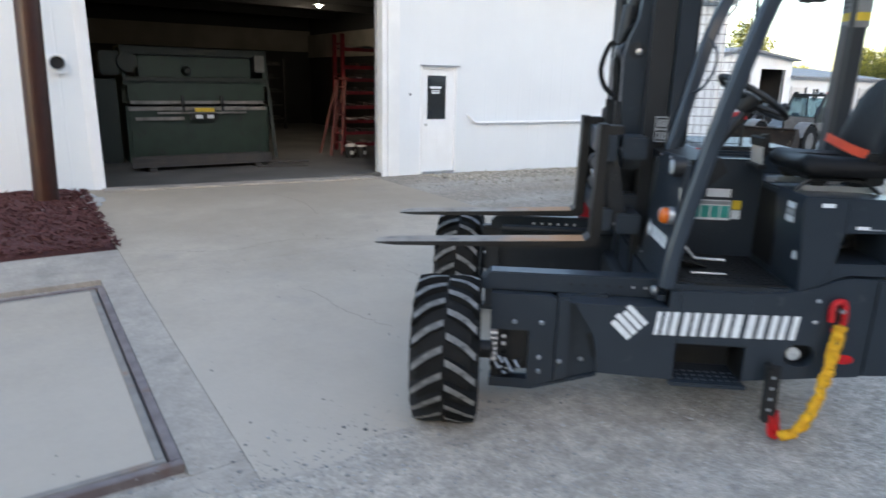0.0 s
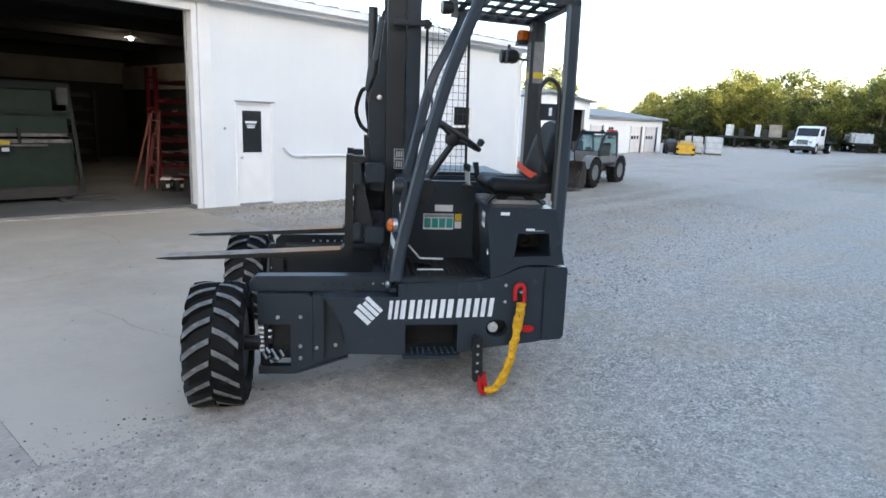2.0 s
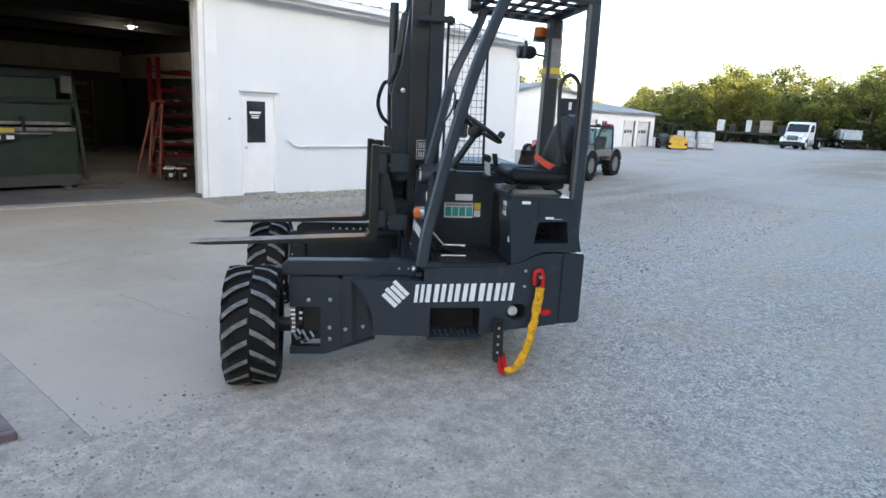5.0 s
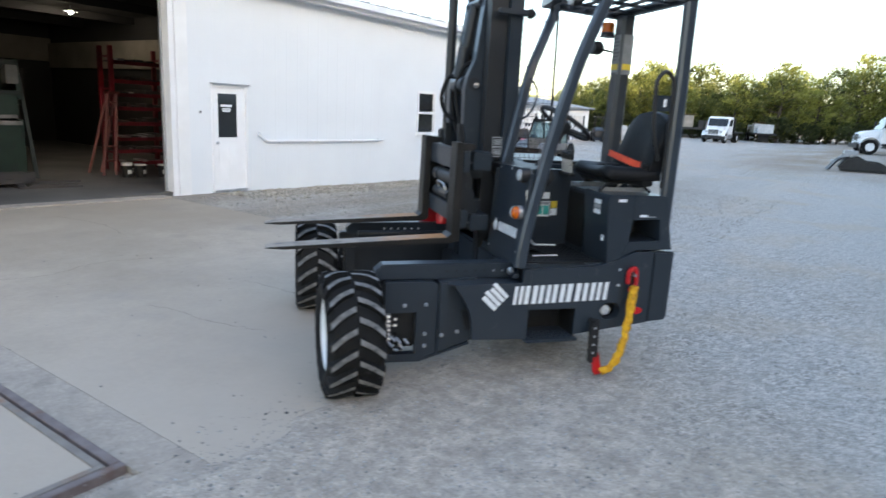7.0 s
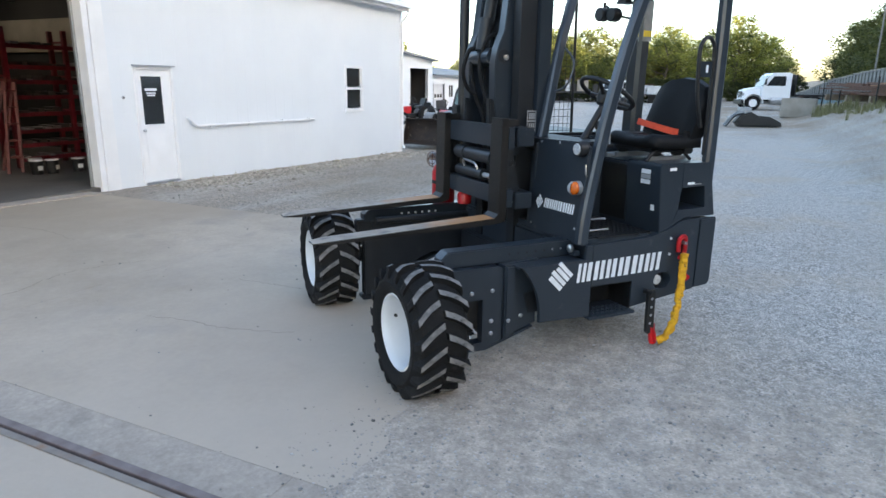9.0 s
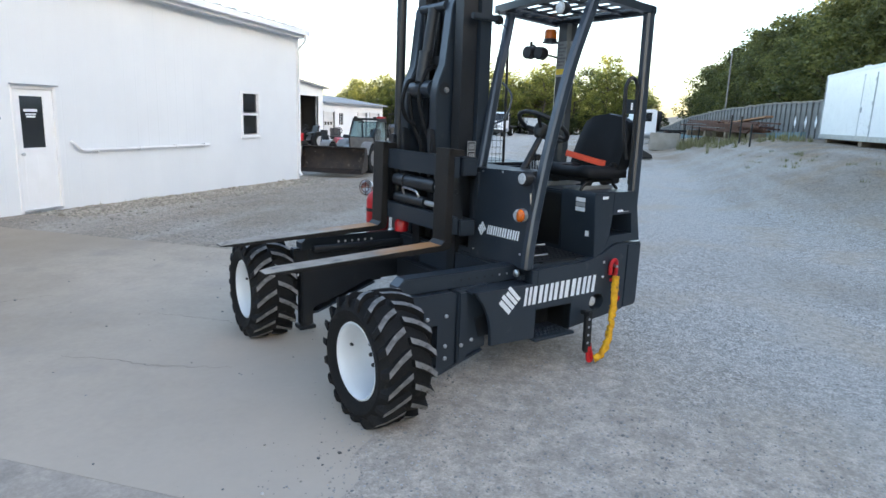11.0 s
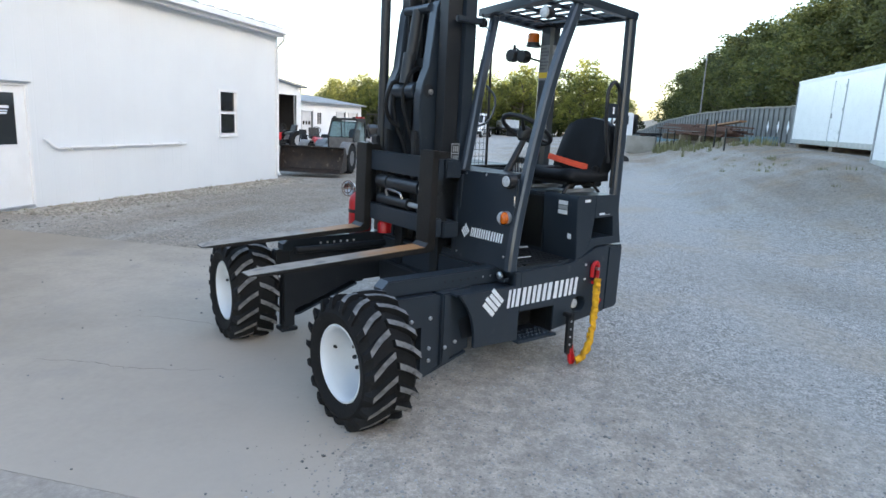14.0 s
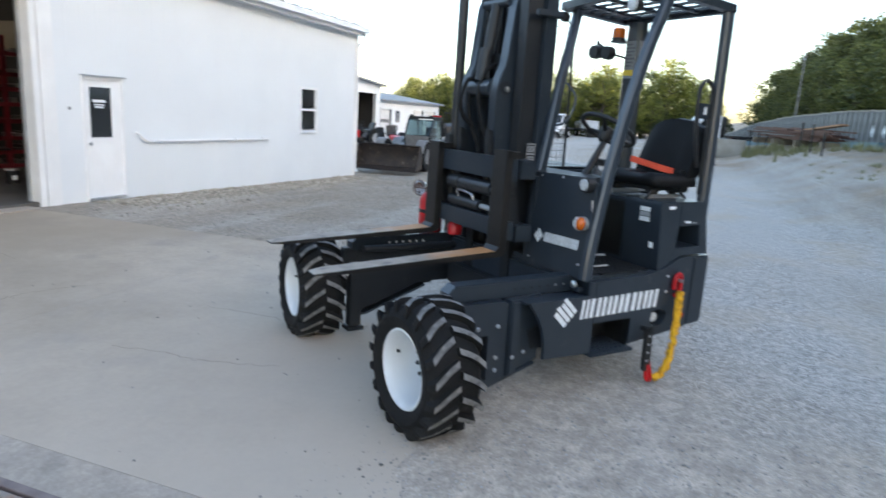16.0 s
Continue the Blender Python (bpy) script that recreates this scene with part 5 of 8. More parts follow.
        prism(bm, [(-0.43, 0.16), (-0.67, 0.155), (-1.02, 0.262), (-1.02, 0.275), (-0.67, 0.172), (-0.43, 0.177)] if s > 0 else [(-0.43, 0.168), (-0.516, 0.173), (-1.05, 0.368), (-1.05, 0.384), (-0.516, 0.189), (-0.43, 0.184)], "y", min(0.70 * s, 0.86 * s), max(0.70 * s, 0.86 * s))
        part("arm_skid", bm, PA, f)
        part("arm_inner", P([(-0.43, 0.715), (-1.36, 0.715), (-1.36, 0.42), (-1.0, 0.30), (-0.67, 0.22), (-0.43, 0.22)] if s > 0 else [(-0.43, 0.715), (-1.36, 0.715), (-1.36, 0.41), (-0.98, 0.405), (-0.735, 0.31), (-0.45, 0.215), (-0.43, 0.215)], "y", min(0.70 * s, 0.72 * s), max(0.70 * s, 0.72 * s)), MA, f)
        for x, z in ((-0.56, 0.553), (-0.707, 0.556), (-0.703, 0.352), (-0.705, 0.268)) if s > 0 else ((-0.58, 0.545), (-0.727, 0.548)):
            bolt(f, (x, o * s, z), "y" if s > 0 else "-y")
        for x, z in ((-0.812, 0.349), (-0.935, 0.351)):
            bolt(f, (x, (o + (0.03 if x > -0.86 else -0.02)) * s, z), "y" if s > 0 else "-y")
        # steering leg and hub behind the wheel
        bm = bmesh.new()
        lathe(bm, [(-0.44, 0.06), (-0.52, 0.06), (-0.53, 0.0001)], (0, 0.78 * s, 0.385), "x", 20)
        lathe(bm, [(-0.30, 0.05), (-0.44, 0.05), (-0.45, 0.0001)], (0, 0.87 * s, 0.385), "x", 14)
        box(bm, -0.50, -0.44, min(0.72 * s, 0.84 * s), max(0.72 * s, 0.84 * s), 0.20, 0.70, 0.01)
        part("wheel_hub", bm, BL, f)
        part("hub_motor", B(-0.66, -0.48, min(0.725 * s, 0.80 * s), max(0.725 * s, 0.80 * s), 0.24, 0.52, b=0.02), BL, f)
        for k in range(7):
            part("hub_bolt", La([(-0.435, 0.014), (-0.468, 0.014), (-0.472, 0.007)], (0, (0.848 + 0.002 * k) * s, 0.505 - 0.030 * k), "x", 8), M_CHROME, f)
        for k in range(2):
            part("hub_bolt", La([(-0.495, 0.012), (-0.515, 0.012), (-0.520, 0.006)], (0, 0.842 * s, 0.455 - 0.042 * k), "x", 8), M_CHROME, f)
        for dx, z, l in ((0.0, 0.30, 0.05), (-0.035, 0.275, 0.06), (-0.075, 0.285, 0.04), (-0.055, 0.325, 0.05), (-0.11, 0.315, 0.05), (-0.02, 0.335, 0.04)):
            part("hose_fitting", T([(-0.46 + dx, 0.84 * s, z), (-0.485 + dx, (0.84 + l * 0.6) * s, z - 0.03)], 0.009, 8), M_GALV, f)
        part("hub_hose", T(curve([(-0.50, 0.86 * s, 0.27), (-0.55, 0.85 * s, 0.25), (-0.60, 0.80 * s, 0.30), (-0.66, 0.77 * s, 0.36)], 4), 0.011, 8), BL, f)
    # stabiliser leg and plate between the far wheel and the arm
    for k in range(6):
        # White discs paint the light that shows through the far arm's holes.
        part("arm_hole_disc", La([(0, 0.010), (0.003, 0.010)], (-0.70 - 0.062 * k, -0.6995, 0.765), "y", 12), M_DECAL, f)
    part("arm_pipe", T([(-0.46, -0.665, 0.725), (-1.30, -0.665, 0.725)], 0.030, 14), MA, f, "black pipe along the arm")
    part("arm_end", B(-0.45, -0.31, -0.80, -0.71, 0.40, 0.73, b=0.01), MA, f)
    part("stabiliser_leg", B(-0.445, -0.345, -0.73, -0.635, 0.10, 0.62, b=0.01), MA, f)
    part("stabiliser_foot", B(-0.465, -0.325, -0.745, -0.625, 0.066, 0.102, b=0.006), MA, f)
    part("leg_bolt", La([(0, 0.012), (0.008, 0.010)], (-0.335, -0.68, 0.52), "x", 8), M_CHROME, f)
    # cross members between the arms, low across the machine
    part("cross_beam", B(-1.36, -1.22, -0.62, 0.62, 0.42, 0.60, b=0.01), MA, f)
    part("cross_beam", B(-1.42, -1.34, -0.60, 0.60, 0.62, 0.80, b=0.01), MA, f)

    # mast: nested upright channels
    for s, vc in ((1, 0.115), (-1, -0.455)):
        bm = P([(-1.525, vc - 0.055 * s), (-1.51, vc - 0.055 * s), (-1.51, vc + 0.035 * s), (-1.440, vc + 0.035 * s), (-1.440, vc - 0.055 * s), (-1.425, vc - 0.055 * s), (-1.425, vc + 0.055 * s), (-1.525, vc + 0.055 * s)], "z", 0.30, 2.82)
        part("outer_upright", bm, PA, f)
        vi = vc - s * 0.03
        bm = P([(-1.415, vi - 0.05 * s), (-1.40, vi - 0.05 * s), (-1.40, vi + 0.03 * s), (-1.30, vi + 0.03 * s), (-1.30, vi - 0.05 * s), (-1.285, vi - 0.05 * s), (-1.285, vi + 0.05 * s), (-1.415, vi + 0.05 * s)], "z", 0.45, 2.86)
        part("inner_upright", bm, MA, f)
        part("lift_cylinder", T([(-1.47, vc - s * 0.09, 0.5), (-1.47, vc - s * 0.09, 2.2)], 0.032, 14), MA, f)
        part("lift_rod", T([(-1.47, vc - s * 0.09, 2.2), (-1.47, vc - s * 0.09, 2.75)], 0.02, 12), MA, f)
    for z in (0.62, 1.32, 2.70):
        part("mast_tie", B(-1.54, -1.49, -0.40, 0.06, z, z + 0.10, b=0.008), MA, f)
    part("mast_stop", B(-1.56, -1.32, 0.172, 0.215, 2.515, 2.56, b=0.008), PA, f)
    part("mast_stop_pad", B(-1.60, -1.53, 0.165, 0.225, 2.50, 2.565, b=0.015), BL, f)
    part("mast_label", B(-1.42, -1.345, 0.1712, 0.1724, 1.49, 1.64), M_GREY, f, "soiled beige pictogram label")
    for k in range(2):
        part("label_field", B(-1.414, -1.351, 0.1726, 0.1734, 1.497 + 0.073 * k, 1.56 + 0.073 * k), M_BLACK, f)
        for x in (-1.408, -1.390, -1.372):
            part("label_bar", B(x, x + 0.012, 0.1736, 0.1744, 1.505 + 0.073 * k, 1.55 + 0.073 * k), M_GREY, f)
    for z0 in (1.0, 1.32):
        part("roller_block", B(-1.28, -1.17, 0.06, 0.19, z0, z0 + 0.17, b=0.012), PA, f)
        part("roller_block", B(-1.30, -1.17, -0.53, -0.40, z0, z0 + 0.17, b=0.012), PA, f)
    # reach arms with pivots and hoses
    arm = [(-1.36, 2.64), (-1.34, 2.675), (-1.30, 2.675), (-1.275, 2.62), (-1.225, 2.20), (-1.175, 2.08), (-1.155, 1.98), (-1.16, 1.72), (-1.19, 1.50), (-1.36, 1.50)]
    for y0, y1 in ((-0.085, 0.012), (-0.50, -0.40)):
        part("reach_arm", P(arm, "y", y0, y1, 0.006), PA, f, "charcoal reach arm plate")
    part("arm_cross", T([(-1.285, -0.41, 2.63), (-1.285, -0.08, 2.63)], 0.034, 12), PA, f)
    part("reach_pivot", T([(-1.225, -0.42, 2.02), (-1.225, 0.014, 2.02)], 0.048, 18), MA, f)
    part("pivot_cap", La([(0, 0.020), (0.012, 0.020), (0.016, 0.0001)], (-1.24, 0.014, 2.012), "y", 14), M_CHROME, f)
    part("pivot_sleeve", T([(-1.21, -0.39, 2.02), (-1.21, -0.10, 2.02)], 0.066, 18), PA, f)
    part("reach_cylinder", T([(-1.21, -0.24, 2.30), (-1.18, -0.24, 2.07)], 0.05, 16), MA, f)
    part("reach_cylinder", T([(-1.28, -0.24, 2.62), (-1.22, -0.24, 2.24)], 0.045, 16), BL, f)
    part("arm_brace", B(-1.30, -1.26, -0.40, -0.09, 2.20, 2.27, b=0.006), MA, f)
    for k, y in enumerate((-0.35, -0.19)):
        part("hose", T(curve([(-1.28, y, 2.20), (-1.20 + 0.012 * k, y, 2.14), (-1.165 + 0.014 * k, y - 0.03, 1.97), (-1.18, y, 1.76), (-1.23, y + 0.05, 1.58), (-1.25, y + 0.06, 1.40)], 5), 0.017, 10), M_VINYL, f, "black hydraulic hose")
    part("hose", T(curve([(-1.17, -0.30, 2.08), (-1.11, -0.32, 2.07), (-1.065, -0.33, 1.92), (-1.10, -0.33, 1.80), (-1.17, -0.30, 1.74)], 5), 0.016, 10), M_VINYL, f)
    part("lower_link", P([(-1.13, 1.72), (-1.15, 1.05), (-1.27, 1.0), (-1.28, 1.70)], "y", -0.46, -0.40, 0.008), MA, f)
    part("lower_link", P([(-1.13, 1.72), (-1.15, 1.05), (-1.27, 1.0), (-1.28, 1.70)], "y", -0.07, -0.01, 0.008), MA, f)
    # fork carriage
    part("carriage_side", P([(-1.05, 1.56), (-1.05, 0.98), (-1.07, 0.96), (-1.20, 1.06), (-1.152, 1.26), (-1.11, 1.45), (-1.09, 1.57)], "y", 0.335, 0.355, 0.003), MA, f)
    part("carriage_eye", La([(0.0, 0.024), (0.005, 0.024), (0.005, 0.013), (0.001, 0.013)], (-1.122, 0.355, 1.285), "y", 18, True), MA, f)
    part("carriage_bar", B(-1.10, -1.045, -0.60, 0.42, 1.39, 1.545, b=0.006), PA, f, "charcoal upper carriage bar")
    part("carriage_bar", B(-1.10, -1.045, -0.60, 0.42, 0.985, 1.115, b=0.006), PA, f)
    part("carriage_side", P([(-1.05, 1.54), (-1.05, 0.98), (-1.16, 0.98), (-1.19, 1.2), (-1.15, 1.46), (-1.10, 1.56)], "y", -0.63, -0.60, 0.004), MA, f)
    part("side_cylinder", T([(-1.09, -0.42, 1.305), (-1.09, 0.16, 1.305)], 0.052, 18), MA, f, "charcoal hydraulic side-shift cylinder")
    part("cylinder_collar", T([(-1.09, -0.30, 1.305), (-1.09, -0.26, 1.305)], 0.060, 18), MA, f)
    part("cylinder_rod", T([(-1.09, 0.16, 1.305), (-1.09, 0.30, 1.305)], 0.03, 14), M_GREY, f)
    part("side_cylinder", T([(-1.085, -0.40, 1.165), (-1.085, 0.02, 1.165)], 0.042, 18), MA, f)
    part("cylinder_rod", T([(-1.085, 0.02, 1.165), (-1.085, 0.30, 1.165)], 0.02, 14), M_GREY, f)
    part("hydraulic_pipe", T(curve([(-1.07, -0.27, 1.19), (-1.05, -0.27, 1.245), (-1.05, -0.22, 1.255), (-1.05, -0.10, 1.245), (-1.05, -0.06, 1.235), (-1.07, -0.05, 1.18)], 3), 0.009, 8), M_CHROME, f, "bright bent hydraulic pipe")
    for z0, z1 in ((1.405, 1.535), (0.965, 1.085)):
        part("carriage_bracket", B(-1.27, -1.13, 0.19, 0.405, z0, z1, b=0.008), PA, f)
        for yy in (0.27, 0.36):
            bolt(f, (-1.13, yy, z0 + 0.05), "x", 0.009, 0.007)
    part("carriage_web", B(-1.12, -1.08, 0.12, 0.16, 1.11, 1.40), MA, f)
    # forks
    for y, w in ((0.345, 0.16), (-0.57, 0.16)):
        bm = bmesh.new()
        side = [(-1.045, 1.60), (-0.995, 1.60), (-0.985, 0.945), (-0.955, 0.918), (0.22, 0.858), (0.315, 0.847), (0.318, 0.841), (0.20, 0.836), (-0.98, 0.876), (-1.03, 0.888), (-1.045, 0.91)]
        prism(bm, side, "y", y - w / 2, y + w / 2, 0.004)
        fork = part("fork", bm, [M_FORKSIDE, M_FORK], f, "long worn steel fork, rusty at the heel")
        for p in fork.data.polygons:
            if p.normal.z > 0.95 and p.center.z < 0.93:
                p.material_index = 1
        part("fork_hook", B(-1.13, -1.0, y - w / 2, y + w / 2, 1.545, 1.592, b=0.006), M_FORKSIDE, f)
        tip = fork
        for v in tip.data.vertices:
            if v.co.x > 0.19:
                v.co.y = y + (v.co.y - y) * (0.72 if v.co.x > 0.29 else 0.96)
    # red extinguisher bottle behind the far fork and a lamp beside it
    part("red_bottle", La([(0.0, 0.09), (0.015, 0.10), (0.26, 0.10), (0.31, 0.085), (0.345, 0.045), (0.36, 0.03), (0.37, 0.0001)], (-1.145, -0.835, 0.815), "z", 24), M_RED, f, "red bottle with a clamp")
    part("bottle_band", La([(0.0, 0.103), (0.03, 0.103)], (-1.145, -0.835, 0.98), "z", 24), MA, f)
    bm = La([(0, 0.08), (0.10, 0.085), (0.14, 0.06), (0.15, 0.0001)], (0, 0, 0), "z", 22)
    bm.transform(pose(-1.16, -0.45, 0.865) @ Matrix.Scale(0.7, 4))
    part("red_cap", bm, M_RED, f, "red plastic cap under the carriage")
    bm = La([(0.0, 0.02), (-0.0, 0.03), (0.05, 0.06), (0.07, 0.064), (0.075, 0.055), (0.06, 0.04), (0.03, 0.0001)], (0, 0, 0), "x", 22)
    lm = pose(-1.205, -1.07, 1.165, 0, 0, 28)
    bm.transform(lm)
    part("far_lamp", bm, M_CHROME, f, "round caged work lamp")
    for rr, dx in ((0.068, 0.085), (0.040, 0.098)):
        part("lamp_cage", T([lm @ Vector((dx, rr * math.cos(a * math.tau / 20), rr * math.sin(a * math.tau / 20))) for a in range(21)], 0.004, 6), M_RUSTCAGE, f)
    for a in (0, 1):
        part("lamp_cage", T([lm @ Vector((0.085, 0.068 if a else 0, 0 if a else 0.068)), lm @ Vector((0.10, 0, 0)), lm @ Vector((0.085, -0.068 if a else 0, 0 if a else -0.068))], 0.004, 6), M_RUSTCAGE, f)
    part("lamp_arm", T([(-1.27, -1.02, 1.14), (-1.36, -0.98, 1.10), (-1.40, -0.9, 1.0)], 0.014, 8), MA, f)
    part("far_cowl", P([(-1.34, 0.80), (-1.34, 1.15), (-1.40, 1.28), (-1.60, 1.32), (-1.60, 0.80)], "y", -0.93, -0.58, 0.012), PA, f)
    # slim pole on the far side of the mast
    part("far_pole", T([(-1.20, -0.60, 1.0), (-1.20, -0.585, 2.75)], 0.040, 14), MA, f)
    part("pole_foot", B(-1.26, -1.14, -0.67, -0.57, 1.54, 1.66, b=0.01), MA, f)
    # wire guard behind the mast
    part("guard_rod", T([(-1.945, -0.11, 1.42), (-1.925, -0.11, 2.60)], 0.011, 8), BL, f)
    part("guard_rod", T([(-1.60, -0.11, 1.42), (-1.60, -0.11, 2.60)], 0.011, 8), BL, f)
    for k in range(7):
        x = -1.645 - 0.043 * k
        part("guard_wire", T([(x, -0.11, 1.43), (x, -0.11, 2.60)], 0.0019, 5), BL, f)
    for k in range(21):
        z = 1.47 + 0.055 * k
        part("guard_wire", T([(-1.60, -0.114, z), (-1.94, -0.114, z)], 0.0019, 5), BL, f)
    part("guard_sill", B(-1.96, -1.58, -0.125, -0.095, 1.415, 1.435), M_RED, f, "dull red sill of the wire guard")
    # tie-down sling with red shackles and the black clevis plate
    cl = part("clevis_plate", P([(-1.835, 0.46), (-1.905, 0.46), (-1.915, 0.20), (-1.90, 0.15), (-1.865, 0.14), (-1.845, 0.16)], "y", 1.015, 1.04, 0.004), BL, f, "black drilled hanger plate")
    part("clevis_pin", T([(-1.868, 0.90, 0.44), (-1.868, 1.05, 0.44)], 0.018, 10), BL, cl)
    for z in (0.40, 0.34, 0.28, 0.22):
        part("clevis_hole", La([(0, 0.010), (0.002, 0.010)], (-1.875, 1.0395, z), "y", 10), M_GALV, cl)
    bm = T(curve([(-1.91, 1.028, 0.18), (-1.935, 1.028, 0.12), (-1.945, 1.028, 0.075), (-1.925, 1.028, 0.066), (-1.905, 1.028, 0.085), (-1.895, 1.028, 0.15), (-1.89, 1.028, 0.19)], 4), 0.015, 8)
    part("shackle", bm, M_RED, f, "red painted shackle")
    part("shackle", T([(-1.945, 1.010, 0.075), (-1.92, 1.010, 0.20)], 0.022, 8), M_RED, f, "red painted shackle")
    bm = T(curve([(-2.125, 0.985, 0.70), (-2.12, 0.99, 0.78), (-2.145, 0.995, 0.81), (-2.175, 0.99, 0.79), (-2.185, 0.985, 0.70), (-2.165, 0.985, 0.655), (-2.14, 0.985, 0.655)], 4), 0.016, 8)
    part("shackle", bm, M_RED, f, "red painted shackle")
    part("shackle_pin", T([(-2.155, 0.96, 0.765), (-2.155, 1.02, 0.765)], 0.012, 10), M_CHROME, f)
    part("sling_eye", B(-2.20, -2.11, 0.968, 0.975, 0.70, 0.80, b=0.003), BL, f)
    sl = curve([(-2.155, 0.995, 0.69), (-2.150, 1.0, 0.62), (-2.135, 1.01, 0.50), (-2.115, 1.025, 0.40), (-2.090, 1.05, 0.30), (-2.048, 1.062, 0.20), (-1.995, 1.055, 0.11), (-1.95, 1.035, 0.085)], 8)
    bm = T([p for q in zip(sl, [(a + c) / 2 for a, c in zip(sl, sl[1:])]) for p in q] + [sl[-1]], 0.029, 16)
    for v in bm.verts:
        w = noise.noise((v.co.x * 24, v.co.y * 30, v.co.z * 22))
        v.co += Vector((0.016 * w, 0.015 * noise.noise((v.co.z * 46, 2, v.co.x * 34)), 0.008 * noise.noise((v.co.x * 60, v.co.y * 60, v.co.z * 50))))
        v.co.y = 1.005 + (v.co.y - 1.005) * 0.8 + 0.022
    part("tie_down_sling", bm, M_SLING, f, "soiled yellow fabric sling", 80)
    return f


forklift()

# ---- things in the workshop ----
# Colours of the goods in the bay are darkened to carry its shade.
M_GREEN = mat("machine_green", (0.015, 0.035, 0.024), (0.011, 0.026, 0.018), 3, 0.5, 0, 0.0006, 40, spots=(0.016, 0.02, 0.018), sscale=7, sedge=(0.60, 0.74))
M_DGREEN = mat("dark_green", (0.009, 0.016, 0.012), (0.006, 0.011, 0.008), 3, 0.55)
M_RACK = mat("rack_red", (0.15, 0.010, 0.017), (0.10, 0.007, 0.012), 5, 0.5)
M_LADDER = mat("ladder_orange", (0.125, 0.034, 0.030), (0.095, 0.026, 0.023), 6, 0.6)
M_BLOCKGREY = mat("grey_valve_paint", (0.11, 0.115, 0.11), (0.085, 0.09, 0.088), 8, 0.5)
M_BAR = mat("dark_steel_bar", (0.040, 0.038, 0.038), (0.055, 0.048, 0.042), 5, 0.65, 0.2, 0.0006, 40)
M_LIGHTBAR = mat("bare_steel", (0.26, 0.25, 0.24), (0.16, 0.15, 0.14), 6, 0.5, 0.4)
M_LID = mat("white_lid", (0.75, 0.75, 0.74), (0.66, 0.66, 0.65), 8, 0.4)
M_WOOD = mat("weathered_wood", (0.22, 0.17, 0.12), (0.15, 0.11, 0.08), 6, 0.8, 0, 0.002, 30)
FZ = 0.056


def press_brake():
    t = thing("press_brake", pose(3.49, 14.05, FZ) @ Matrix.Diagonal((1.012, 1.05, 1.055, 1)), "old green press brake with bare steel rails", "press brake")
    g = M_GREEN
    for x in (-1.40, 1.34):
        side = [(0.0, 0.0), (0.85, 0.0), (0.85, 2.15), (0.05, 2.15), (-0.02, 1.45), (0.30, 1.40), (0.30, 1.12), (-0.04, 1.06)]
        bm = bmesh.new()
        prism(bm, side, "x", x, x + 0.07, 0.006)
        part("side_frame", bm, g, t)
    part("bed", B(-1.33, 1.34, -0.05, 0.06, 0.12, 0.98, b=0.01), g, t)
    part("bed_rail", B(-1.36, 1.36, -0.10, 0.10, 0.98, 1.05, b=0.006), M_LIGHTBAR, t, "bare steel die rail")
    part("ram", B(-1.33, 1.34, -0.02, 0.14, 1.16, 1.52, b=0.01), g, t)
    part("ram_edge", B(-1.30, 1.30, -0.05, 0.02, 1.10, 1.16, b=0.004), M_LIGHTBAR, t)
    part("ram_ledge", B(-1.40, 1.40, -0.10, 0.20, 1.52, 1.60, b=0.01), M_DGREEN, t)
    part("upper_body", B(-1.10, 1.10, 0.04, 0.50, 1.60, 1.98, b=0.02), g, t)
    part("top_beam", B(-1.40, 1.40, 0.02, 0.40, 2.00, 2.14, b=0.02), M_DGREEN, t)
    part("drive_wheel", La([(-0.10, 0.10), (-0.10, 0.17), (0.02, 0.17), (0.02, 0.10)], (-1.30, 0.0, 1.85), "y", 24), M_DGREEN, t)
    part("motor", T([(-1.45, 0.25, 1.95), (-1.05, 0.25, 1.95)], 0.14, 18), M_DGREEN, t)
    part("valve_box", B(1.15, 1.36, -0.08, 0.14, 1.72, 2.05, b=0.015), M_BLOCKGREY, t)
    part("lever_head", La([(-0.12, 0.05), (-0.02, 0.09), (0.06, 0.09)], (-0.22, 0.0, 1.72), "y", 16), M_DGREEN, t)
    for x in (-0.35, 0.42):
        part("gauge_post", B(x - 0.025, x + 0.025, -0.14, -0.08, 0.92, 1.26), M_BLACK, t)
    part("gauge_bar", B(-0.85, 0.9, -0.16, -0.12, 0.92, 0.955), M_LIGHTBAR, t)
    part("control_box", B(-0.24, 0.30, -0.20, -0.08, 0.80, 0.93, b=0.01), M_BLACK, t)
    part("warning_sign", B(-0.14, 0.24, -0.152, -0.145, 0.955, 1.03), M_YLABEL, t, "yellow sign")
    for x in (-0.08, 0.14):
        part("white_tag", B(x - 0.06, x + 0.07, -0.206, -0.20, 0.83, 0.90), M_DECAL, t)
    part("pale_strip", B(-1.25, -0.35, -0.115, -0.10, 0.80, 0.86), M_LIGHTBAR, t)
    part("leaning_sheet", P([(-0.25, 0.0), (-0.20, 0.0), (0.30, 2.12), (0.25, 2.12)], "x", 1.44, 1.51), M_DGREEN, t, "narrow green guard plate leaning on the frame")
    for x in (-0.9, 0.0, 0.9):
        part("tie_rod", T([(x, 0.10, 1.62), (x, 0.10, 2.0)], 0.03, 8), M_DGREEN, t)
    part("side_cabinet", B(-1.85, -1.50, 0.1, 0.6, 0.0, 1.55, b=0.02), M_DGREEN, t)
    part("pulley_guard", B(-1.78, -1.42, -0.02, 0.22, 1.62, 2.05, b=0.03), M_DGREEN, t)
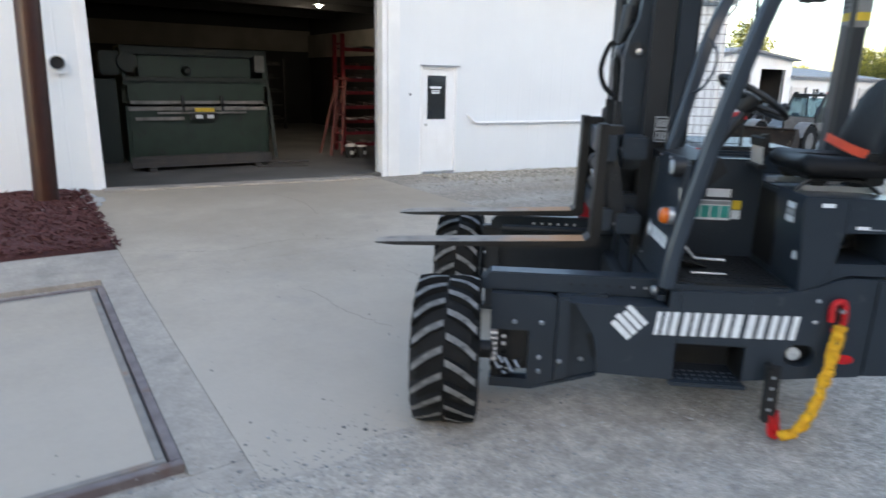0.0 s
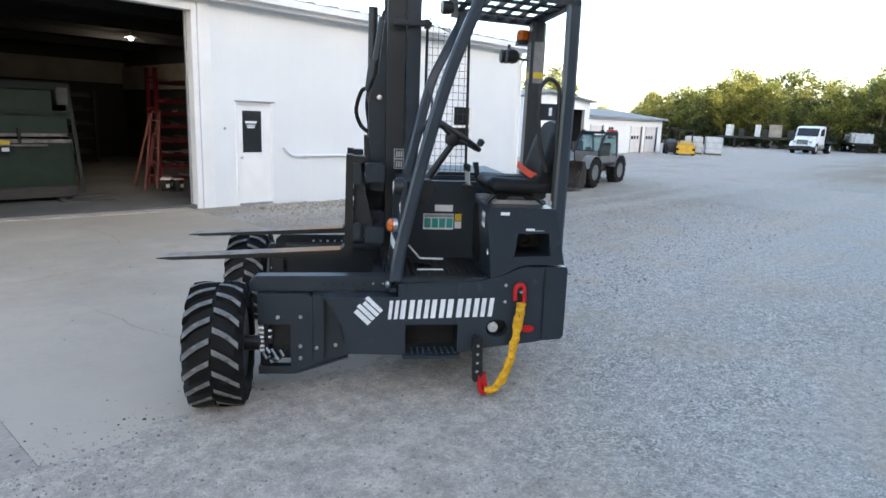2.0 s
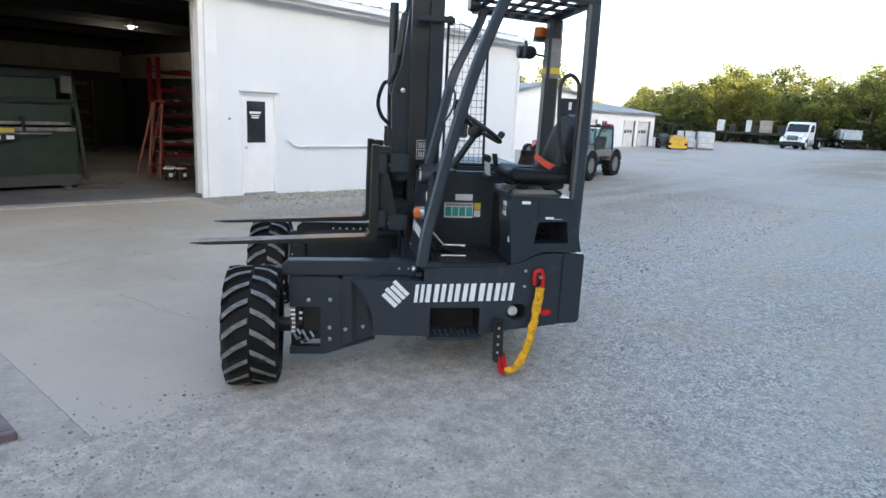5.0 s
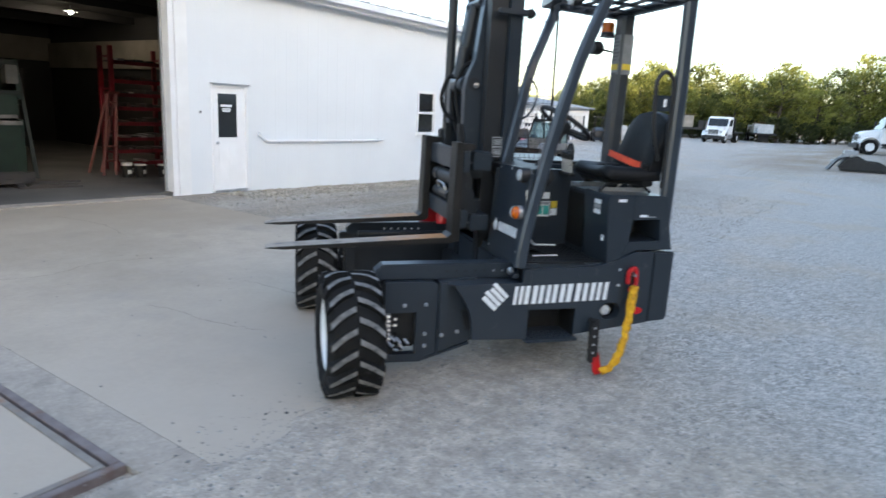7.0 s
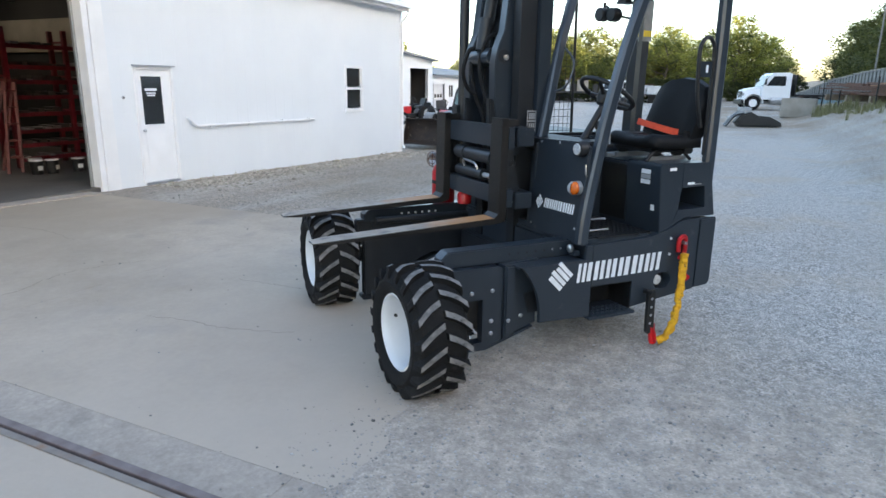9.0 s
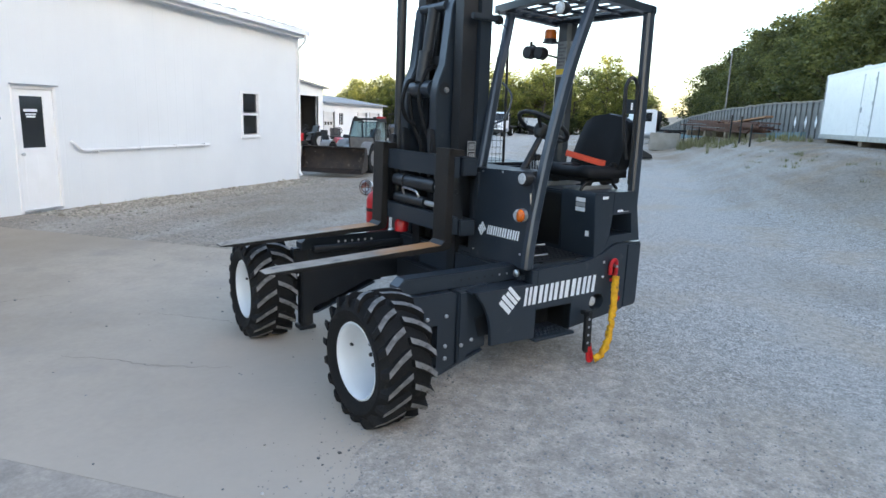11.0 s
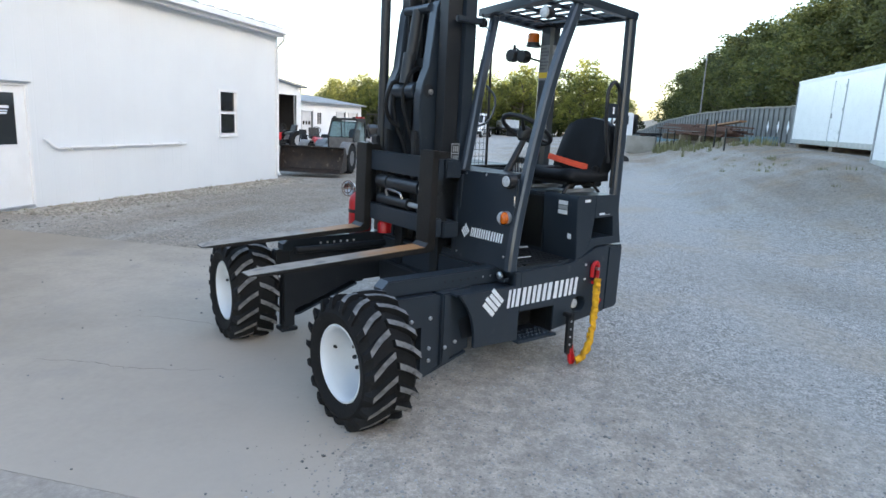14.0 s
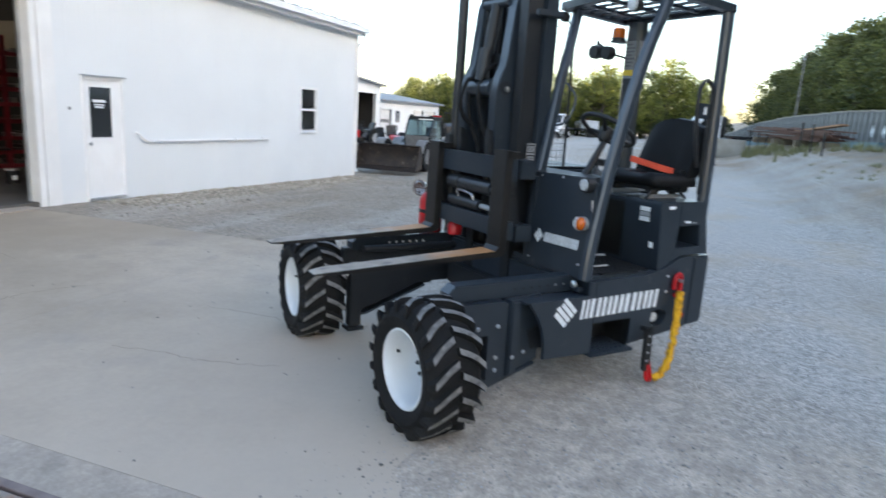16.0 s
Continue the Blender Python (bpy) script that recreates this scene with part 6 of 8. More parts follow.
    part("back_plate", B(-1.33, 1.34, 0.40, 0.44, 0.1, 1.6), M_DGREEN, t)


press_brake()


def steel_bundle():
    t = thing("steel_bar_bundle", pose(3.24, 12.95, FZ), "bundle of dark angle-steel bars on low blocks", "steel bars")
    for x in (-1.0, 0.95):
        part("bearer_block", B(x - 0.06, x + 0.06, -0.42, 0.32, 0.0, 0.07, b=0.006), M_BAR, t)
    for k in range(9):
        y, z = -0.25 + 0.13 * (k % 5), 0.07 + 0.085 * (k // 5)
        dx = 0.05 * ((k * 7) % 5 - 2)
        part("steel_bar", P([(y, z), (y + 0.11, z), (y + 0.11, z + 0.012), (y + 0.014, z + 0.015), (y + 0.012, z + 0.082), (y, z + 0.082)], "x", -1.22 + dx, 1.25 + dx), M_BAR, t)

    for x0, y0, l in ((0.9, -0.50, 0.95), (1.15, -0.30, 0.70), (1.3, 0.20, 0.85)):
        part("loose_bar", P([(x0, y0), (x0 + l, y0 - 0.22), (x0 + l, y0 - 0.16), (x0, y0 + 0.06)], "z", 0.0, 0.03), M_BAR, t, "flat bar lying on the floor")


steel_bundle()


def step_ladder():
    t = thing("step_ladder", pose(6.38, 13.72, FZ) @ Matrix.Scale(1.03, 4), "orange-red fibreglass step ladder standing open", "ladder")
    for y, dy in ((-0.05, 0.10), (0.55, -0.12)):
        for x0, x1 in ((-0.14, 0.20), (0.12, 0.38)):
            bm = bmesh.new()
            tube(bm, [(x0, y, 0.0), (x1, y + dy + (0.2 if y < 0.2 else -0.15), 1.66)], 0.034, 4)
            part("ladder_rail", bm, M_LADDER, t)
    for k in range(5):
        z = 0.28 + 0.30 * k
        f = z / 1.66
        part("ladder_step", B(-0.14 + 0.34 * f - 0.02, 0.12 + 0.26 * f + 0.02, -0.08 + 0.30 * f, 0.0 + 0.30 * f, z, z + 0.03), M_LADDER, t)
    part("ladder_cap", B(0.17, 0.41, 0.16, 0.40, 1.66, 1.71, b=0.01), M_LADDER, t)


step_ladder()


def paint_bucket(x, y, m=None):
    t = thing("plastic_bucket", pose(x, y, FZ), "black plastic bucket with a white lid", "bucket", "buckets by the rack")
    part("pail", La([(0, 0.098), (0.235, 0.113), (0.25, 0.117)], (0, 0, 0), "z", 20), M_BLACK, t)
    part("lid", La([(0.25, 0.121), (0.27, 0.121), (0.274, 0.113)], (0, 0, 0), "z", 20), M_LID, t, "white lid")
    part("paper_label", B(-0.05, 0.04, -0.117, -0.108, 0.08, 0.16), M_LID, t)
    return t


bucket = paint_bucket(6.50, 13.22)
for x, y, r in ((6.74, 13.12, 20), (7.16, 12.95, -15), (6.66, 13.50, 40)):
    copy_thing(bucket, pose(x, y, FZ, 0, 0, r))


def steel_rack(x, y):
    t = thing("steel_rack", pose(x, y, FZ), "tall red storage rack loaded with cut steel stock", "rack")
    rnd = random.Random(4)
    for px in (0.0, 1.28, 2.56):
        for py in (0.0, 0.45):
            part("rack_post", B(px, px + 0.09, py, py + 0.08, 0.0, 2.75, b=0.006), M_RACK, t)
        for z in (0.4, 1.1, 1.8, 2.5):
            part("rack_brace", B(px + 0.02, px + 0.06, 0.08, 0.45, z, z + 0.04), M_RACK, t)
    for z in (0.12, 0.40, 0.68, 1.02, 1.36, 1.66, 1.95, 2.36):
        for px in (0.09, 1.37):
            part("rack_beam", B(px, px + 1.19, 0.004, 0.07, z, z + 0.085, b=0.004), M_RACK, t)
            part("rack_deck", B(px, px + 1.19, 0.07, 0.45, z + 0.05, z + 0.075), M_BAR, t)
            u = px + 0.05
            while u < px + 1.0:
                w = rnd.uniform(0.07, 0.22)
                if rnd.random() < 0.75:
                    part("steel_stock", B(u, u + w, 0.03 + rnd.uniform(-0.12, 0.06), 0.42, z + 0.078, z + 0.078 + rnd.uniform(0.03, 0.10)), M_LIGHTBAR if rnd.random() < 0.3 else M_BAR, t)
                u += w + 0.03


steel_rack(6.84, 14.32)


def back_shelf(x, y):
    t = thing("storage_shelf", pose(x, y, FZ), "dark shelf stacked with steel stock", "shelf", "back shelves")
    for xx in (0.0, 1.4, 2.8):
        part("shelf_post", B(xx, xx + 0.08, 0, 0.08, 0, 2.3), M_BAR, t)
    for k in range(5):
        part("shelf_board", B(0, 2.88, 0, 0.7, 0.30 + 0.45 * k, 0.34 + 0.45 * k), M_BAR, t)
        part("stock", B(0.1 + 0.1 * (k % 3), 2.7 - 0.2 * (k % 2), 0.05, 0.5, 0.344 + 0.45 * k, 0.42 + 0.45 * k + 0.05 * (k % 2)), M_BAR, t)
    return t


sh = back_shelf(5.2, 21.5)
copy_thing(sh, pose(1.6, 21.7, FZ))
copy_thing(sh, pose(-1.9, 21.7, FZ))


def ceiling_lamp(x, y, z):
    t = thing("ceiling_lamp", pose(x, y, z), "lit bulb in a shallow metal reflector under the ceiling", "lamp", "bay lamps")
    part("reflector", La([(0.0, 0.06), (-0.05, 0.17), (-0.055, 0.17), (-0.01, 0.05), (-0.01, 0.0001)], (0, 0, 0), "z", 24), M_GALV, t)
    part("stem", T([(0, 0, 0), (0, 0, 0.13)], 0.012, 8), M_GALV, t)
    part("bulb", La([(-0.02, 0.02), (-0.05, 0.05), (-0.08, 0.055), (-0.11, 0.035), (-0.12, 0.0001)], (0, 0, 0), "z", 16), glow("bulb_glow", (1.0, 0.93, 0.80), 60.0), t, "glowing bulb")
    return t


ceiling_lamp(7.85, 17.95, 3.83)
pl = bpy.data.lights.new("bay_light", "POINT")
pl.energy, pl.color, pl.shadow_soft_size = 2.0, (1.0, 0.9, 0.72), 0.06
new("bay_light", pl).location = (7.85, 17.95, 3.62)


def fluorescent():
    t = thing("tube_light", pose(0.95, 15.2, 2.60), "short yellowish strip light over a bench", "lamp")
    part("tube", T([(-0.02, 0, 0), (0.42, 0, 0)], 0.02, 10), glow("strip_glow", (1.0, 0.75, 0.30), 3.0), t)
    part("housing", B(-0.06, 0.46, -0.03, 0.05, 0.022, 0.06), M_GALV, t)
    part("hanger", T([(0.2, 0, 0.06), (0.2, 0, 1.32)], 0.006, 6), M_BLACK, t)


fluorescent()
for k in range(4):
    struct("roof_truss", B(-4.0, 10.0, 12.9 + 2.9 * k, 13.0 + 2.9 * k, 3.74, 3.94), M_DIMWALL, "roof girder, coloured near-black for shade")
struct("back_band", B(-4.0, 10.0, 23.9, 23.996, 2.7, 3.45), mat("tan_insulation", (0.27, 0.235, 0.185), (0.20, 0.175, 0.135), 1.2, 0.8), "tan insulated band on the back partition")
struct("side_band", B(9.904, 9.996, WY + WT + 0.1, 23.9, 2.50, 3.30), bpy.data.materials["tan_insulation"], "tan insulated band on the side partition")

# ---- planting bed with a post ----


def mulch_bed():
    bm = bmesh.new()
    xs = [-6 + 6.95 * i / 60 for i in range(61)]
    ys = [7.16 + 3.6 * j / 34 for j in range(35)]
    g = []
    for x in xs:
        row = []
        for y in ys:
            e = min(smooth((0.95 - x) / 0.25), smooth((y - 7.16) / 0.25))
            row.append(bm.verts.new((x, y, ground_z(x, y) - 0.02 + 0.075 * e + e * 0.03 * noise.noise((x * 5, y * 5, 0)) + e * 0.02 * noise.noise((x * 15, y * 15, 0)))))
        g.append(row)
    for i in range(60):
        for j in range(34):
            bm.faces.new((g[i][j], g[i + 1][j], g[i + 1][j + 1], g[i][j + 1]))
    struct("mulch_bed", bm, M_MULCH, "bed of red-brown bark mulch", smooth=60)
    rnd = random.Random(4)
    verts, faces = [], []
    for _ in range(3800):
        x, y = rnd.uniform(-0.8, 0.97), rnd.uniform(7.15, 10.6)
        z = ground_z(x, y) + 0.055 + rnd.uniform(-0.012, 0.02)
        a, l, w, tl = rnd.uniform(0, 6.3), rnd.uniform(0.015, 0.05), rnd.uniform(0.005, 0.014), rnd.uniform(-0.5, 0.5)
        dx, dy = math.cos(a), math.sin(a)
        b = len(verts)
        for s, q in ((-1, -1), (1, -1), (1, 1), (-1, 1)):
            verts.append((x + dx * l * s - dy * w * q, y + dy * l * s + dx * w * q, z + tl * l * s + 0.004))
        verts.append((x, y, z - 0.012))
        faces += [(b, b + 1, b + 2, b + 3), (b, b + 4, b + 1), (b + 1, b + 4, b + 2), (b + 2, b + 4, b + 3), (b + 3, b + 4, b)]
    me = bpy.data.meshes.new("bark_chips")
    me.from_pydata(verts, [], faces)
    me.materials.append(mat("bark_chip", (0.15, 0.042, 0.034), (0.06, 0.02, 0.018), 40, 0.95))
    tagged(new("bark_chips", me), "loose red-brown bark chips on the bed", "mulch", kind="stuff")


mulch_bed()


def brown_post():
    t = thing("steel_post", pose(0.44, 9.85, 0.03), "thick brown-painted round steel post in a stone-edged footing", "post")
    part("shaft", T([(0, 0, 0), (0.20, 0, 6.2)], 0.145, 28), M_BROWN, t)
    part("base_plate", La([(0, 0.24), (0.03, 0.24), (0.035, 0.22)], (0, 0, 0.03), "z", 28), M_BROWN, t)
    part("footing", La([(0, 0.48), (0.05, 0.47), (0.07, 0.43), (0.075, 0.0001)], (0, 0, -0.02), "z", 28), M_STONE, t, "round concrete footing")
    rnd = random.Random(2)
    for k in range(11):
        a = k * math.tau / 11
        bm = bmesh.new()
        bmesh.ops.create_icosphere(bm, subdivisions=2, radius=1)
        for v in bm.verts:
            v.co *= 1 + 0.25 * noise.noise(v.co * 1.7 + Vector((k * 3, 0, 0)))
        bm.transform(pose(0.62 * math.cos(a), 0.62 * math.sin(a), 0.03, 0, 0, math.degrees(a)) @ Matrix.Diagonal((0.10, 0.17, 0.08, 1)))
        part("edge_stone", bm, M_STONE, t)


brown_post()

# ---- beyond the yard ----
M_WHITEBODY = mat("white_vehicle_paint", (0.82, 0.83, 0.84), (0.78, 0.79, 0.80), 2, 0.3, 0, 0.0003, 20, spots=(0.5, 0.48, 0.45), sscale=3, sedge=(0.70, 0.85))
M_YELLOW = mat("machine_yellow", (0.62, 0.36, 0.02), (0.5, 0.28, 0.02), 4, 0.5)
M_RUST = mat("rusty_steel", (0.135, 0.060, 0.040), (0.085, 0.043, 0.031), 5, 0.8, 0.2, 0.002, 30)
M_BUCKET = mat("worn_bucket_steel", (0.028, 0.022, 0.020), (0.052, 0.036, 0.028), 3, 0.6, 0.3, 0.001, 30, spots=(0.20, 0.17, 0.14), sscale=5, sedge=(0.62, 0.75))
M_TELEGREY = mat("machine_grey", (0.20, 0.195, 0.19), (0.135, 0.13, 0.128), 3, 0.5, spots=(0.28, 0.26, 0.23), sscale=5, sedge=(0.6, 0.75))
M_CABGLASS = glass("tinted_cab_glass", (0.50, 0.62, 0.62))
M_BLOCK = mat("cast_block", (0.33, 0.30, 0.26), (0.25, 0.225, 0.19), 2, 0.9, 0, 0.004, 30)
M_PANELWALL = mat("weathered_panel", (0.20, 0.20, 0.195), (0.12, 0.12, 0.118), 1.3, 0.85, 0, 0.004, 20)
M_BATTEN = mat("weathered_batten", (0.12, 0.118, 0.112), (0.08, 0.078, 0.075), 2, 0.9, 0, 0.004, 20)
M_BLUE = mat("faded_blue", (0.12, 0.20, 0.235), (0.085, 0.15, 0.18), 2, 0.7)
M_WRAP = mat("pale_wrapped_stack", (0.55, 0.58, 0.60), (0.40, 0.43, 0.46), 2, 0.5)
M_BARK = mat("tree_bark", (0.12, 0.09, 0.065), (0.08, 0.06, 0.045), 6, 0.9, 0, 0.01, 20)


def GZ(x, y):
    return ground_z(x, y)


def wheel_part(t, x, y, z, r, w, name="wheel", hub=None):
    """A tyre with its hub, lying across the vehicle's y axis."""
    ty = part(name, La([(-w / 2, r * 0.55), (-w / 2, r * 0.92), (-w * 0.38, r), (w * 0.38, r), (w / 2, r * 0.92), (w / 2, r * 0.55)], (0, 0, 0), "y", 26, True), M_RUBBER, t)
    ty.matrix_basis = pose(x, y, z)
    part("rim", La([(-w * 0.46, r * 0.56), (-w * 0.40, r * 0.50), (-w * 0.20, r * 0.34), (-w * 0.20, r * 0.0005), (w * 0.2, r * 0.0005), (w * 0.2, r * 0.34), (w * 0.40, r * 0.5), (w * 0.46, r * 0.56)], (0, 0, 0), "y", 24), hub or M_WHITEBODY, ty)
    return ty


def telehandler():
    x, y = 19.75, 10.22
    t = thing("telehandler", pose(x, y, GZ(x, y), 0, 0, 184) @ Matrix.Scale(0.755, 4), "grey telescopic handler with a glazed cab and a wide rusty bucket", "telehandler")
    # its own axes: x ahead, y left, z up
    for xx, yy in ((1.35, 0.95), (1.35, -0.95), (-1.25, 0.95), (-1.25, -0.95)):
        wh = wheel_part(t, xx, yy, 0.62, 0.62, 0.42, "tractor_tyre", M_TELEGREY)
        first = None
        for k in range(16):
            for s in (1, -1):
                m = pose(0, 0, 0, 0, 360 * (k + (0 if s > 0 else 0.5)) / 16, 0)
                if first is None:
                    bm = bmesh.new()
                    box(bm, -0.045, 0.045, 0.0, 0.2, 0.60, 0.66)
                    first = part("tread_lug", bm, M_RUBBER, wh)
                    first.matrix_basis = m
                    fneg = bmesh.new()
                    box(fneg, -0.045, 0.045, -0.2, 0.0, 0.60, 0.66)
                    neg = part("tread_lug", fneg, M_RUBBER, wh)
                    neg.matrix_basis = pose(0, 0, 0, 0, 11.25, 0)
                else:
                    share("tread_lug", first if s > 0 else neg, wh, m)
    part("chassis", P([(-2.1, 0.55), (-2.2, 0.95), (-1.9, 1.15), (1.4, 1.0), (2.0, 0.85), (2.0, 0.6), (1.0, 0.5)], "y", -0.55, 0.55, 0.03), M_TELEGREY, t)
    part("engine_hood", P([(-2.1, 0.9), (-2.15, 1.35), (-1.9, 1.38), (-0.1, 1.30), (0.3, 1.05), (0.3, 0.9)], "y", -1.05, -0.50, 0.04), M_TELEGREY, t)
    for xx in (1.35, -1.25):
        for s in (1, -1):
            part("fender", P(arc_pts(xx, 0.62, 0.72, 15, 165, 8) + arc_pts(xx, 0.62, 0.68, 165, 15, 8), "y", 0.74 if s > 0 else -1.16, 1.16 if s > 0 else -0.74), M_TELEGREY, t)
    # cab
    cab = [(-0.85, 0.95), (-0.90, 1.5), (-0.78, 2.26), (0.55, 2.28), (1.05, 1.55), (0.95, 0.95)]
    inner = [(-0.76, 1.0), (-0.81, 1.5), (-0.69, 2.18), (0.49, 2.20), (0.95, 1.54), (0.86, 1.0)]
    for y0, y1 in ((1.06, 1.12), (-0.10, -0.04)):
        bm = bmesh.new()
        n = len(cab)
        for k in range(n):
            prism(bm, [cab[k], cab[(k + 1) % n], inner[(k + 1) % n], inner[k]], "y", y0, y1)
        part("cab_frame", bm, M_BLACK, t)
        part("cab_glass", P([(-0.79, 1.30), (-0.81, 1.5), (-0.69, 2.18), (0.49, 2.20), (0.95, 1.54), (0.92, 1.30)], "y", y0 + 0.02, y0 + 0.035), M_CABGLASS, t, "green-tinted cab glass")
        part("cab_door", P([(-0.76, 1.0), (-0.79, 1.30), (0.92, 1.30), (0.86, 1.0)], "y", y0 + 0.01, y0 + 0.05), M_TELEGREY, t)
    part("windscreen", P([(1.00, 1.50), (1.02, 1.53), (0.55, 2.21), (0.53, 2.19)], "y", -0.04, 1.06), M_CABGLASS, t, "green-tinted windscreen")
    part("rear_glass", P([(-0.87, 1.30), (-0.84, 1.30), (-0.74, 2.18), (-0.77, 2.18)], "y", -0.04, 1.06), M_CABGLASS, t)
    part("cab_roof", B(-0.84, 0.60, -0.12, 1.14, 2.26, 2.35, b=0.04), M_BLACK, t)
    part("cab_front", P([(0.94, 0.95), (1.03, 1.50), (0.99, 1.50), (0.90, 0.95)], "y", -0.04, 1.06), M_TELEGREY, t)
    for s in (0.0, 0.90):
        part("roof_light", B(0.52, 0.64, s, s + 0.14, 2.33, 2.42, b=0.01), M_BLACK, t)
    part("driver_seat", P([(-0.5, 1.05), (0.0, 1.05), (0.0, 1.25), (-0.35, 1.28), (-0.5, 1.85), (-0.6, 1.85)], "y", 0.42, 0.92, 0.03), M_BLACK, t)
    part("mirror_arm", T([(0.98, -0.02, 1.45), (1.55, -0.85, 1.52), (1.60, -1.02, 1.62)], 0.018, 8), M_BLACK, t)
    part("mirror", B(1.57, 1.63, -1.22, -0.88, 1.58, 1.78, b=0.02), M_BLACK, t)
    part("boom", P([(-1.8, 1.15), (-1.8, 1.36), (1.5, 0.98), (2.35, 0.66), (2.15, 0.50), (1.5, 0.76)], "y", -0.46, -0.16, 0.02), M_TELEGREY, t)
    # bucket
    prof = [(2.45, 0.16), (3.25, 0.06), (3.30, 0.075), (2.62, 0.20), (2.50, 0.45), (2.50, 0.75), (2.66, 1.06), (2.78, 1.12), (2.76, 1.15), (2.60, 1.13), (2.42, 0.78), (2.40, 0.42)]
    part("bucket_shell", P(prof, "y", -1.56, 1.22), M_BUCKET, t, "wide rusty steel bucket")
    for yy in (-1.59, 1.22):
        part("bucket_cheek", P([(2.42, 0.16), (3.25, 0.06), (3.18, 0.22), (2.86, 0.75), (2.78, 1.14), (2.60, 1.13), (2.42, 0.78)], "y", yy, yy + 0.03), M_BUCKET, t)
    part("roof_marker", B(-0.80, -0.40, 0.70, 1.10, 2.352, 2.43, b=0.03), M_RED, t, "red cover on the cab roof")
    part("headlamp", La([(0, 0.07), (0.05, 0.075), (0.06, 0.0001)], (1.02, 1.0, 1.2), "x", 18), M_CLEAR, t)


telehandler()


def medium_truck(x, y, yaw, bed=True):
    t = thing("flatbed_truck", pose(x, y, GZ(x, y), 0, 0, yaw), "white medium-duty flatbed truck with a dark grille", "truck", "white trucks")
    w = M_WHITEBODY
    part("hood", P([(1.1, 0.95), (1.1, 1.62), (1.9, 1.50), (2.25, 1.36), (2.32, 1.0), (2.30, 0.75), (2.0, 0.75)], "y", -0.80, 0.80, 0.06), w, t)
    part("cab", P([(-0.75, 0.75), (-0.75, 2.50), (-0.55, 2.62), (0.45, 2.58), (0.70, 2.42), (1.12, 1.60), (1.12, 0.75)], "y", -1.05, 1.05, 0.05), w, t)
    part("windscreen", P([(0.745, 2.40), (1.12, 1.66), (1.135, 1.67), (0.765, 2.41)], "y", -0.92, 0.92), M_DARKGLASS, t, "dark windscreen")
    for s in (1, -1):
        a, c = (1.052, 1.06) if s > 0 else (-1.06, -1.052)
        part("side_window", P([(-0.35, 1.70), (-0.35, 2.36), (0.45, 2.36), (0.90, 1.70)], "y", a, c), M_DARKGLASS, t)
        part("mirror", B(0.95, 1.05, 1.12 if s > 0 else -1.30, 1.30 if s > 0 else -1.12, 1.75, 2.2, b=0.02), M_BLACK, t)
        part("headlight", B(2.22, 2.325, 0.55 if s > 0 else -0.82, 0.82 if s > 0 else -0.55, 1.0, 1.2, b=0.02), M_CLEAR, t)
        part("fender", P(arc_pts(1.65, 0.52, 0.66, 0, 180, 10) + arc_pts(1.65, 0.52, 0.60, 180, 0, 10), "y", 0.78 if s > 0 else -1.12, 1.12 if s > 0 else -0.78), w, t)
        wheel_part(t, 1.65, 0.95 * s, 0.5, 0.5, 0.28)
        wheel_part(t, -2.4, 0.92 * s, 0.5, 0.5, 0.5)
        part("fuel_tank", T([(-0.6, 0.85 * s, 0.7), (0.5, 0.85 * s, 0.7)], 0.28, 16), M_GALV, t)
    part("grille", B(2.30, 2.335, -0.48, 0.48, 0.88, 1.30, b=0.01), M_BLACK, t, "dark grille with bright bars")
    for k in range(4):
        part("grille_bar", B(2.336, 2.345, -0.44, 0.44, 0.94 + 0.09 * k, 0.965 + 0.09 * k), M_CHROME, t)
    part("bumper", B(2.25, 2.45, -1.12, 1.12, 0.40, 0.70, b=0.03), M_BLACK, t)
    for y0 in (-0.43, 0.35):
        part("frame_rail", B(-4.2, 2.2, y0, y0 + 0.08, 0.62, 0.86), M_BLACK, t)
    part("headboard", B(-1.05, -0.98, -1.15, 1.15, 1.05, 2.5), M_BLACK, t)
    part("flat_bed", B(-4.6, -0.98, -1.2, 1.2, 0.98, 1.14, b=0.02), M_BLACK, t)
    return t


tr = medium_truck(64.8, 13.6, 177)
copy_thing(tr, pose(47.5, -0.15, GZ(47.5, -0.15), 0, 0, 105) @ Matrix.Scale(0.92, 4))
tr.scale = (0.93, 0.93, 0.92)


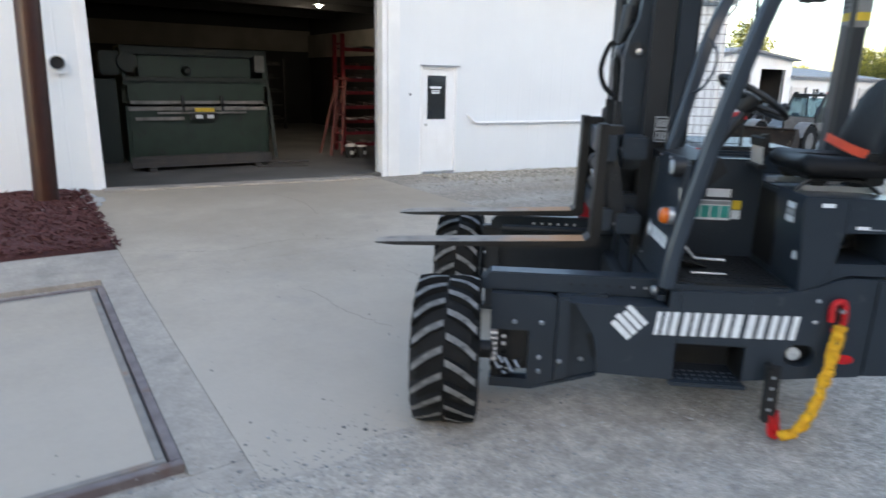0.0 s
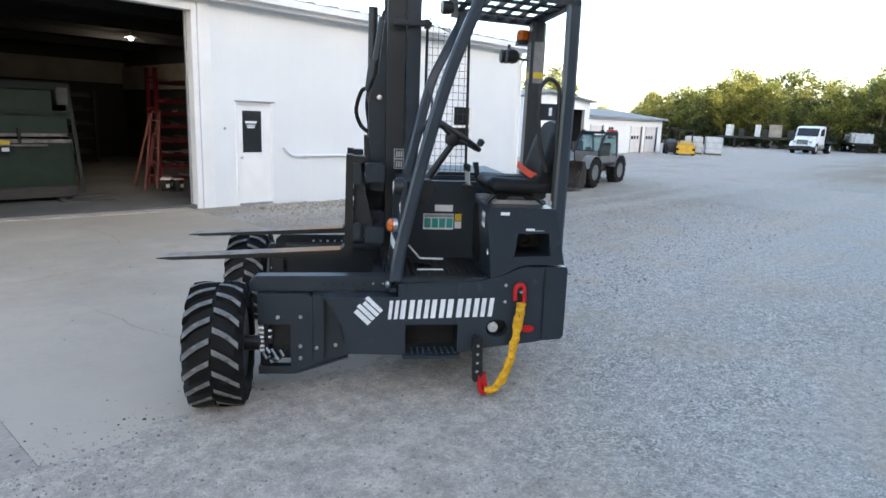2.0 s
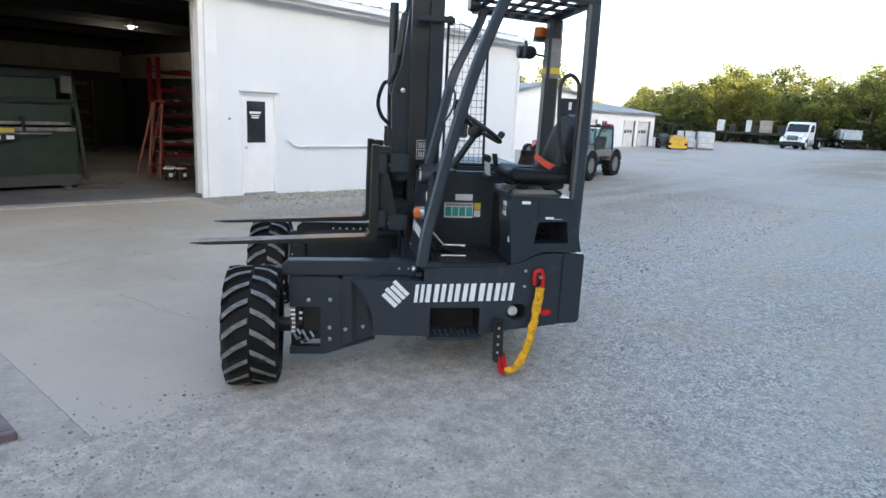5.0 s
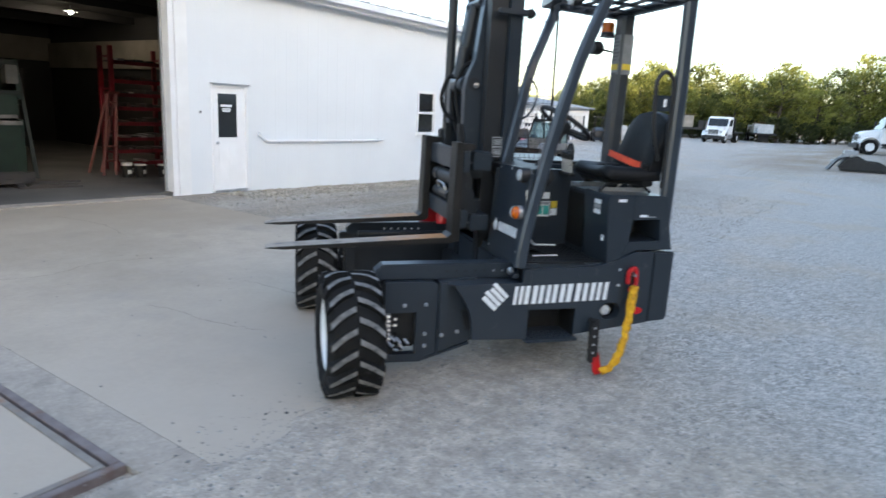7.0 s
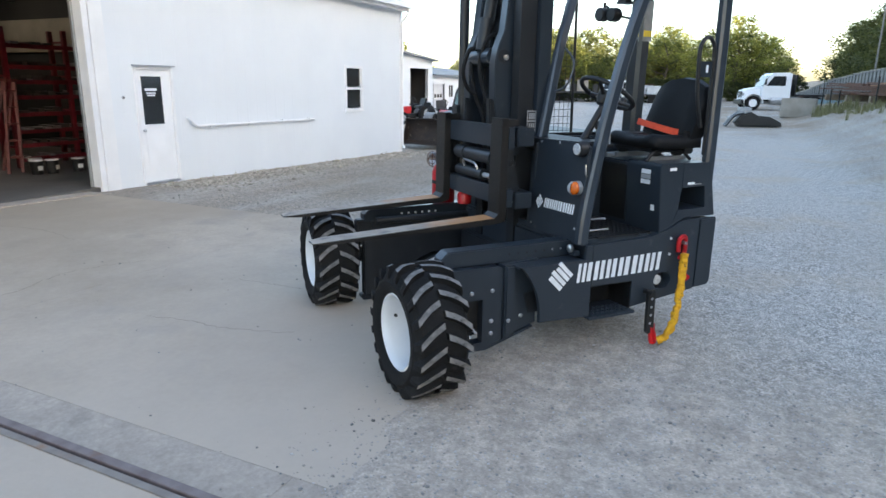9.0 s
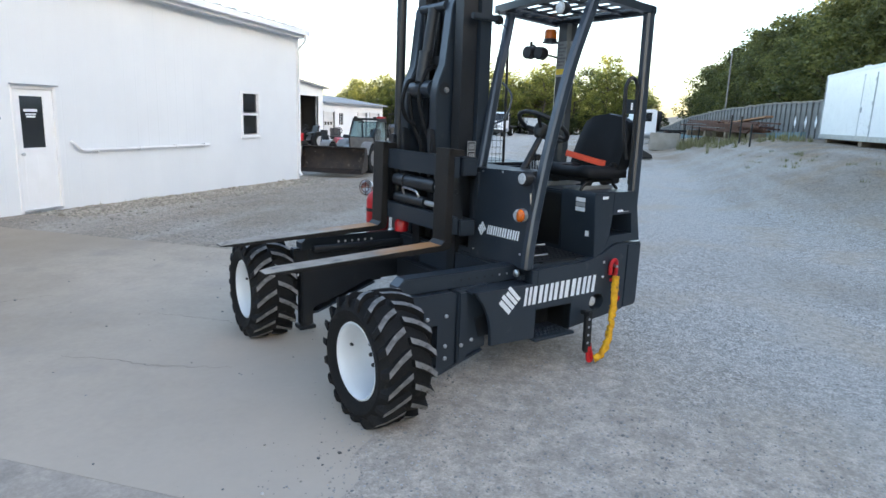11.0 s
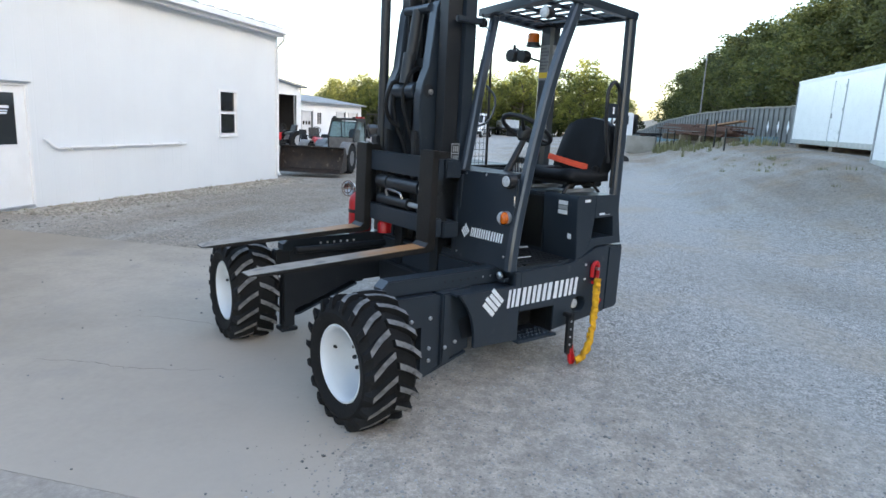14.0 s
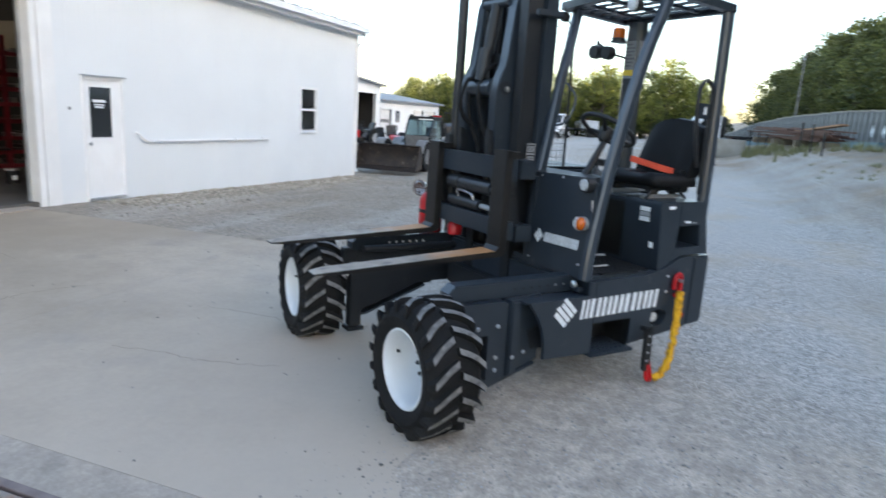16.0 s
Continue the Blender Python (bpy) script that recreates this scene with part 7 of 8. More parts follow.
def flat_trailer(x, y, yaw):
    t = thing("flatbed_trailer", pose(x, y, GZ(x, y), 0, 0, yaw), "low flatbed trailer carrying white boxes", "trailer", "parked trailers")
    part("deck", B(-5, 5, -1.2, 1.2, 1.0, 1.22, b=0.02), M_BLACK, t)
    for xx in (-4.0, -2.8):
        for s in (1, -1):
            wheel_part(t, xx, 0.95 * s, 0.5, 0.5, 0.35)
    part("landing_leg", B(3.2, 3.35, -0.6, 0.6, 0.0, 1.0), M_BLACK, t)
    for xx, w, h, m in ((-4.7, 0.5, 1.05, M_WRAP), (-3.3, 0.9, 0.75, M_BLOCK), (-1.1, 1.2, 1.25, M_BLOCK), (0.9, 0.5, 1.2, M_WRAP), (3.5, 0.7, 1.15, M_WRAP)):
        part("upright_panel", B(xx, xx + w, -0.9, 0.9, 1.224, 1.22 + h, b=0.02), m, t, "pale upright crate")
    for xx in (-4.1, -2.2, 0.2, 2.4):
        part("dark_crate", B(xx, xx + 0.55, -0.8, 0.7, 1.224, 2.0, b=0.02), M_BLACK, t)
    part("top_board", B(-1.3, 1.5, -0.7, 0.5, 2.53, 2.60, b=0.01), M_RUST, t, "reddish board across the crates")
    return t


ft = flat_trailer(73.0, 19.3, 105)
far_trailer = copy_thing(ft, pose(77.5, 12.1, GZ(77.5, 12.1), 0, 0, 199))
far_trailer.scale = (0.72, 0.85, 0.80)


def metal_barn():
    t = thing("white_barn", pose(28.5, 19.2, -0.05), "white metal barn with an open dark doorway", "barn")
    w = M_SIDING
    H = 3.28
    for x0, x1, z0, z1 in ((0, 4.05, -0.2, H), (4.05, 6.35, 2.75, H), (6.35, 7.0, -0.2, H)):
        part("wall", B(x0, x1, 0, 0.15, z0, z1), w, t)
    part("wall", B(6.85, 7.0, 0.15, 8, -0.2, H), w, t)
    part("wall", B(0, 0.15, 0.15, 8, -0.2, H), w, t)
    part("wall", B(0.15, 6.85, 7.85, 8, -0.2, H), w, t)
    part("gable", P([(0, H), (7.0, H), (2.2, H + 0.30)], "y", 0, 0.15), w, t)
    part("roof", P([(-0.3, H - 0.08), (2.2, H + 0.32), (7.3, H - 0.08), (7.3, H + 0.02), (2.2, H + 0.44), (-0.3, H + 0.02)], "y", -0.3, 8.3), M_ROOF, t)
    part("door_jamb", B(3.95, 4.05, -0.03, 0.1, -0.1, 2.75), M_TRIM, t)
    part("door_jamb", B(6.35, 6.45, -0.03, 0.1, -0.1, 2.75), M_TRIM, t)
    part("inner_floor", B(0.15, 6.85, 0.15, 7.85, -0.2, 0.0), M_FLOOR, t)
    # Near-black sheets inside the white walls paint the doorway's shade.
    part("inner_lining", B(0.16, 6.84, 7.80, 7.84, 0, H), M_DIMWALL, t)
    part("inner_lining", B(0.16, 0.2, 0.16, 7.8, 0, H), M_DIMWALL, t)
    part("inner_lining", B(6.80, 6.84, 0.16, 7.8, 0, H), M_DIMWALL, t)
    part("inner_ceiling", B(0.16, 6.84, 0.16, 7.84, H - 0.1, H - 0.02), M_DIMWALL, t)
    part("stored_load", P([(4.2, 0.0), (5.8, 0.0), (5.6, 1.2), (4.6, 1.5)], "y", 3.0, 4.0, 0.05), M_RACK, t)


metal_barn()


M_DOORGREY = mat("greyed_door_paint", (0.66, 0.67, 0.68), (0.58, 0.59, 0.60), 2, 0.5)


def low_garage():
    t = thing("white_garage", pose(37.2, 19.6, -0.02), "long white garage with three overhead doors and a grey roof", "garage")
    w = M_SIDING
    L, D, H = 9.8, 9.0, 2.38
    doors = ((-0.75, 0.85), (4.8, 6.5), (7.1, 9.0))
    for x0, x1, z0, z1 in ((-1.0, -0.75, -0.2, H), (-0.75, 0.85, 1.82, H), (0.85, 1.6, -0.2, H), (1.6, 2.3, -0.2, 1.0), (1.6, 2.3, 1.75, H), (2.3, 4.8, -0.2, H), (4.8, 6.5, 1.82, H), (6.5, 7.1, -0.2, H), (7.1, 9.0, 1.82, H), (9.0, L, -0.2, H)):
        part("wall", B(x0, x1, 0, 0.15, z0, z1), w, t)
    part("wall", B(L - 0.15, L, 0.15, D, -0.2, H), w, t)
    part("wall", B(-1.0, -0.85, 0.15, D, -0.2, H), w, t)
    part("wall", B(-0.85, L - 0.15, D - 0.15, D, -0.2, H), w, t)
    for x0, x1 in doors:
        d = part("overhead_door", B(x0, x1, 0.11, 0.14, 0, 1.82), M_DOORGREY, t, "white sectional overhead door")
        for k in range(4):
            part("door_panel", B(x0 + 0.05, x1 - 0.05, 0.094, 0.108, 0.03 + 0.45 * k, 0.44 + 0.45 * k, b=0.004), M_DOORGREY, d)
        for k in range(3):
            part("door_light", B(x0 + 0.32 + 0.42 * k, x0 + 0.58 + 0.42 * k, 0.086, 0.0925, 0.98, 1.20), M_DARKGLASS, d)
        for a, b in ((x0 - 0.06, x0), (x1, x1 + 0.06)):
            part("door_trim", B(a, b, -0.02, 0.09, 0, 1.88), M_GREY, t)
    wn_ = part("window", B(1.6, 2.3, 0.05, 0.07, 1.0, 1.75), M_DARKGLASS, t)
    part("window_bar", B(1.93, 1.97, 0.03, 0.048, 1.0, 1.75), M_TRIM, wn_)
    part("roof", P([(-0.3, H - 0.05), (D / 2, H + 0.58), (D + 0.3, H - 0.05), (D + 0.3, H + 0.06), (D / 2, H + 0.70), (-0.3, H + 0.06)], "x", -1.03, L + 0.35), M_ROOF, t, "grey metal roof")
    part("gable", P([(0, H), (D, H), (D / 2, H + 0.55)], "x", L - 0.15, L), w, t)
    part("gable", P([(0, H), (D, H), (D / 2, H + 0.55)], "x", -1.0, -0.85), w, t)


low_garage()


def loader_small(x, y, yaw, paint, label):
    t = thing("site_machine", pose(x, y, GZ(x, y), 0, 0, yaw), label, "machine", "small yard machines")
    part("body", P([(-1.0, 0.4), (-1.0, 1.1), (-0.3, 1.25), (0.9, 0.95), (1.0, 0.4)], "y", -0.7, 0.7, 0.05), paint, t)
    for xx in (-0.8, 0.8):
        for s in (1, -1):
            wheel_part(t, xx, 0.7 * s, 0.42, 0.42, 0.3, "wheel", paint)
    for xx in (-0.7, 0.3):
        for s in (1, -1):
            part("canopy_post", B(xx - 0.04, xx + 0.04, 0.55 * s - 0.04, 0.55 * s + 0.04, 1.0, 2.1), M_BLACK, t)
    part("canopy", B(-0.85, 0.5, -0.7, 0.7, 2.1, 2.2, b=0.03), M_BLACK, t)
    part("bucket", P([(1.0, 0.2), (1.6, 0.15), (1.2, 0.4), (1.15, 0.85), (1.0, 0.85)], "y", -0.8, 0.8), paint, t)
    return t


loader_small(44.9, 16.85, 205, M_YELLOW, "small yellow site machine with a dark canopy").scale = (0.75, 0.75, 0.78)
loader_small(45.1, 17.95, 215, M_MAST, "small dark site machine under a canopy by the garage").scale = (0.52, 0.52, 0.84)


def wrapped_stack(x, y, yaw):
    t = thing("wrapped_bundle", pose(x, y, GZ(x, y), 0, 0, yaw), "tall bundle of pale wrapped building panels", "wrapped_block", "wrapped bundles")
    for k in range(2):
        part("runner", B(-0.5 + 0.8 * k, -0.35 + 0.8 * k, -0.55, 0.55, 0.0, 0.12), M_WOOD, t)
    part("wrapped_block", B(-0.60, 0.60, -0.55, 0.55, 0.12, 1.25, b=0.04), M_WRAP, t)
    for z in (0.45, 0.85):
        part("strap", B(-0.606, 0.606, -0.556, 0.556, z, z + 0.04), M_GREY, t)
    return t


ws = wrapped_stack(47.6, 17.25, 20)
for x, y, a in ((47.95, 15.98, 22), (49.2, 18.0, 18), (49.7, 16.7, 22)):
    copy_thing(ws, pose(x, y, GZ(x, y), 0, 0, a))


def old_tractor(x, y, yaw):
    t = thing("lawn_tractor", pose(x, y, GZ(x, y), 0, 0, yaw), "small dark lawn tractor with a red hood", "tractor")
    part("hood", P([(0.1, 0.45), (0.1, 0.80), (0.7, 0.74), (0.75, 0.45)], "y", -0.22, 0.22, 0.04), M_RED, t)
    part("frame", B(-0.8, 0.8, -0.25, 0.25, 0.3, 0.46, b=0.02), M_BLACK, t)
    for xx, r in ((-0.6, 0.45), (0.75, 0.28)):
        for s in (1, -1):
            wheel_part(t, xx, 0.45 * s, r, r, 0.24, "wheel", M_GREY)
    part("seat", P([(-0.7, 0.7), (-0.3, 0.7), (-0.3, 0.8), (-0.6, 0.85), (-0.7, 1.15), (-0.78, 1.15)], "y", -0.22, 0.22, 0.02), M_BLACK, t)
    part("steering", T([(-0.15 + 0.05 * math.sin(a), 0.18 * math.cos(a), 1.05 + 0.15 * math.sin(a)) for a in [k * math.tau / 16 for k in range(17)]], 0.015, 6), M_BLACK, t)
    part("column", T([(0.1, 0, 0.85), (-0.15, 0, 1.05)], 0.02, 8), M_BLACK, t)
    return t


ot = old_tractor(23.2, 12.55, 215)
copy_thing(ot, pose(26.0, 15.6, GZ(26, 15.6), 0, 0, 150))


def storage_box(x, y, L, W, H, z, door_x):
    t = thing("storage_container", pose(x, y, z), "white box container with a side door and bright edge trim", "container", "white containers")
    part("body", B(0, L, -W, 0, 0.18, H, b=0.015), M_WHITEBODY, t)
    part("bottom_rail", B(-0.015, L + 0.015, -0.05, 0.02, 0.10, 0.26, b=0.01), M_GALV, t)
    part("top_rail", B(-0.015, L + 0.015, -0.05, 0.02, H - 0.08, H + 0.02, b=0.01), M_TRIM, t)
    for xx in (-0.02, L - 0.05):
        part("corner_post", B(xx, xx + 0.07, -0.06, 0.025, 0.10, H + 0.02, b=0.008), M_GREY, t)
    if door_x:
        d = part("side_door", B(door_x, door_x + 1.0, 0.002, 0.02, 0.28, 2.12, b=0.006), M_WHITEBODY, t, "white side door")
        part("door_edge", B(door_x - 0.03, door_x, 0.002, 0.028, 0.26, 2.15), M_GALV, d)
        part("door_edge", B(door_x + 1.0, door_x + 1.03, 0.002, 0.028, 0.26, 2.15), M_GALV, d)
        part("latch", B(door_x + 0.86, door_x + 0.93, 0.02, 0.05, 0.98, 1.14, b=0.01), M_GREY, d)
        for zz in (0.5, 1.2, 1.9):
            part("hinge", B(door_x - 0.02, door_x + 0.06, 0.02, 0.035, zz, zz + 0.1), M_GALV, d)
    for k in range(3):
        part("skid", B(0.3 + k * (L - 1.0) / 2, 0.6 + k * (L - 1.0) / 2, -W + 0.1, -0.1, -0.5, 0.18), M_WOOD, t)
    part("roof_vent", La([(0, 0.16), (0.10, 0.16), (0.14, 0.0001)], (L * 0.62, -0.35, H + 0.02), "z", 18), M_TRIM, t)
    return t


storage_box(17.75, -5.85, 8.05, 2.4, 2.36, 1.41, 3.07)
storage_box(8.75, -4.95, 7.0, 2.4, 2.60, 1.08, 0)


def panel_wall():
    """A long run of weathered precast panels along the top of the bank."""
    a, b = Vector((27.0, -7.2, 0)), Vector((60.0, -1.2, 0))
    n = 64
    d = (b - a) / n
    yaw = math.degrees(math.atan2(d.y, d.x))
    f = tagged(new("wall_bank"), kind="structure", label="long weathered grey panel wall on top of the bank")
    L = d.length
    first = None
    for k in range(n):
        p = a + d * k
        z = GZ(p.x, p.y)
        z += 0.25 - 1.0 * k / n + 0.05 * noise.noise((k * 1.3, 0, 0)) + 0.10 * noise.noise((k * 0.11, 2, 0))
        m = pose(p.x, p.y, z - 0.1, 1.5 * noise.noise((k * 0.9, 5, 0)), 1.2 * noise.noise((k * 1.1, 9, 0)), yaw)
        if first is None:
            first = part("wall_panel", B(0.02, L - 0.02, -0.06, 0.06, -0.3, 1.50, b=0.02), M_PANELWALL, f)
            first.matrix_basis = m
            rib = part("wall_rib", B(-0.035, 0.035, 0.0, 0.10, -0.3, 1.46, b=0.01), M_BATTEN, f)
            rib.matrix_basis = m
            cop = part("coping", B(0.0, L, -0.09, 0.09, 1.502, 1.56, b=0.012), M_BLOCK, f, "pale coping strip")
            cop.matrix_basis = m
        else:
            share("wall_panel", first, f, m)
            share("wall_rib", rib, f, m)
            share("coping", cop, f, m)

    for s in (2.56, 3.51, 4.53):
        p = a + d.normalized() * s
        mk = part("marker_plate", P([(0, -0.28), (0.11, 0), (0, 0.28), (-0.11, 0)], "y", 0.10, 0.112), M_TRIM, f, "white diamond plate")
        mk.matrix_basis = pose(p.x, p.y, 2.12, 0, 0, yaw)


panel_wall()


def steel_pile():
    x, y = 31.4, -4.5
    t = thing("steel_pile", pose(x, y, GZ(x, y), 0, 0, 14), "untidy pile of rusty beams and one orange-brown plank", "steel pile")
    for k in range(4):
        part("bearer", B(-1.2 + 2.6 * k, -1.0 + 2.6 * k, -0.5, 0.6, -0.1, 0.20), M_WOOD, t)
    rnd = random.Random(9)
    for k in range(30):
        z = 0.20 + 0.085 * (k // 5)
        x0 = rnd.uniform(-1.9, 3.6)
        l = rnd.uniform(3.5, 7.0)
        e = rnd.uniform(-0.05, 0.14)
        y0 = -0.45 + 0.2 * (k % 5)
        part("rusty_beam", P([(x0, z), (x0 + l, z + e), (x0 + l, z + e + 0.07), (x0, z + 0.07)], "y", y0, y0 + rnd.uniform(0.07, 0.15)), M_RUST, t)
    part("plank", P([(-1.5, 0.92), (3.2, 0.56), (3.2, 0.62), (-1.5, 0.99)], "y", -0.2, 0.15), mat("orange_plank", (0.36, 0.18, 0.085), (0.28, 0.14, 0.07), 5, 0.7), t, "orange-brown plank")
    part("plank", P([(-1.9, 0.55), (2.2, 0.66), (2.2, 0.71), (-1.9, 0.61)], "y", 0.2, 0.4), M_RUST, t)


steel_pile()


def blue_beam():
    a, b = Vector((27.0, -5.6, 1.40)), Vector((45.0, -2.6, 0.78))
    d = b - a
    t = thing("blue_beam", pose(a.x, a.y, 0, 0, 0, math.degrees(math.atan2(d.y, d.x))), "long faded blue box beam lying on blocks", "beam")
    L = math.hypot(d.x, d.y)
    part("beam", P([(0, a.z), (L, b.z), (L, b.z + 0.40), (0, a.z + 0.30)], "y", -0.12, 0.12, 0.015), M_BLUE, t)
    for k in range(6):
        u = 0.4 + (L - 0.8) * k / 5
        z = a.z + (b.z - a.z) * u / L
        part("bearer_block", B(u - 0.12, u + 0.12, -0.16, 0.16, z - 0.75, z + 0.004), M_BLOCK, t)


blue_beam()


def stake(x, y, h):
    t = thing("stake", pose(x, y, GZ(x, y)), "dark steel stake driven into the bank", "stake", "stakes on the bank")
    part("shaft", P([(-0.035, -0.2), (0.035, -0.2), (0.04, h), (-0.03, h)], "y", -0.03, 0.03, 0.006), M_BLACK, t)
    part("cap", B(-0.045, 0.045, -0.045, 0.045, h, h + 0.02), M_RUST, t)


for x, y, h in ((39.0, -2.27, 1.14), (36.1, -2.75, 0.9), (36.1, -2.38, 1.1), (31.9, -3.68, 1.22), (29.8, -3.77, 1.14), (27.1, -3.73, 0.9)):
    stake(x, y, h)


def cast_block(x, y, yaw):
    t = thing("concrete_block", pose(x, y, GZ(x, y) - 0.05, 0, 0, yaw), "pale cast concrete block on the bank", "block", "concrete blocks")
    part("block", B(-0.75, 0.75, -0.4, 0.4, 0, 0.85, b=0.03), M_BLOCK, t)
    part("lifting_eye", T([(-0.1, 0, 0.84), (-0.07, 0, 0.92), (0.07, 0, 0.92), (0.1, 0, 0.84)], 0.015, 6), M_RUST, t)
    return t


cast_block(38.4, -1.19, 82).scale = (1.1, 1.1, 1.18)


def grapple(x, y):
    t = thing("bale_grapple", pose(x, y, GZ(x, y), 0, 0, 100), "black loader attachment lying on the gravel", "attachment")
    part("shell", P([(-1.1, 0.05), (0.7, 0.02), (0.85, 0.2), (0.62, 0.52), (0.2, 0.66), (-0.1, 0.50), (-0.6, 0.46), (-1.05, 0.22)], "y", -0.35, 0.35, 0.06), M_BLACK, t)
    for yy in (-0.3, 0.3):
        part("lift_arm", P([(0.45, 0.66), (0.58, 0.76), (1.0, 0.42), (1.25, 0.05), (1.15, 0.02), (0.92, 0.36)], "y", yy - 0.05, yy + 0.05, 0.01), M_GREY, t, "grey worn lift arm")
    part("cross_tube", T([(1.05, -0.32, 0.40), (1.05, 0.32, 0.40)], 0.045, 10), M_GREY, t)
    for yy in (-0.4, 0.0, 0.4):
        part("tine", T(curve([(0.5, yy, 0.6), (0.85, yy, 0.5), (1.05, yy, 0.25), (1.2, yy, 0.02)], 4), 0.035, 8), M_BLACK, t)
    part("bracket", B(0.2, 0.7, -0.3, 0.3, 0.7, 0.86, b=0.02), M_GREY, t)


grapple(31.0, 0.9)


def utility_pole(x, y, h):
    t = thing("utility_pole", pose(x, y, GZ(x, y)), "weathered wooden utility pole", "pole")
    part("shaft", T([(0, 0, -0.2), (0.05, 0, h)], 0.065, 14, 0.045), mat("silvered_pole_wood", (0.27, 0.25, 0.23), (0.20, 0.185, 0.17), 6, 0.85, 0, 0.002, 30), t)
    part("guy_clamp", La([(0, 0.062), (0.08, 0.062)], (0.045, 0, h - 0.4), "z", 14), M_GALV, t)


utility_pole(50.0, -5.9, 5.5)

# ---- trees ----


def leaf_material(name, a, b):
    m = bpy.data.materials.new(name)
    m.use_nodes = True
    nt = m.node_tree
    n, link = nt.nodes, nt.links.new
    bs = n["Principled BSDF"]
    geo = n.new("ShaderNodeNewGeometry")
    oi = n.new("ShaderNodeObjectInfo")
    mx = n.new("ShaderNodeMix")
    mx.data_type = "RGBA"
    mx.inputs[6].default_value, mx.inputs[7].default_value = (*a, 1), (*b, 1)
    co = n.new("ShaderNodeTexCoord").outputs["Object"]
    # Bough-sized noise paints sunlit and shaded clumps into the leaf colour.
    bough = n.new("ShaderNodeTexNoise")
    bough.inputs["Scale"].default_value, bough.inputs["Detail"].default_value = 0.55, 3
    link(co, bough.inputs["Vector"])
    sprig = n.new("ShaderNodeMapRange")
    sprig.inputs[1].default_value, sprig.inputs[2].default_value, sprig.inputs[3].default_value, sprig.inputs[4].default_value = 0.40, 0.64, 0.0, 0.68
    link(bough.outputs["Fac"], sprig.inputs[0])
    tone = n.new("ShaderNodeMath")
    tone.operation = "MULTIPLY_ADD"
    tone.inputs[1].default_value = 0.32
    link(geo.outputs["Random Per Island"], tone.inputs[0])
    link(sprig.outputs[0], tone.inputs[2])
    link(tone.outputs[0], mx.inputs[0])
    hs = n.new("ShaderNodeHueSaturation")
    mr = n.new("ShaderNodeMapRange")
    mr.inputs[3].default_value, mr.inputs[4].default_value = 0.7, 1.25
    link(oi.outputs["Random"], mr.inputs[0])
    link(mr.outputs[0], hs.inputs["Value"])
    link(mx.outputs[2], hs.inputs["Color"])
    link(hs.outputs[0], bs.inputs["Base Color"])
    bs.inputs["Roughness"].default_value = 0.6
    tr_ = n.new("ShaderNodeBsdfTranslucent")
    link(hs.outputs[0], tr_.inputs["Color"])
    ms = n.new("ShaderNodeMixShader")
    ms.inputs[0].default_value = 0.45
    link(bs.outputs[0], ms.inputs[1])
    link(tr_.outputs[0], ms.inputs[2])
    link(ms.outputs[0], n["Material Output"].inputs["Surface"])
    return m


# Brighter and darker copies carry sun and shade in the leaf colour itself.
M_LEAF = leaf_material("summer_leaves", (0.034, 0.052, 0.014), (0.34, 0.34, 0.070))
M_LEAF2 = leaf_material("shaded_leaves", (0.044, 0.058, 0.019), (0.20, 0.20, 0.058))
M_LEAF4 = leaf_material("shaded_thicket_leaves", (0.024, 0.036, 0.011), (0.105, 0.115, 0.030))
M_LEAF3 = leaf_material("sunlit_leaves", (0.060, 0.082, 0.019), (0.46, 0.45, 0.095))


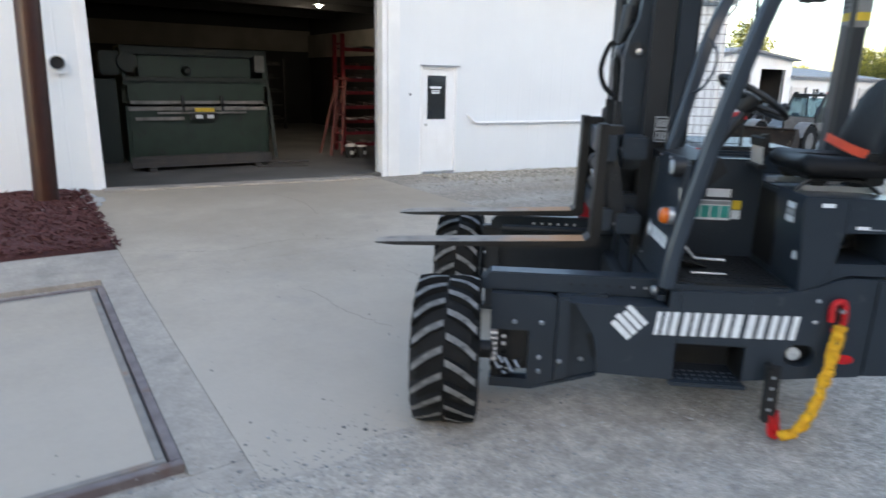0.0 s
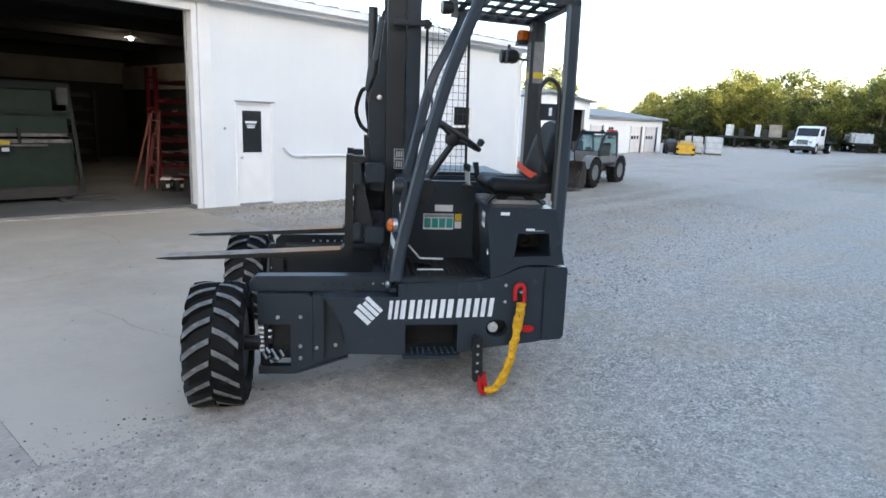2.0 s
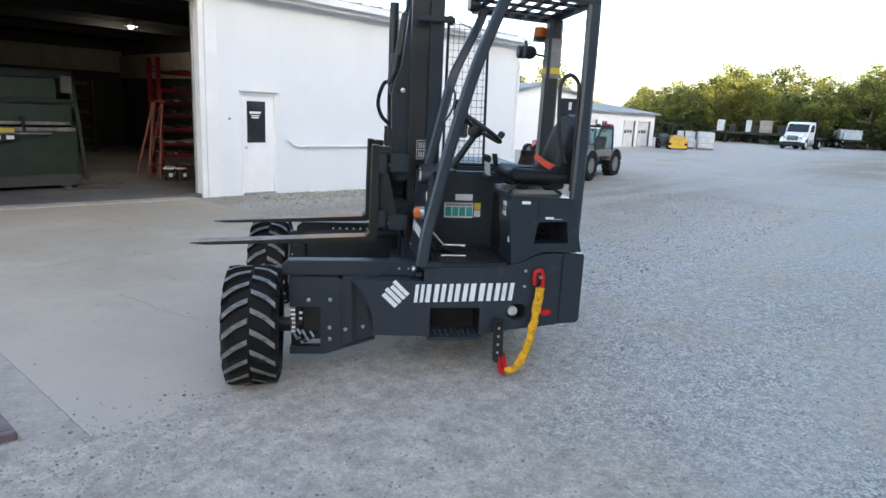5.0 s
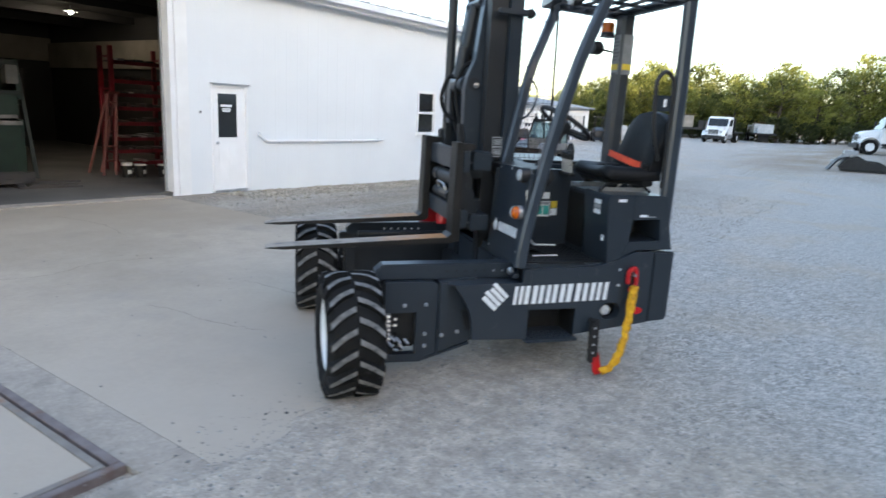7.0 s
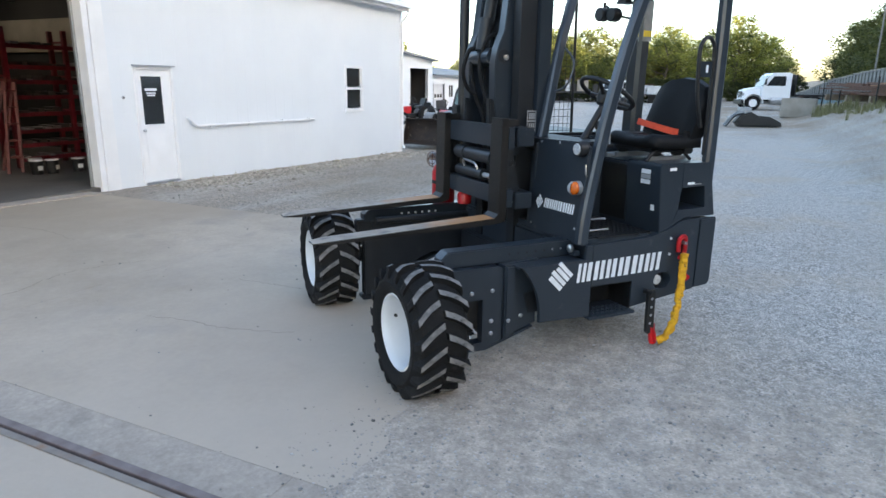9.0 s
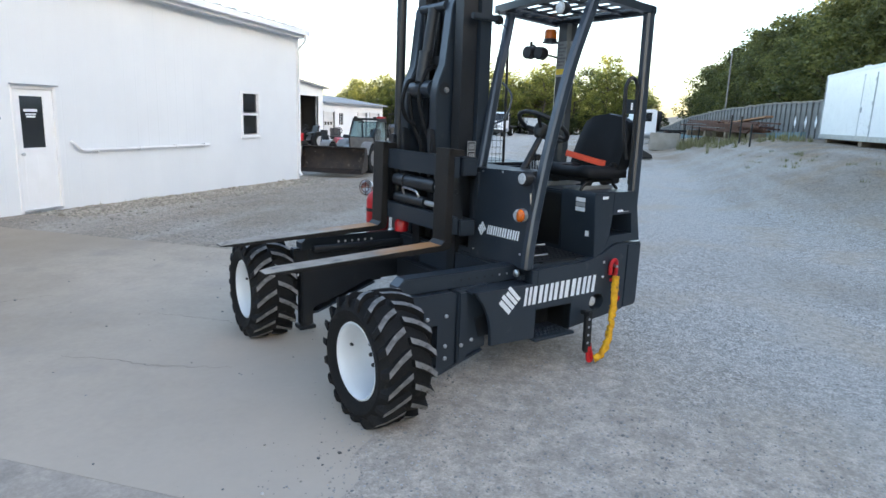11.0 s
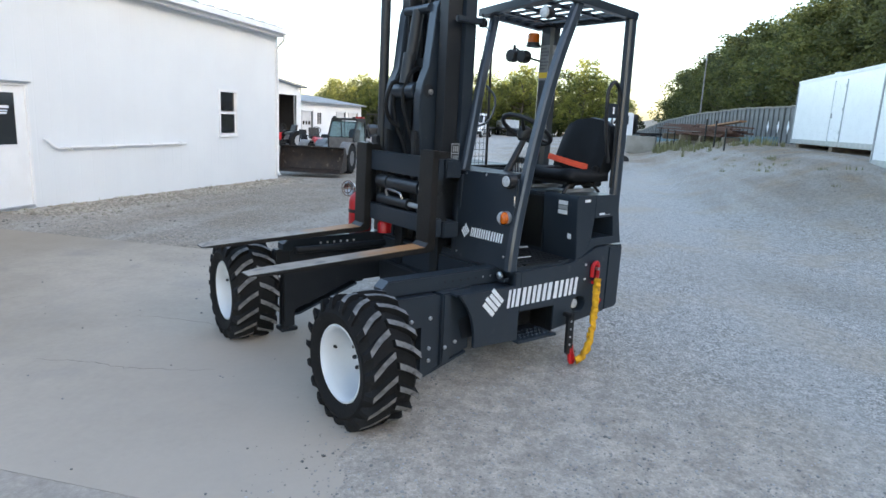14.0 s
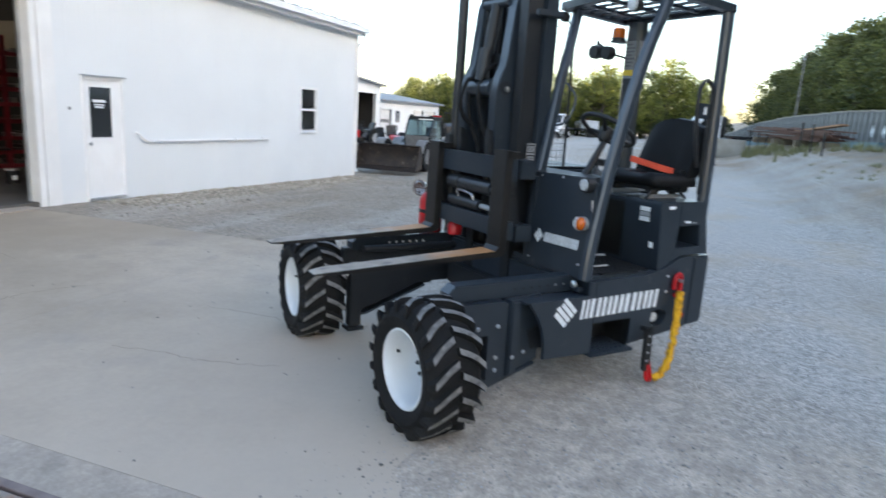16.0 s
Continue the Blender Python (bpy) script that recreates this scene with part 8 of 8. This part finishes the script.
def tree(seed, h, spread, leaf_mat, leaf=0.22, clumps=90, per=60, base=0.22):
    """A tapered trunk with limbs, and a crown of small leaves gathered in uneven clumps."""
    rnd = random.Random(seed)
    t = thing("tree", pose(0, 0, 0), "broadleaf tree in full summer leaf", "tree", "trees round the yard")
    bm = bmesh.new()
    lean = Vector((rnd.uniform(-0.05, 0.05), rnd.uniform(-0.05, 0.05), 1))
    top = h * 0.72
    tube(bm, curve([(0, 0, -0.3), lean * (top * 0.4), lean * (top * 0.75) + Vector((rnd.uniform(-0.3, 0.3), rnd.uniform(-0.3, 0.3), 0)), lean * top], 3), h * 0.022, 8, h * 0.005)
    tips = []
    for k in range(13):
        z = h * (base + 0.05 + 0.55 * k / 13)
        a = k * 2.4 + rnd.uniform(-0.5, 0.5)
        l = spread * (1.0 - 0.45 * abs(k / 13 - 0.25)) * rnd.uniform(0.6, 1.0)
        p0 = lean * z
        p2 = p0 + Vector((math.cos(a) * l, math.sin(a) * l, l * rnd.uniform(0.35, 0.8)))
        p1 = (p0 + p2) / 2 + Vector((0, 0, -0.08 * l))
        tube(bm, curve([p0, p1, p2], 3), h * 0.009, 6, h * 0.002)
        tips += [p2, p1 + (p2 - p1) * 0.4]
    part("trunk", bm, M_BARK, t, "", 60)
    verts, faces = [], []
    for c in range(clumps):
        if c < len(tips):
            ctr = tips[c] + Vector((rnd.gauss(0, 0.2), rnd.gauss(0, 0.2), rnd.gauss(0, 0.2)))
        else:
            u = rnd.random() ** 0.55
            a, f = rnd.uniform(0, math.tau), rnd.uniform(0.0, 1.0)
            prof = math.sin(math.pi * min(0.12 + 0.86 * f, 1.0)) ** 0.65
            ctr = Vector((math.cos(a) * spread * u * prof, math.sin(a) * spread * u * prof, h * (base + (1 - base) * f * 0.97)))
            ctr += Vector((rnd.gauss(0, 0.25), rnd.gauss(0, 0.25), rnd.gauss(0, 0.25)))
        r = rnd.uniform(0.055, 0.12) * h
        for _ in range(per):
            d = Vector((rnd.gauss(0, 1), rnd.gauss(0, 1), rnd.gauss(0, 0.75)))
            p = ctr + d.normalized() * r * rnd.random() ** 0.4
            e1 = Vector((rnd.gauss(0, 1), rnd.gauss(0, 1), rnd.gauss(0, 0.6))).normalized()
            e2 = e1.cross(Vector((rnd.gauss(0, 1), rnd.gauss(0, 1), rnd.gauss(0, 1)))).normalized()
            s = leaf * rnd.uniform(0.6, 1.3)
            b = len(verts)
            verts += [p - e1 * s, p - e2 * s * 0.55, p + e1 * s, p + e2 * s * 0.55]
            faces.append((b, b + 1, b + 2, b + 3))
    me = bpy.data.meshes.new("crown")
    me.from_pydata([tuple(v) for v in verts], [], faces)
    me.materials.append(leaf_mat)
    cr = new("crown", me)
    cr.parent = t
    return t


def plant_trees():
    rnd = random.Random(11)
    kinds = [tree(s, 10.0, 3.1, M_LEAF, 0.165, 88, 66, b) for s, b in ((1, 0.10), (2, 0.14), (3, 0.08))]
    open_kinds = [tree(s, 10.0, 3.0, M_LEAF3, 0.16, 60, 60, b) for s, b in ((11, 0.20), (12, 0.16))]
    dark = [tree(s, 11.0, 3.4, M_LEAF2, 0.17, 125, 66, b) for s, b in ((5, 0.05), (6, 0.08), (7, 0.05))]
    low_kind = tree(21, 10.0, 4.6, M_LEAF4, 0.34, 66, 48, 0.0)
    spots = []

    # Elevation wanted at a bearing from the camera, read off a skyline table.
    def skyline_angle(side, table):
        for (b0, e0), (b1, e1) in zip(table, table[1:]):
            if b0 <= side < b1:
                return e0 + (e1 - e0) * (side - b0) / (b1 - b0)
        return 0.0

    # tree line behind the lot, heights fitted to the skyline in the camera's view
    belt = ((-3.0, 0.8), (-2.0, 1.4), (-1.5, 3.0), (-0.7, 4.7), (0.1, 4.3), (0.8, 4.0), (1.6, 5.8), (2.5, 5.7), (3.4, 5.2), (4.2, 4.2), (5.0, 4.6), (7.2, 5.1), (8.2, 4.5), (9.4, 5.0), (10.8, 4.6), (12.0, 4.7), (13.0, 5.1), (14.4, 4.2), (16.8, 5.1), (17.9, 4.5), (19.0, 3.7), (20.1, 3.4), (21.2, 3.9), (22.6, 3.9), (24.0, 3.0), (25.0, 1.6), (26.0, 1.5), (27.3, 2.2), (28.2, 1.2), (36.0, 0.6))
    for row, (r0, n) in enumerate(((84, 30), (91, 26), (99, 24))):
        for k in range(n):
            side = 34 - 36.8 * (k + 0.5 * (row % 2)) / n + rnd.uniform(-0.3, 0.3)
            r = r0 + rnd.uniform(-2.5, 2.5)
            s = (r * math.tan(radians(skyline_angle(side, belt))) + 1.4) / 10.3 * (rnd.uniform(0.86, 1.08) if rnd.random() < 0.7 else rnd.uniform(0.5, 0.75))
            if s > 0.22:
                # Open crowns in the sunlit colour are picked by bearing from the camera.
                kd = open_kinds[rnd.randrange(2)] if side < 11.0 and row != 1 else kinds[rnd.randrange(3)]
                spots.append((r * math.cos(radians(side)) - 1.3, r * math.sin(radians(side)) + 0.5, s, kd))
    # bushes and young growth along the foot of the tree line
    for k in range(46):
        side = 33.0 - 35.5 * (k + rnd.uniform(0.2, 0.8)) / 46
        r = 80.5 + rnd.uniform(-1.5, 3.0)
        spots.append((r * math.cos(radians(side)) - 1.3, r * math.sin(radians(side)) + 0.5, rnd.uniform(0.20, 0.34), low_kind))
    # trees behind the barn
    for x, y, s in ((42.0, 28.8, 0.50), (51.5, 31.8, 0.70), (54.5, 33.0, 0.52), (60.5, 31.6, 0.36)):
        spots.append((x, y, s, kinds[rnd.randrange(3)]))
    # wooded hill beyond the bank, tree tops fitted to the camera's skyline by bearing
    hill_skyline = ((5.6, 2.0), (6.3, 3.4), (6.9, 5.9), (7.8, 6.5), (9.0, 6.2), (10.4, 7.1), (11.5, 8.1), (12.7, 8.9), (14.5, 9.1), (16.0, 9.9), (17.2, 10.5), (19.0, 11.5), (22.0, 12.5), (35.0, 15.5), (60.0, 25.0), (180.0, 28.0))
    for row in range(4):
        # Trees at low x are out of view, added to block the low sun.
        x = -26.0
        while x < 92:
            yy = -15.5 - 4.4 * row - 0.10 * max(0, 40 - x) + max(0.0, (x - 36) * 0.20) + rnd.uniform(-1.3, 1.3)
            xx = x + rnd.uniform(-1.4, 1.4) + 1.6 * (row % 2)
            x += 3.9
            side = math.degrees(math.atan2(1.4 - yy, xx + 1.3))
            rise = skyline_angle(side, hill_skyline)
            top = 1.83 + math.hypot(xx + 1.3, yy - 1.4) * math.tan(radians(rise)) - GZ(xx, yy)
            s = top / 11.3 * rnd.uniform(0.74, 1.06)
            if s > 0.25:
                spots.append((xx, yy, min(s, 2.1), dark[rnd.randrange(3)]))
    used = set()
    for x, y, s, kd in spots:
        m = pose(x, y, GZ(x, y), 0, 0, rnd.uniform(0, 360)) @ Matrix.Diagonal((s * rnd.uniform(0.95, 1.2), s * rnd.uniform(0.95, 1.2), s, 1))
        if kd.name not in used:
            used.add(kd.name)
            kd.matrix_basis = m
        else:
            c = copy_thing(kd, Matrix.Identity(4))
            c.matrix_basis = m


plant_trees()

# ---- loose stones and weeds ----


def scatter_stones():
    rnd = random.Random(21)
    base = []
    for k in range(4):
        bm = bmesh.new()
        bmesh.ops.create_icosphere(bm, subdivisions=1, radius=1)
        for v in bm.verts:
            v.co *= 1 + 0.35 * noise.noise(v.co * 1.4 + Vector((k * 5.1, 0, 0)))
        base.append(([v.co.copy() for v in bm.verts], [[v.index for v in f.verts] for f in bm.faces]))
        bm.free()

    def field(name, label, n, pick, sizes, material):
        verts, faces = [], []
        for _ in range(n):
            x, y = pick()
            s = rnd.uniform(*sizes) * (1 + rnd.random() ** 6)
            vs, fs = base[rnd.randrange(4)]
            rot = Euler((rnd.uniform(0, 6), rnd.uniform(0, 6), rnd.uniform(0, 6))).to_matrix()
            z = max(yard_z(x, y), ground_z(x, y) + (0.012 if CX0 - 3 < x < CX1 + 0.4 and CY0 - 0.4 < y < 10.6 else -1.0))
            b = len(verts)
            for v in vs:
                p = rot @ v
                verts.append((x + p.x * s, y + p.y * s, z + p.z * s * 0.62 + s * 0.25))
            faces += [[b + i for i in f] for f in fs]
        me = bpy.data.meshes.new(name)
        me.from_pydata(verts, [], faces)
        me.materials.append(material)
        tagged(new(name, me), label, "gravel", kind="stuff")

    def yard():
        while True:
            r, a = 0.1 + 9.6 * rnd.random() ** 0.9, rnd.uniform(-1.9, 1.5)
            x, y = 0.2 + r * math.cos(a), 0.4 + r * math.sin(a)
            if y < CY0 - 0.05 + 0.4 * rnd.random() ** 3 or x > CX1 + 0.05:
                return x, y
    stone = leafless("loose_stone", (0.20, 0.187, 0.173), (0.47, 0.437, 0.405))
    field("loose_gravel", "loose grey limestone chips on the yard", 36000, yard, (0.0025, 0.007), stone)

    def strip():
        x = rnd.uniform(7.0, 16.3)
        return x, 10.72 - abs(rnd.gauss(0, 0.55))
    field("wall_gravel", "pale rubble stones along the foot of the wall", 3200, strip, (0.008, 0.030), leafless("rubble", (0.20, 0.175, 0.14), (0.46, 0.42, 0.35)))

    def beyond():
        return rnd.uniform(6.1, 17), rnd.uniform(2.0, 10.4)
    field("side_gravel", "loose stones on the gravel beside the apron", 9000, beyond, (0.005, 0.012), leafless("side_stone", (0.17, 0.148, 0.125), (0.44, 0.40, 0.355)))

    def bank():
        return rnd.uniform(10, 30), -1.2 - 4.6 * rnd.random()
    field("bank_rubble", "clods and small stones on the bank", 3000, bank, (0.004, 0.012), leafless("bank_clod", (0.17, 0.135, 0.10), (0.36, 0.30, 0.23)))

    def slab_edge():
        if rnd.random() < 0.4:
            return rnd.uniform(0.0, 3.2), 2.35 + rnd.gauss(0, 0.30)
        k, off = rnd.random(), rnd.gauss(0, 0.38)
        return 3.2 + 2.83 * k - 0.815 * off, 2.45 + 3.98 * k + 0.579 * off
    field("edge_grit", "fine chips strewn over the edge of the slab", 3200, slab_edge, (0.002, 0.005), leafless("slab_chip", (0.21, 0.186, 0.16), (0.40, 0.353, 0.30)))

    def apron():
        return rnd.uniform(0.8, 5.5), CY0 + 4.5 * rnd.random() ** 2.2
    field("apron_stones", "scattered pebbles and crumbs on the concrete", 110, apron, (0.003, 0.008), leafless("dark_crumb", (0.10, 0.095, 0.09), (0.30, 0.29, 0.28)))


def leafless(name, a, b):
    """Stones whose tone changes from one to the next."""
    m = bpy.data.materials.new(name)
    m.use_nodes = True
    n, link = m.node_tree.nodes, m.node_tree.links.new
    bs = n["Principled BSDF"]
    geo = n.new("ShaderNodeNewGeometry")
    mx = n.new("ShaderNodeMix")
    mx.data_type = "RGBA"
    mx.inputs[6].default_value, mx.inputs[7].default_value = (*a, 1), (*b, 1)
    link(geo.outputs["Random Per Island"], mx.inputs[0])
    link(mx.outputs[2], bs.inputs["Base Color"])
    bs.inputs["Roughness"].default_value = 0.9
    return m


scatter_stones()


def weeds():
    rnd = random.Random(31)
    verts, faces = [], []

    def tuft(x, y, h, n):
        z = ground_z(x, y)
        for _ in range(n):
            a, l = rnd.uniform(0, 6.3), rnd.uniform(0.02, 0.25) * h
            px, py = x + rnd.gauss(0, 0.07), y + rnd.gauss(0, 0.07)
            w = 0.012 + 0.01 * h
            hh = h * rnd.uniform(0.5, 1.0)
            b = len(verts)
            verts.extend([(px - w * math.sin(a), py + w * math.cos(a), z - 0.01), (px + w * math.sin(a), py - w * math.cos(a), z - 0.01), (px + l * math.cos(a), py + l * math.sin(a), z + hh)])
            faces.append((b, b + 1, b + 2))
    for cx, cy, sx, sy, num, h in ((35.6, -2.5, 0.8, 0.45, 60, 0.75), (31.5, -3.4, 1.4, 0.45, 46, 0.5), (28.2, -4.5, 0.4, 0.3, 10, 0.45), (26.4, -5.2, 0.5, 0.3, 18, 0.5), (20.0, -3.6, 3.0, 0.8, 22, 0.14)):
        for _ in range(num):
            tuft(rnd.gauss(cx, sx), rnd.gauss(cy, sy), h * rnd.uniform(0.45, 1.0), 12)
    for _ in range(26):
        tuft(rnd.uniform(7.2, 16), 10.70 - abs(rnd.gauss(0, 0.12)), rnd.uniform(0.03, 0.09), 8)
    me = bpy.data.meshes.new("weeds")
    me.from_pydata(verts, [], faces)
    me.materials.append(leaf_material("dry_weeds", (0.16, 0.16, 0.06), (0.36, 0.32, 0.17)))
    tagged(new("weeds", me), "dry yellow-green weeds along the bank and wall", "weeds", kind="stuff")


weeds()
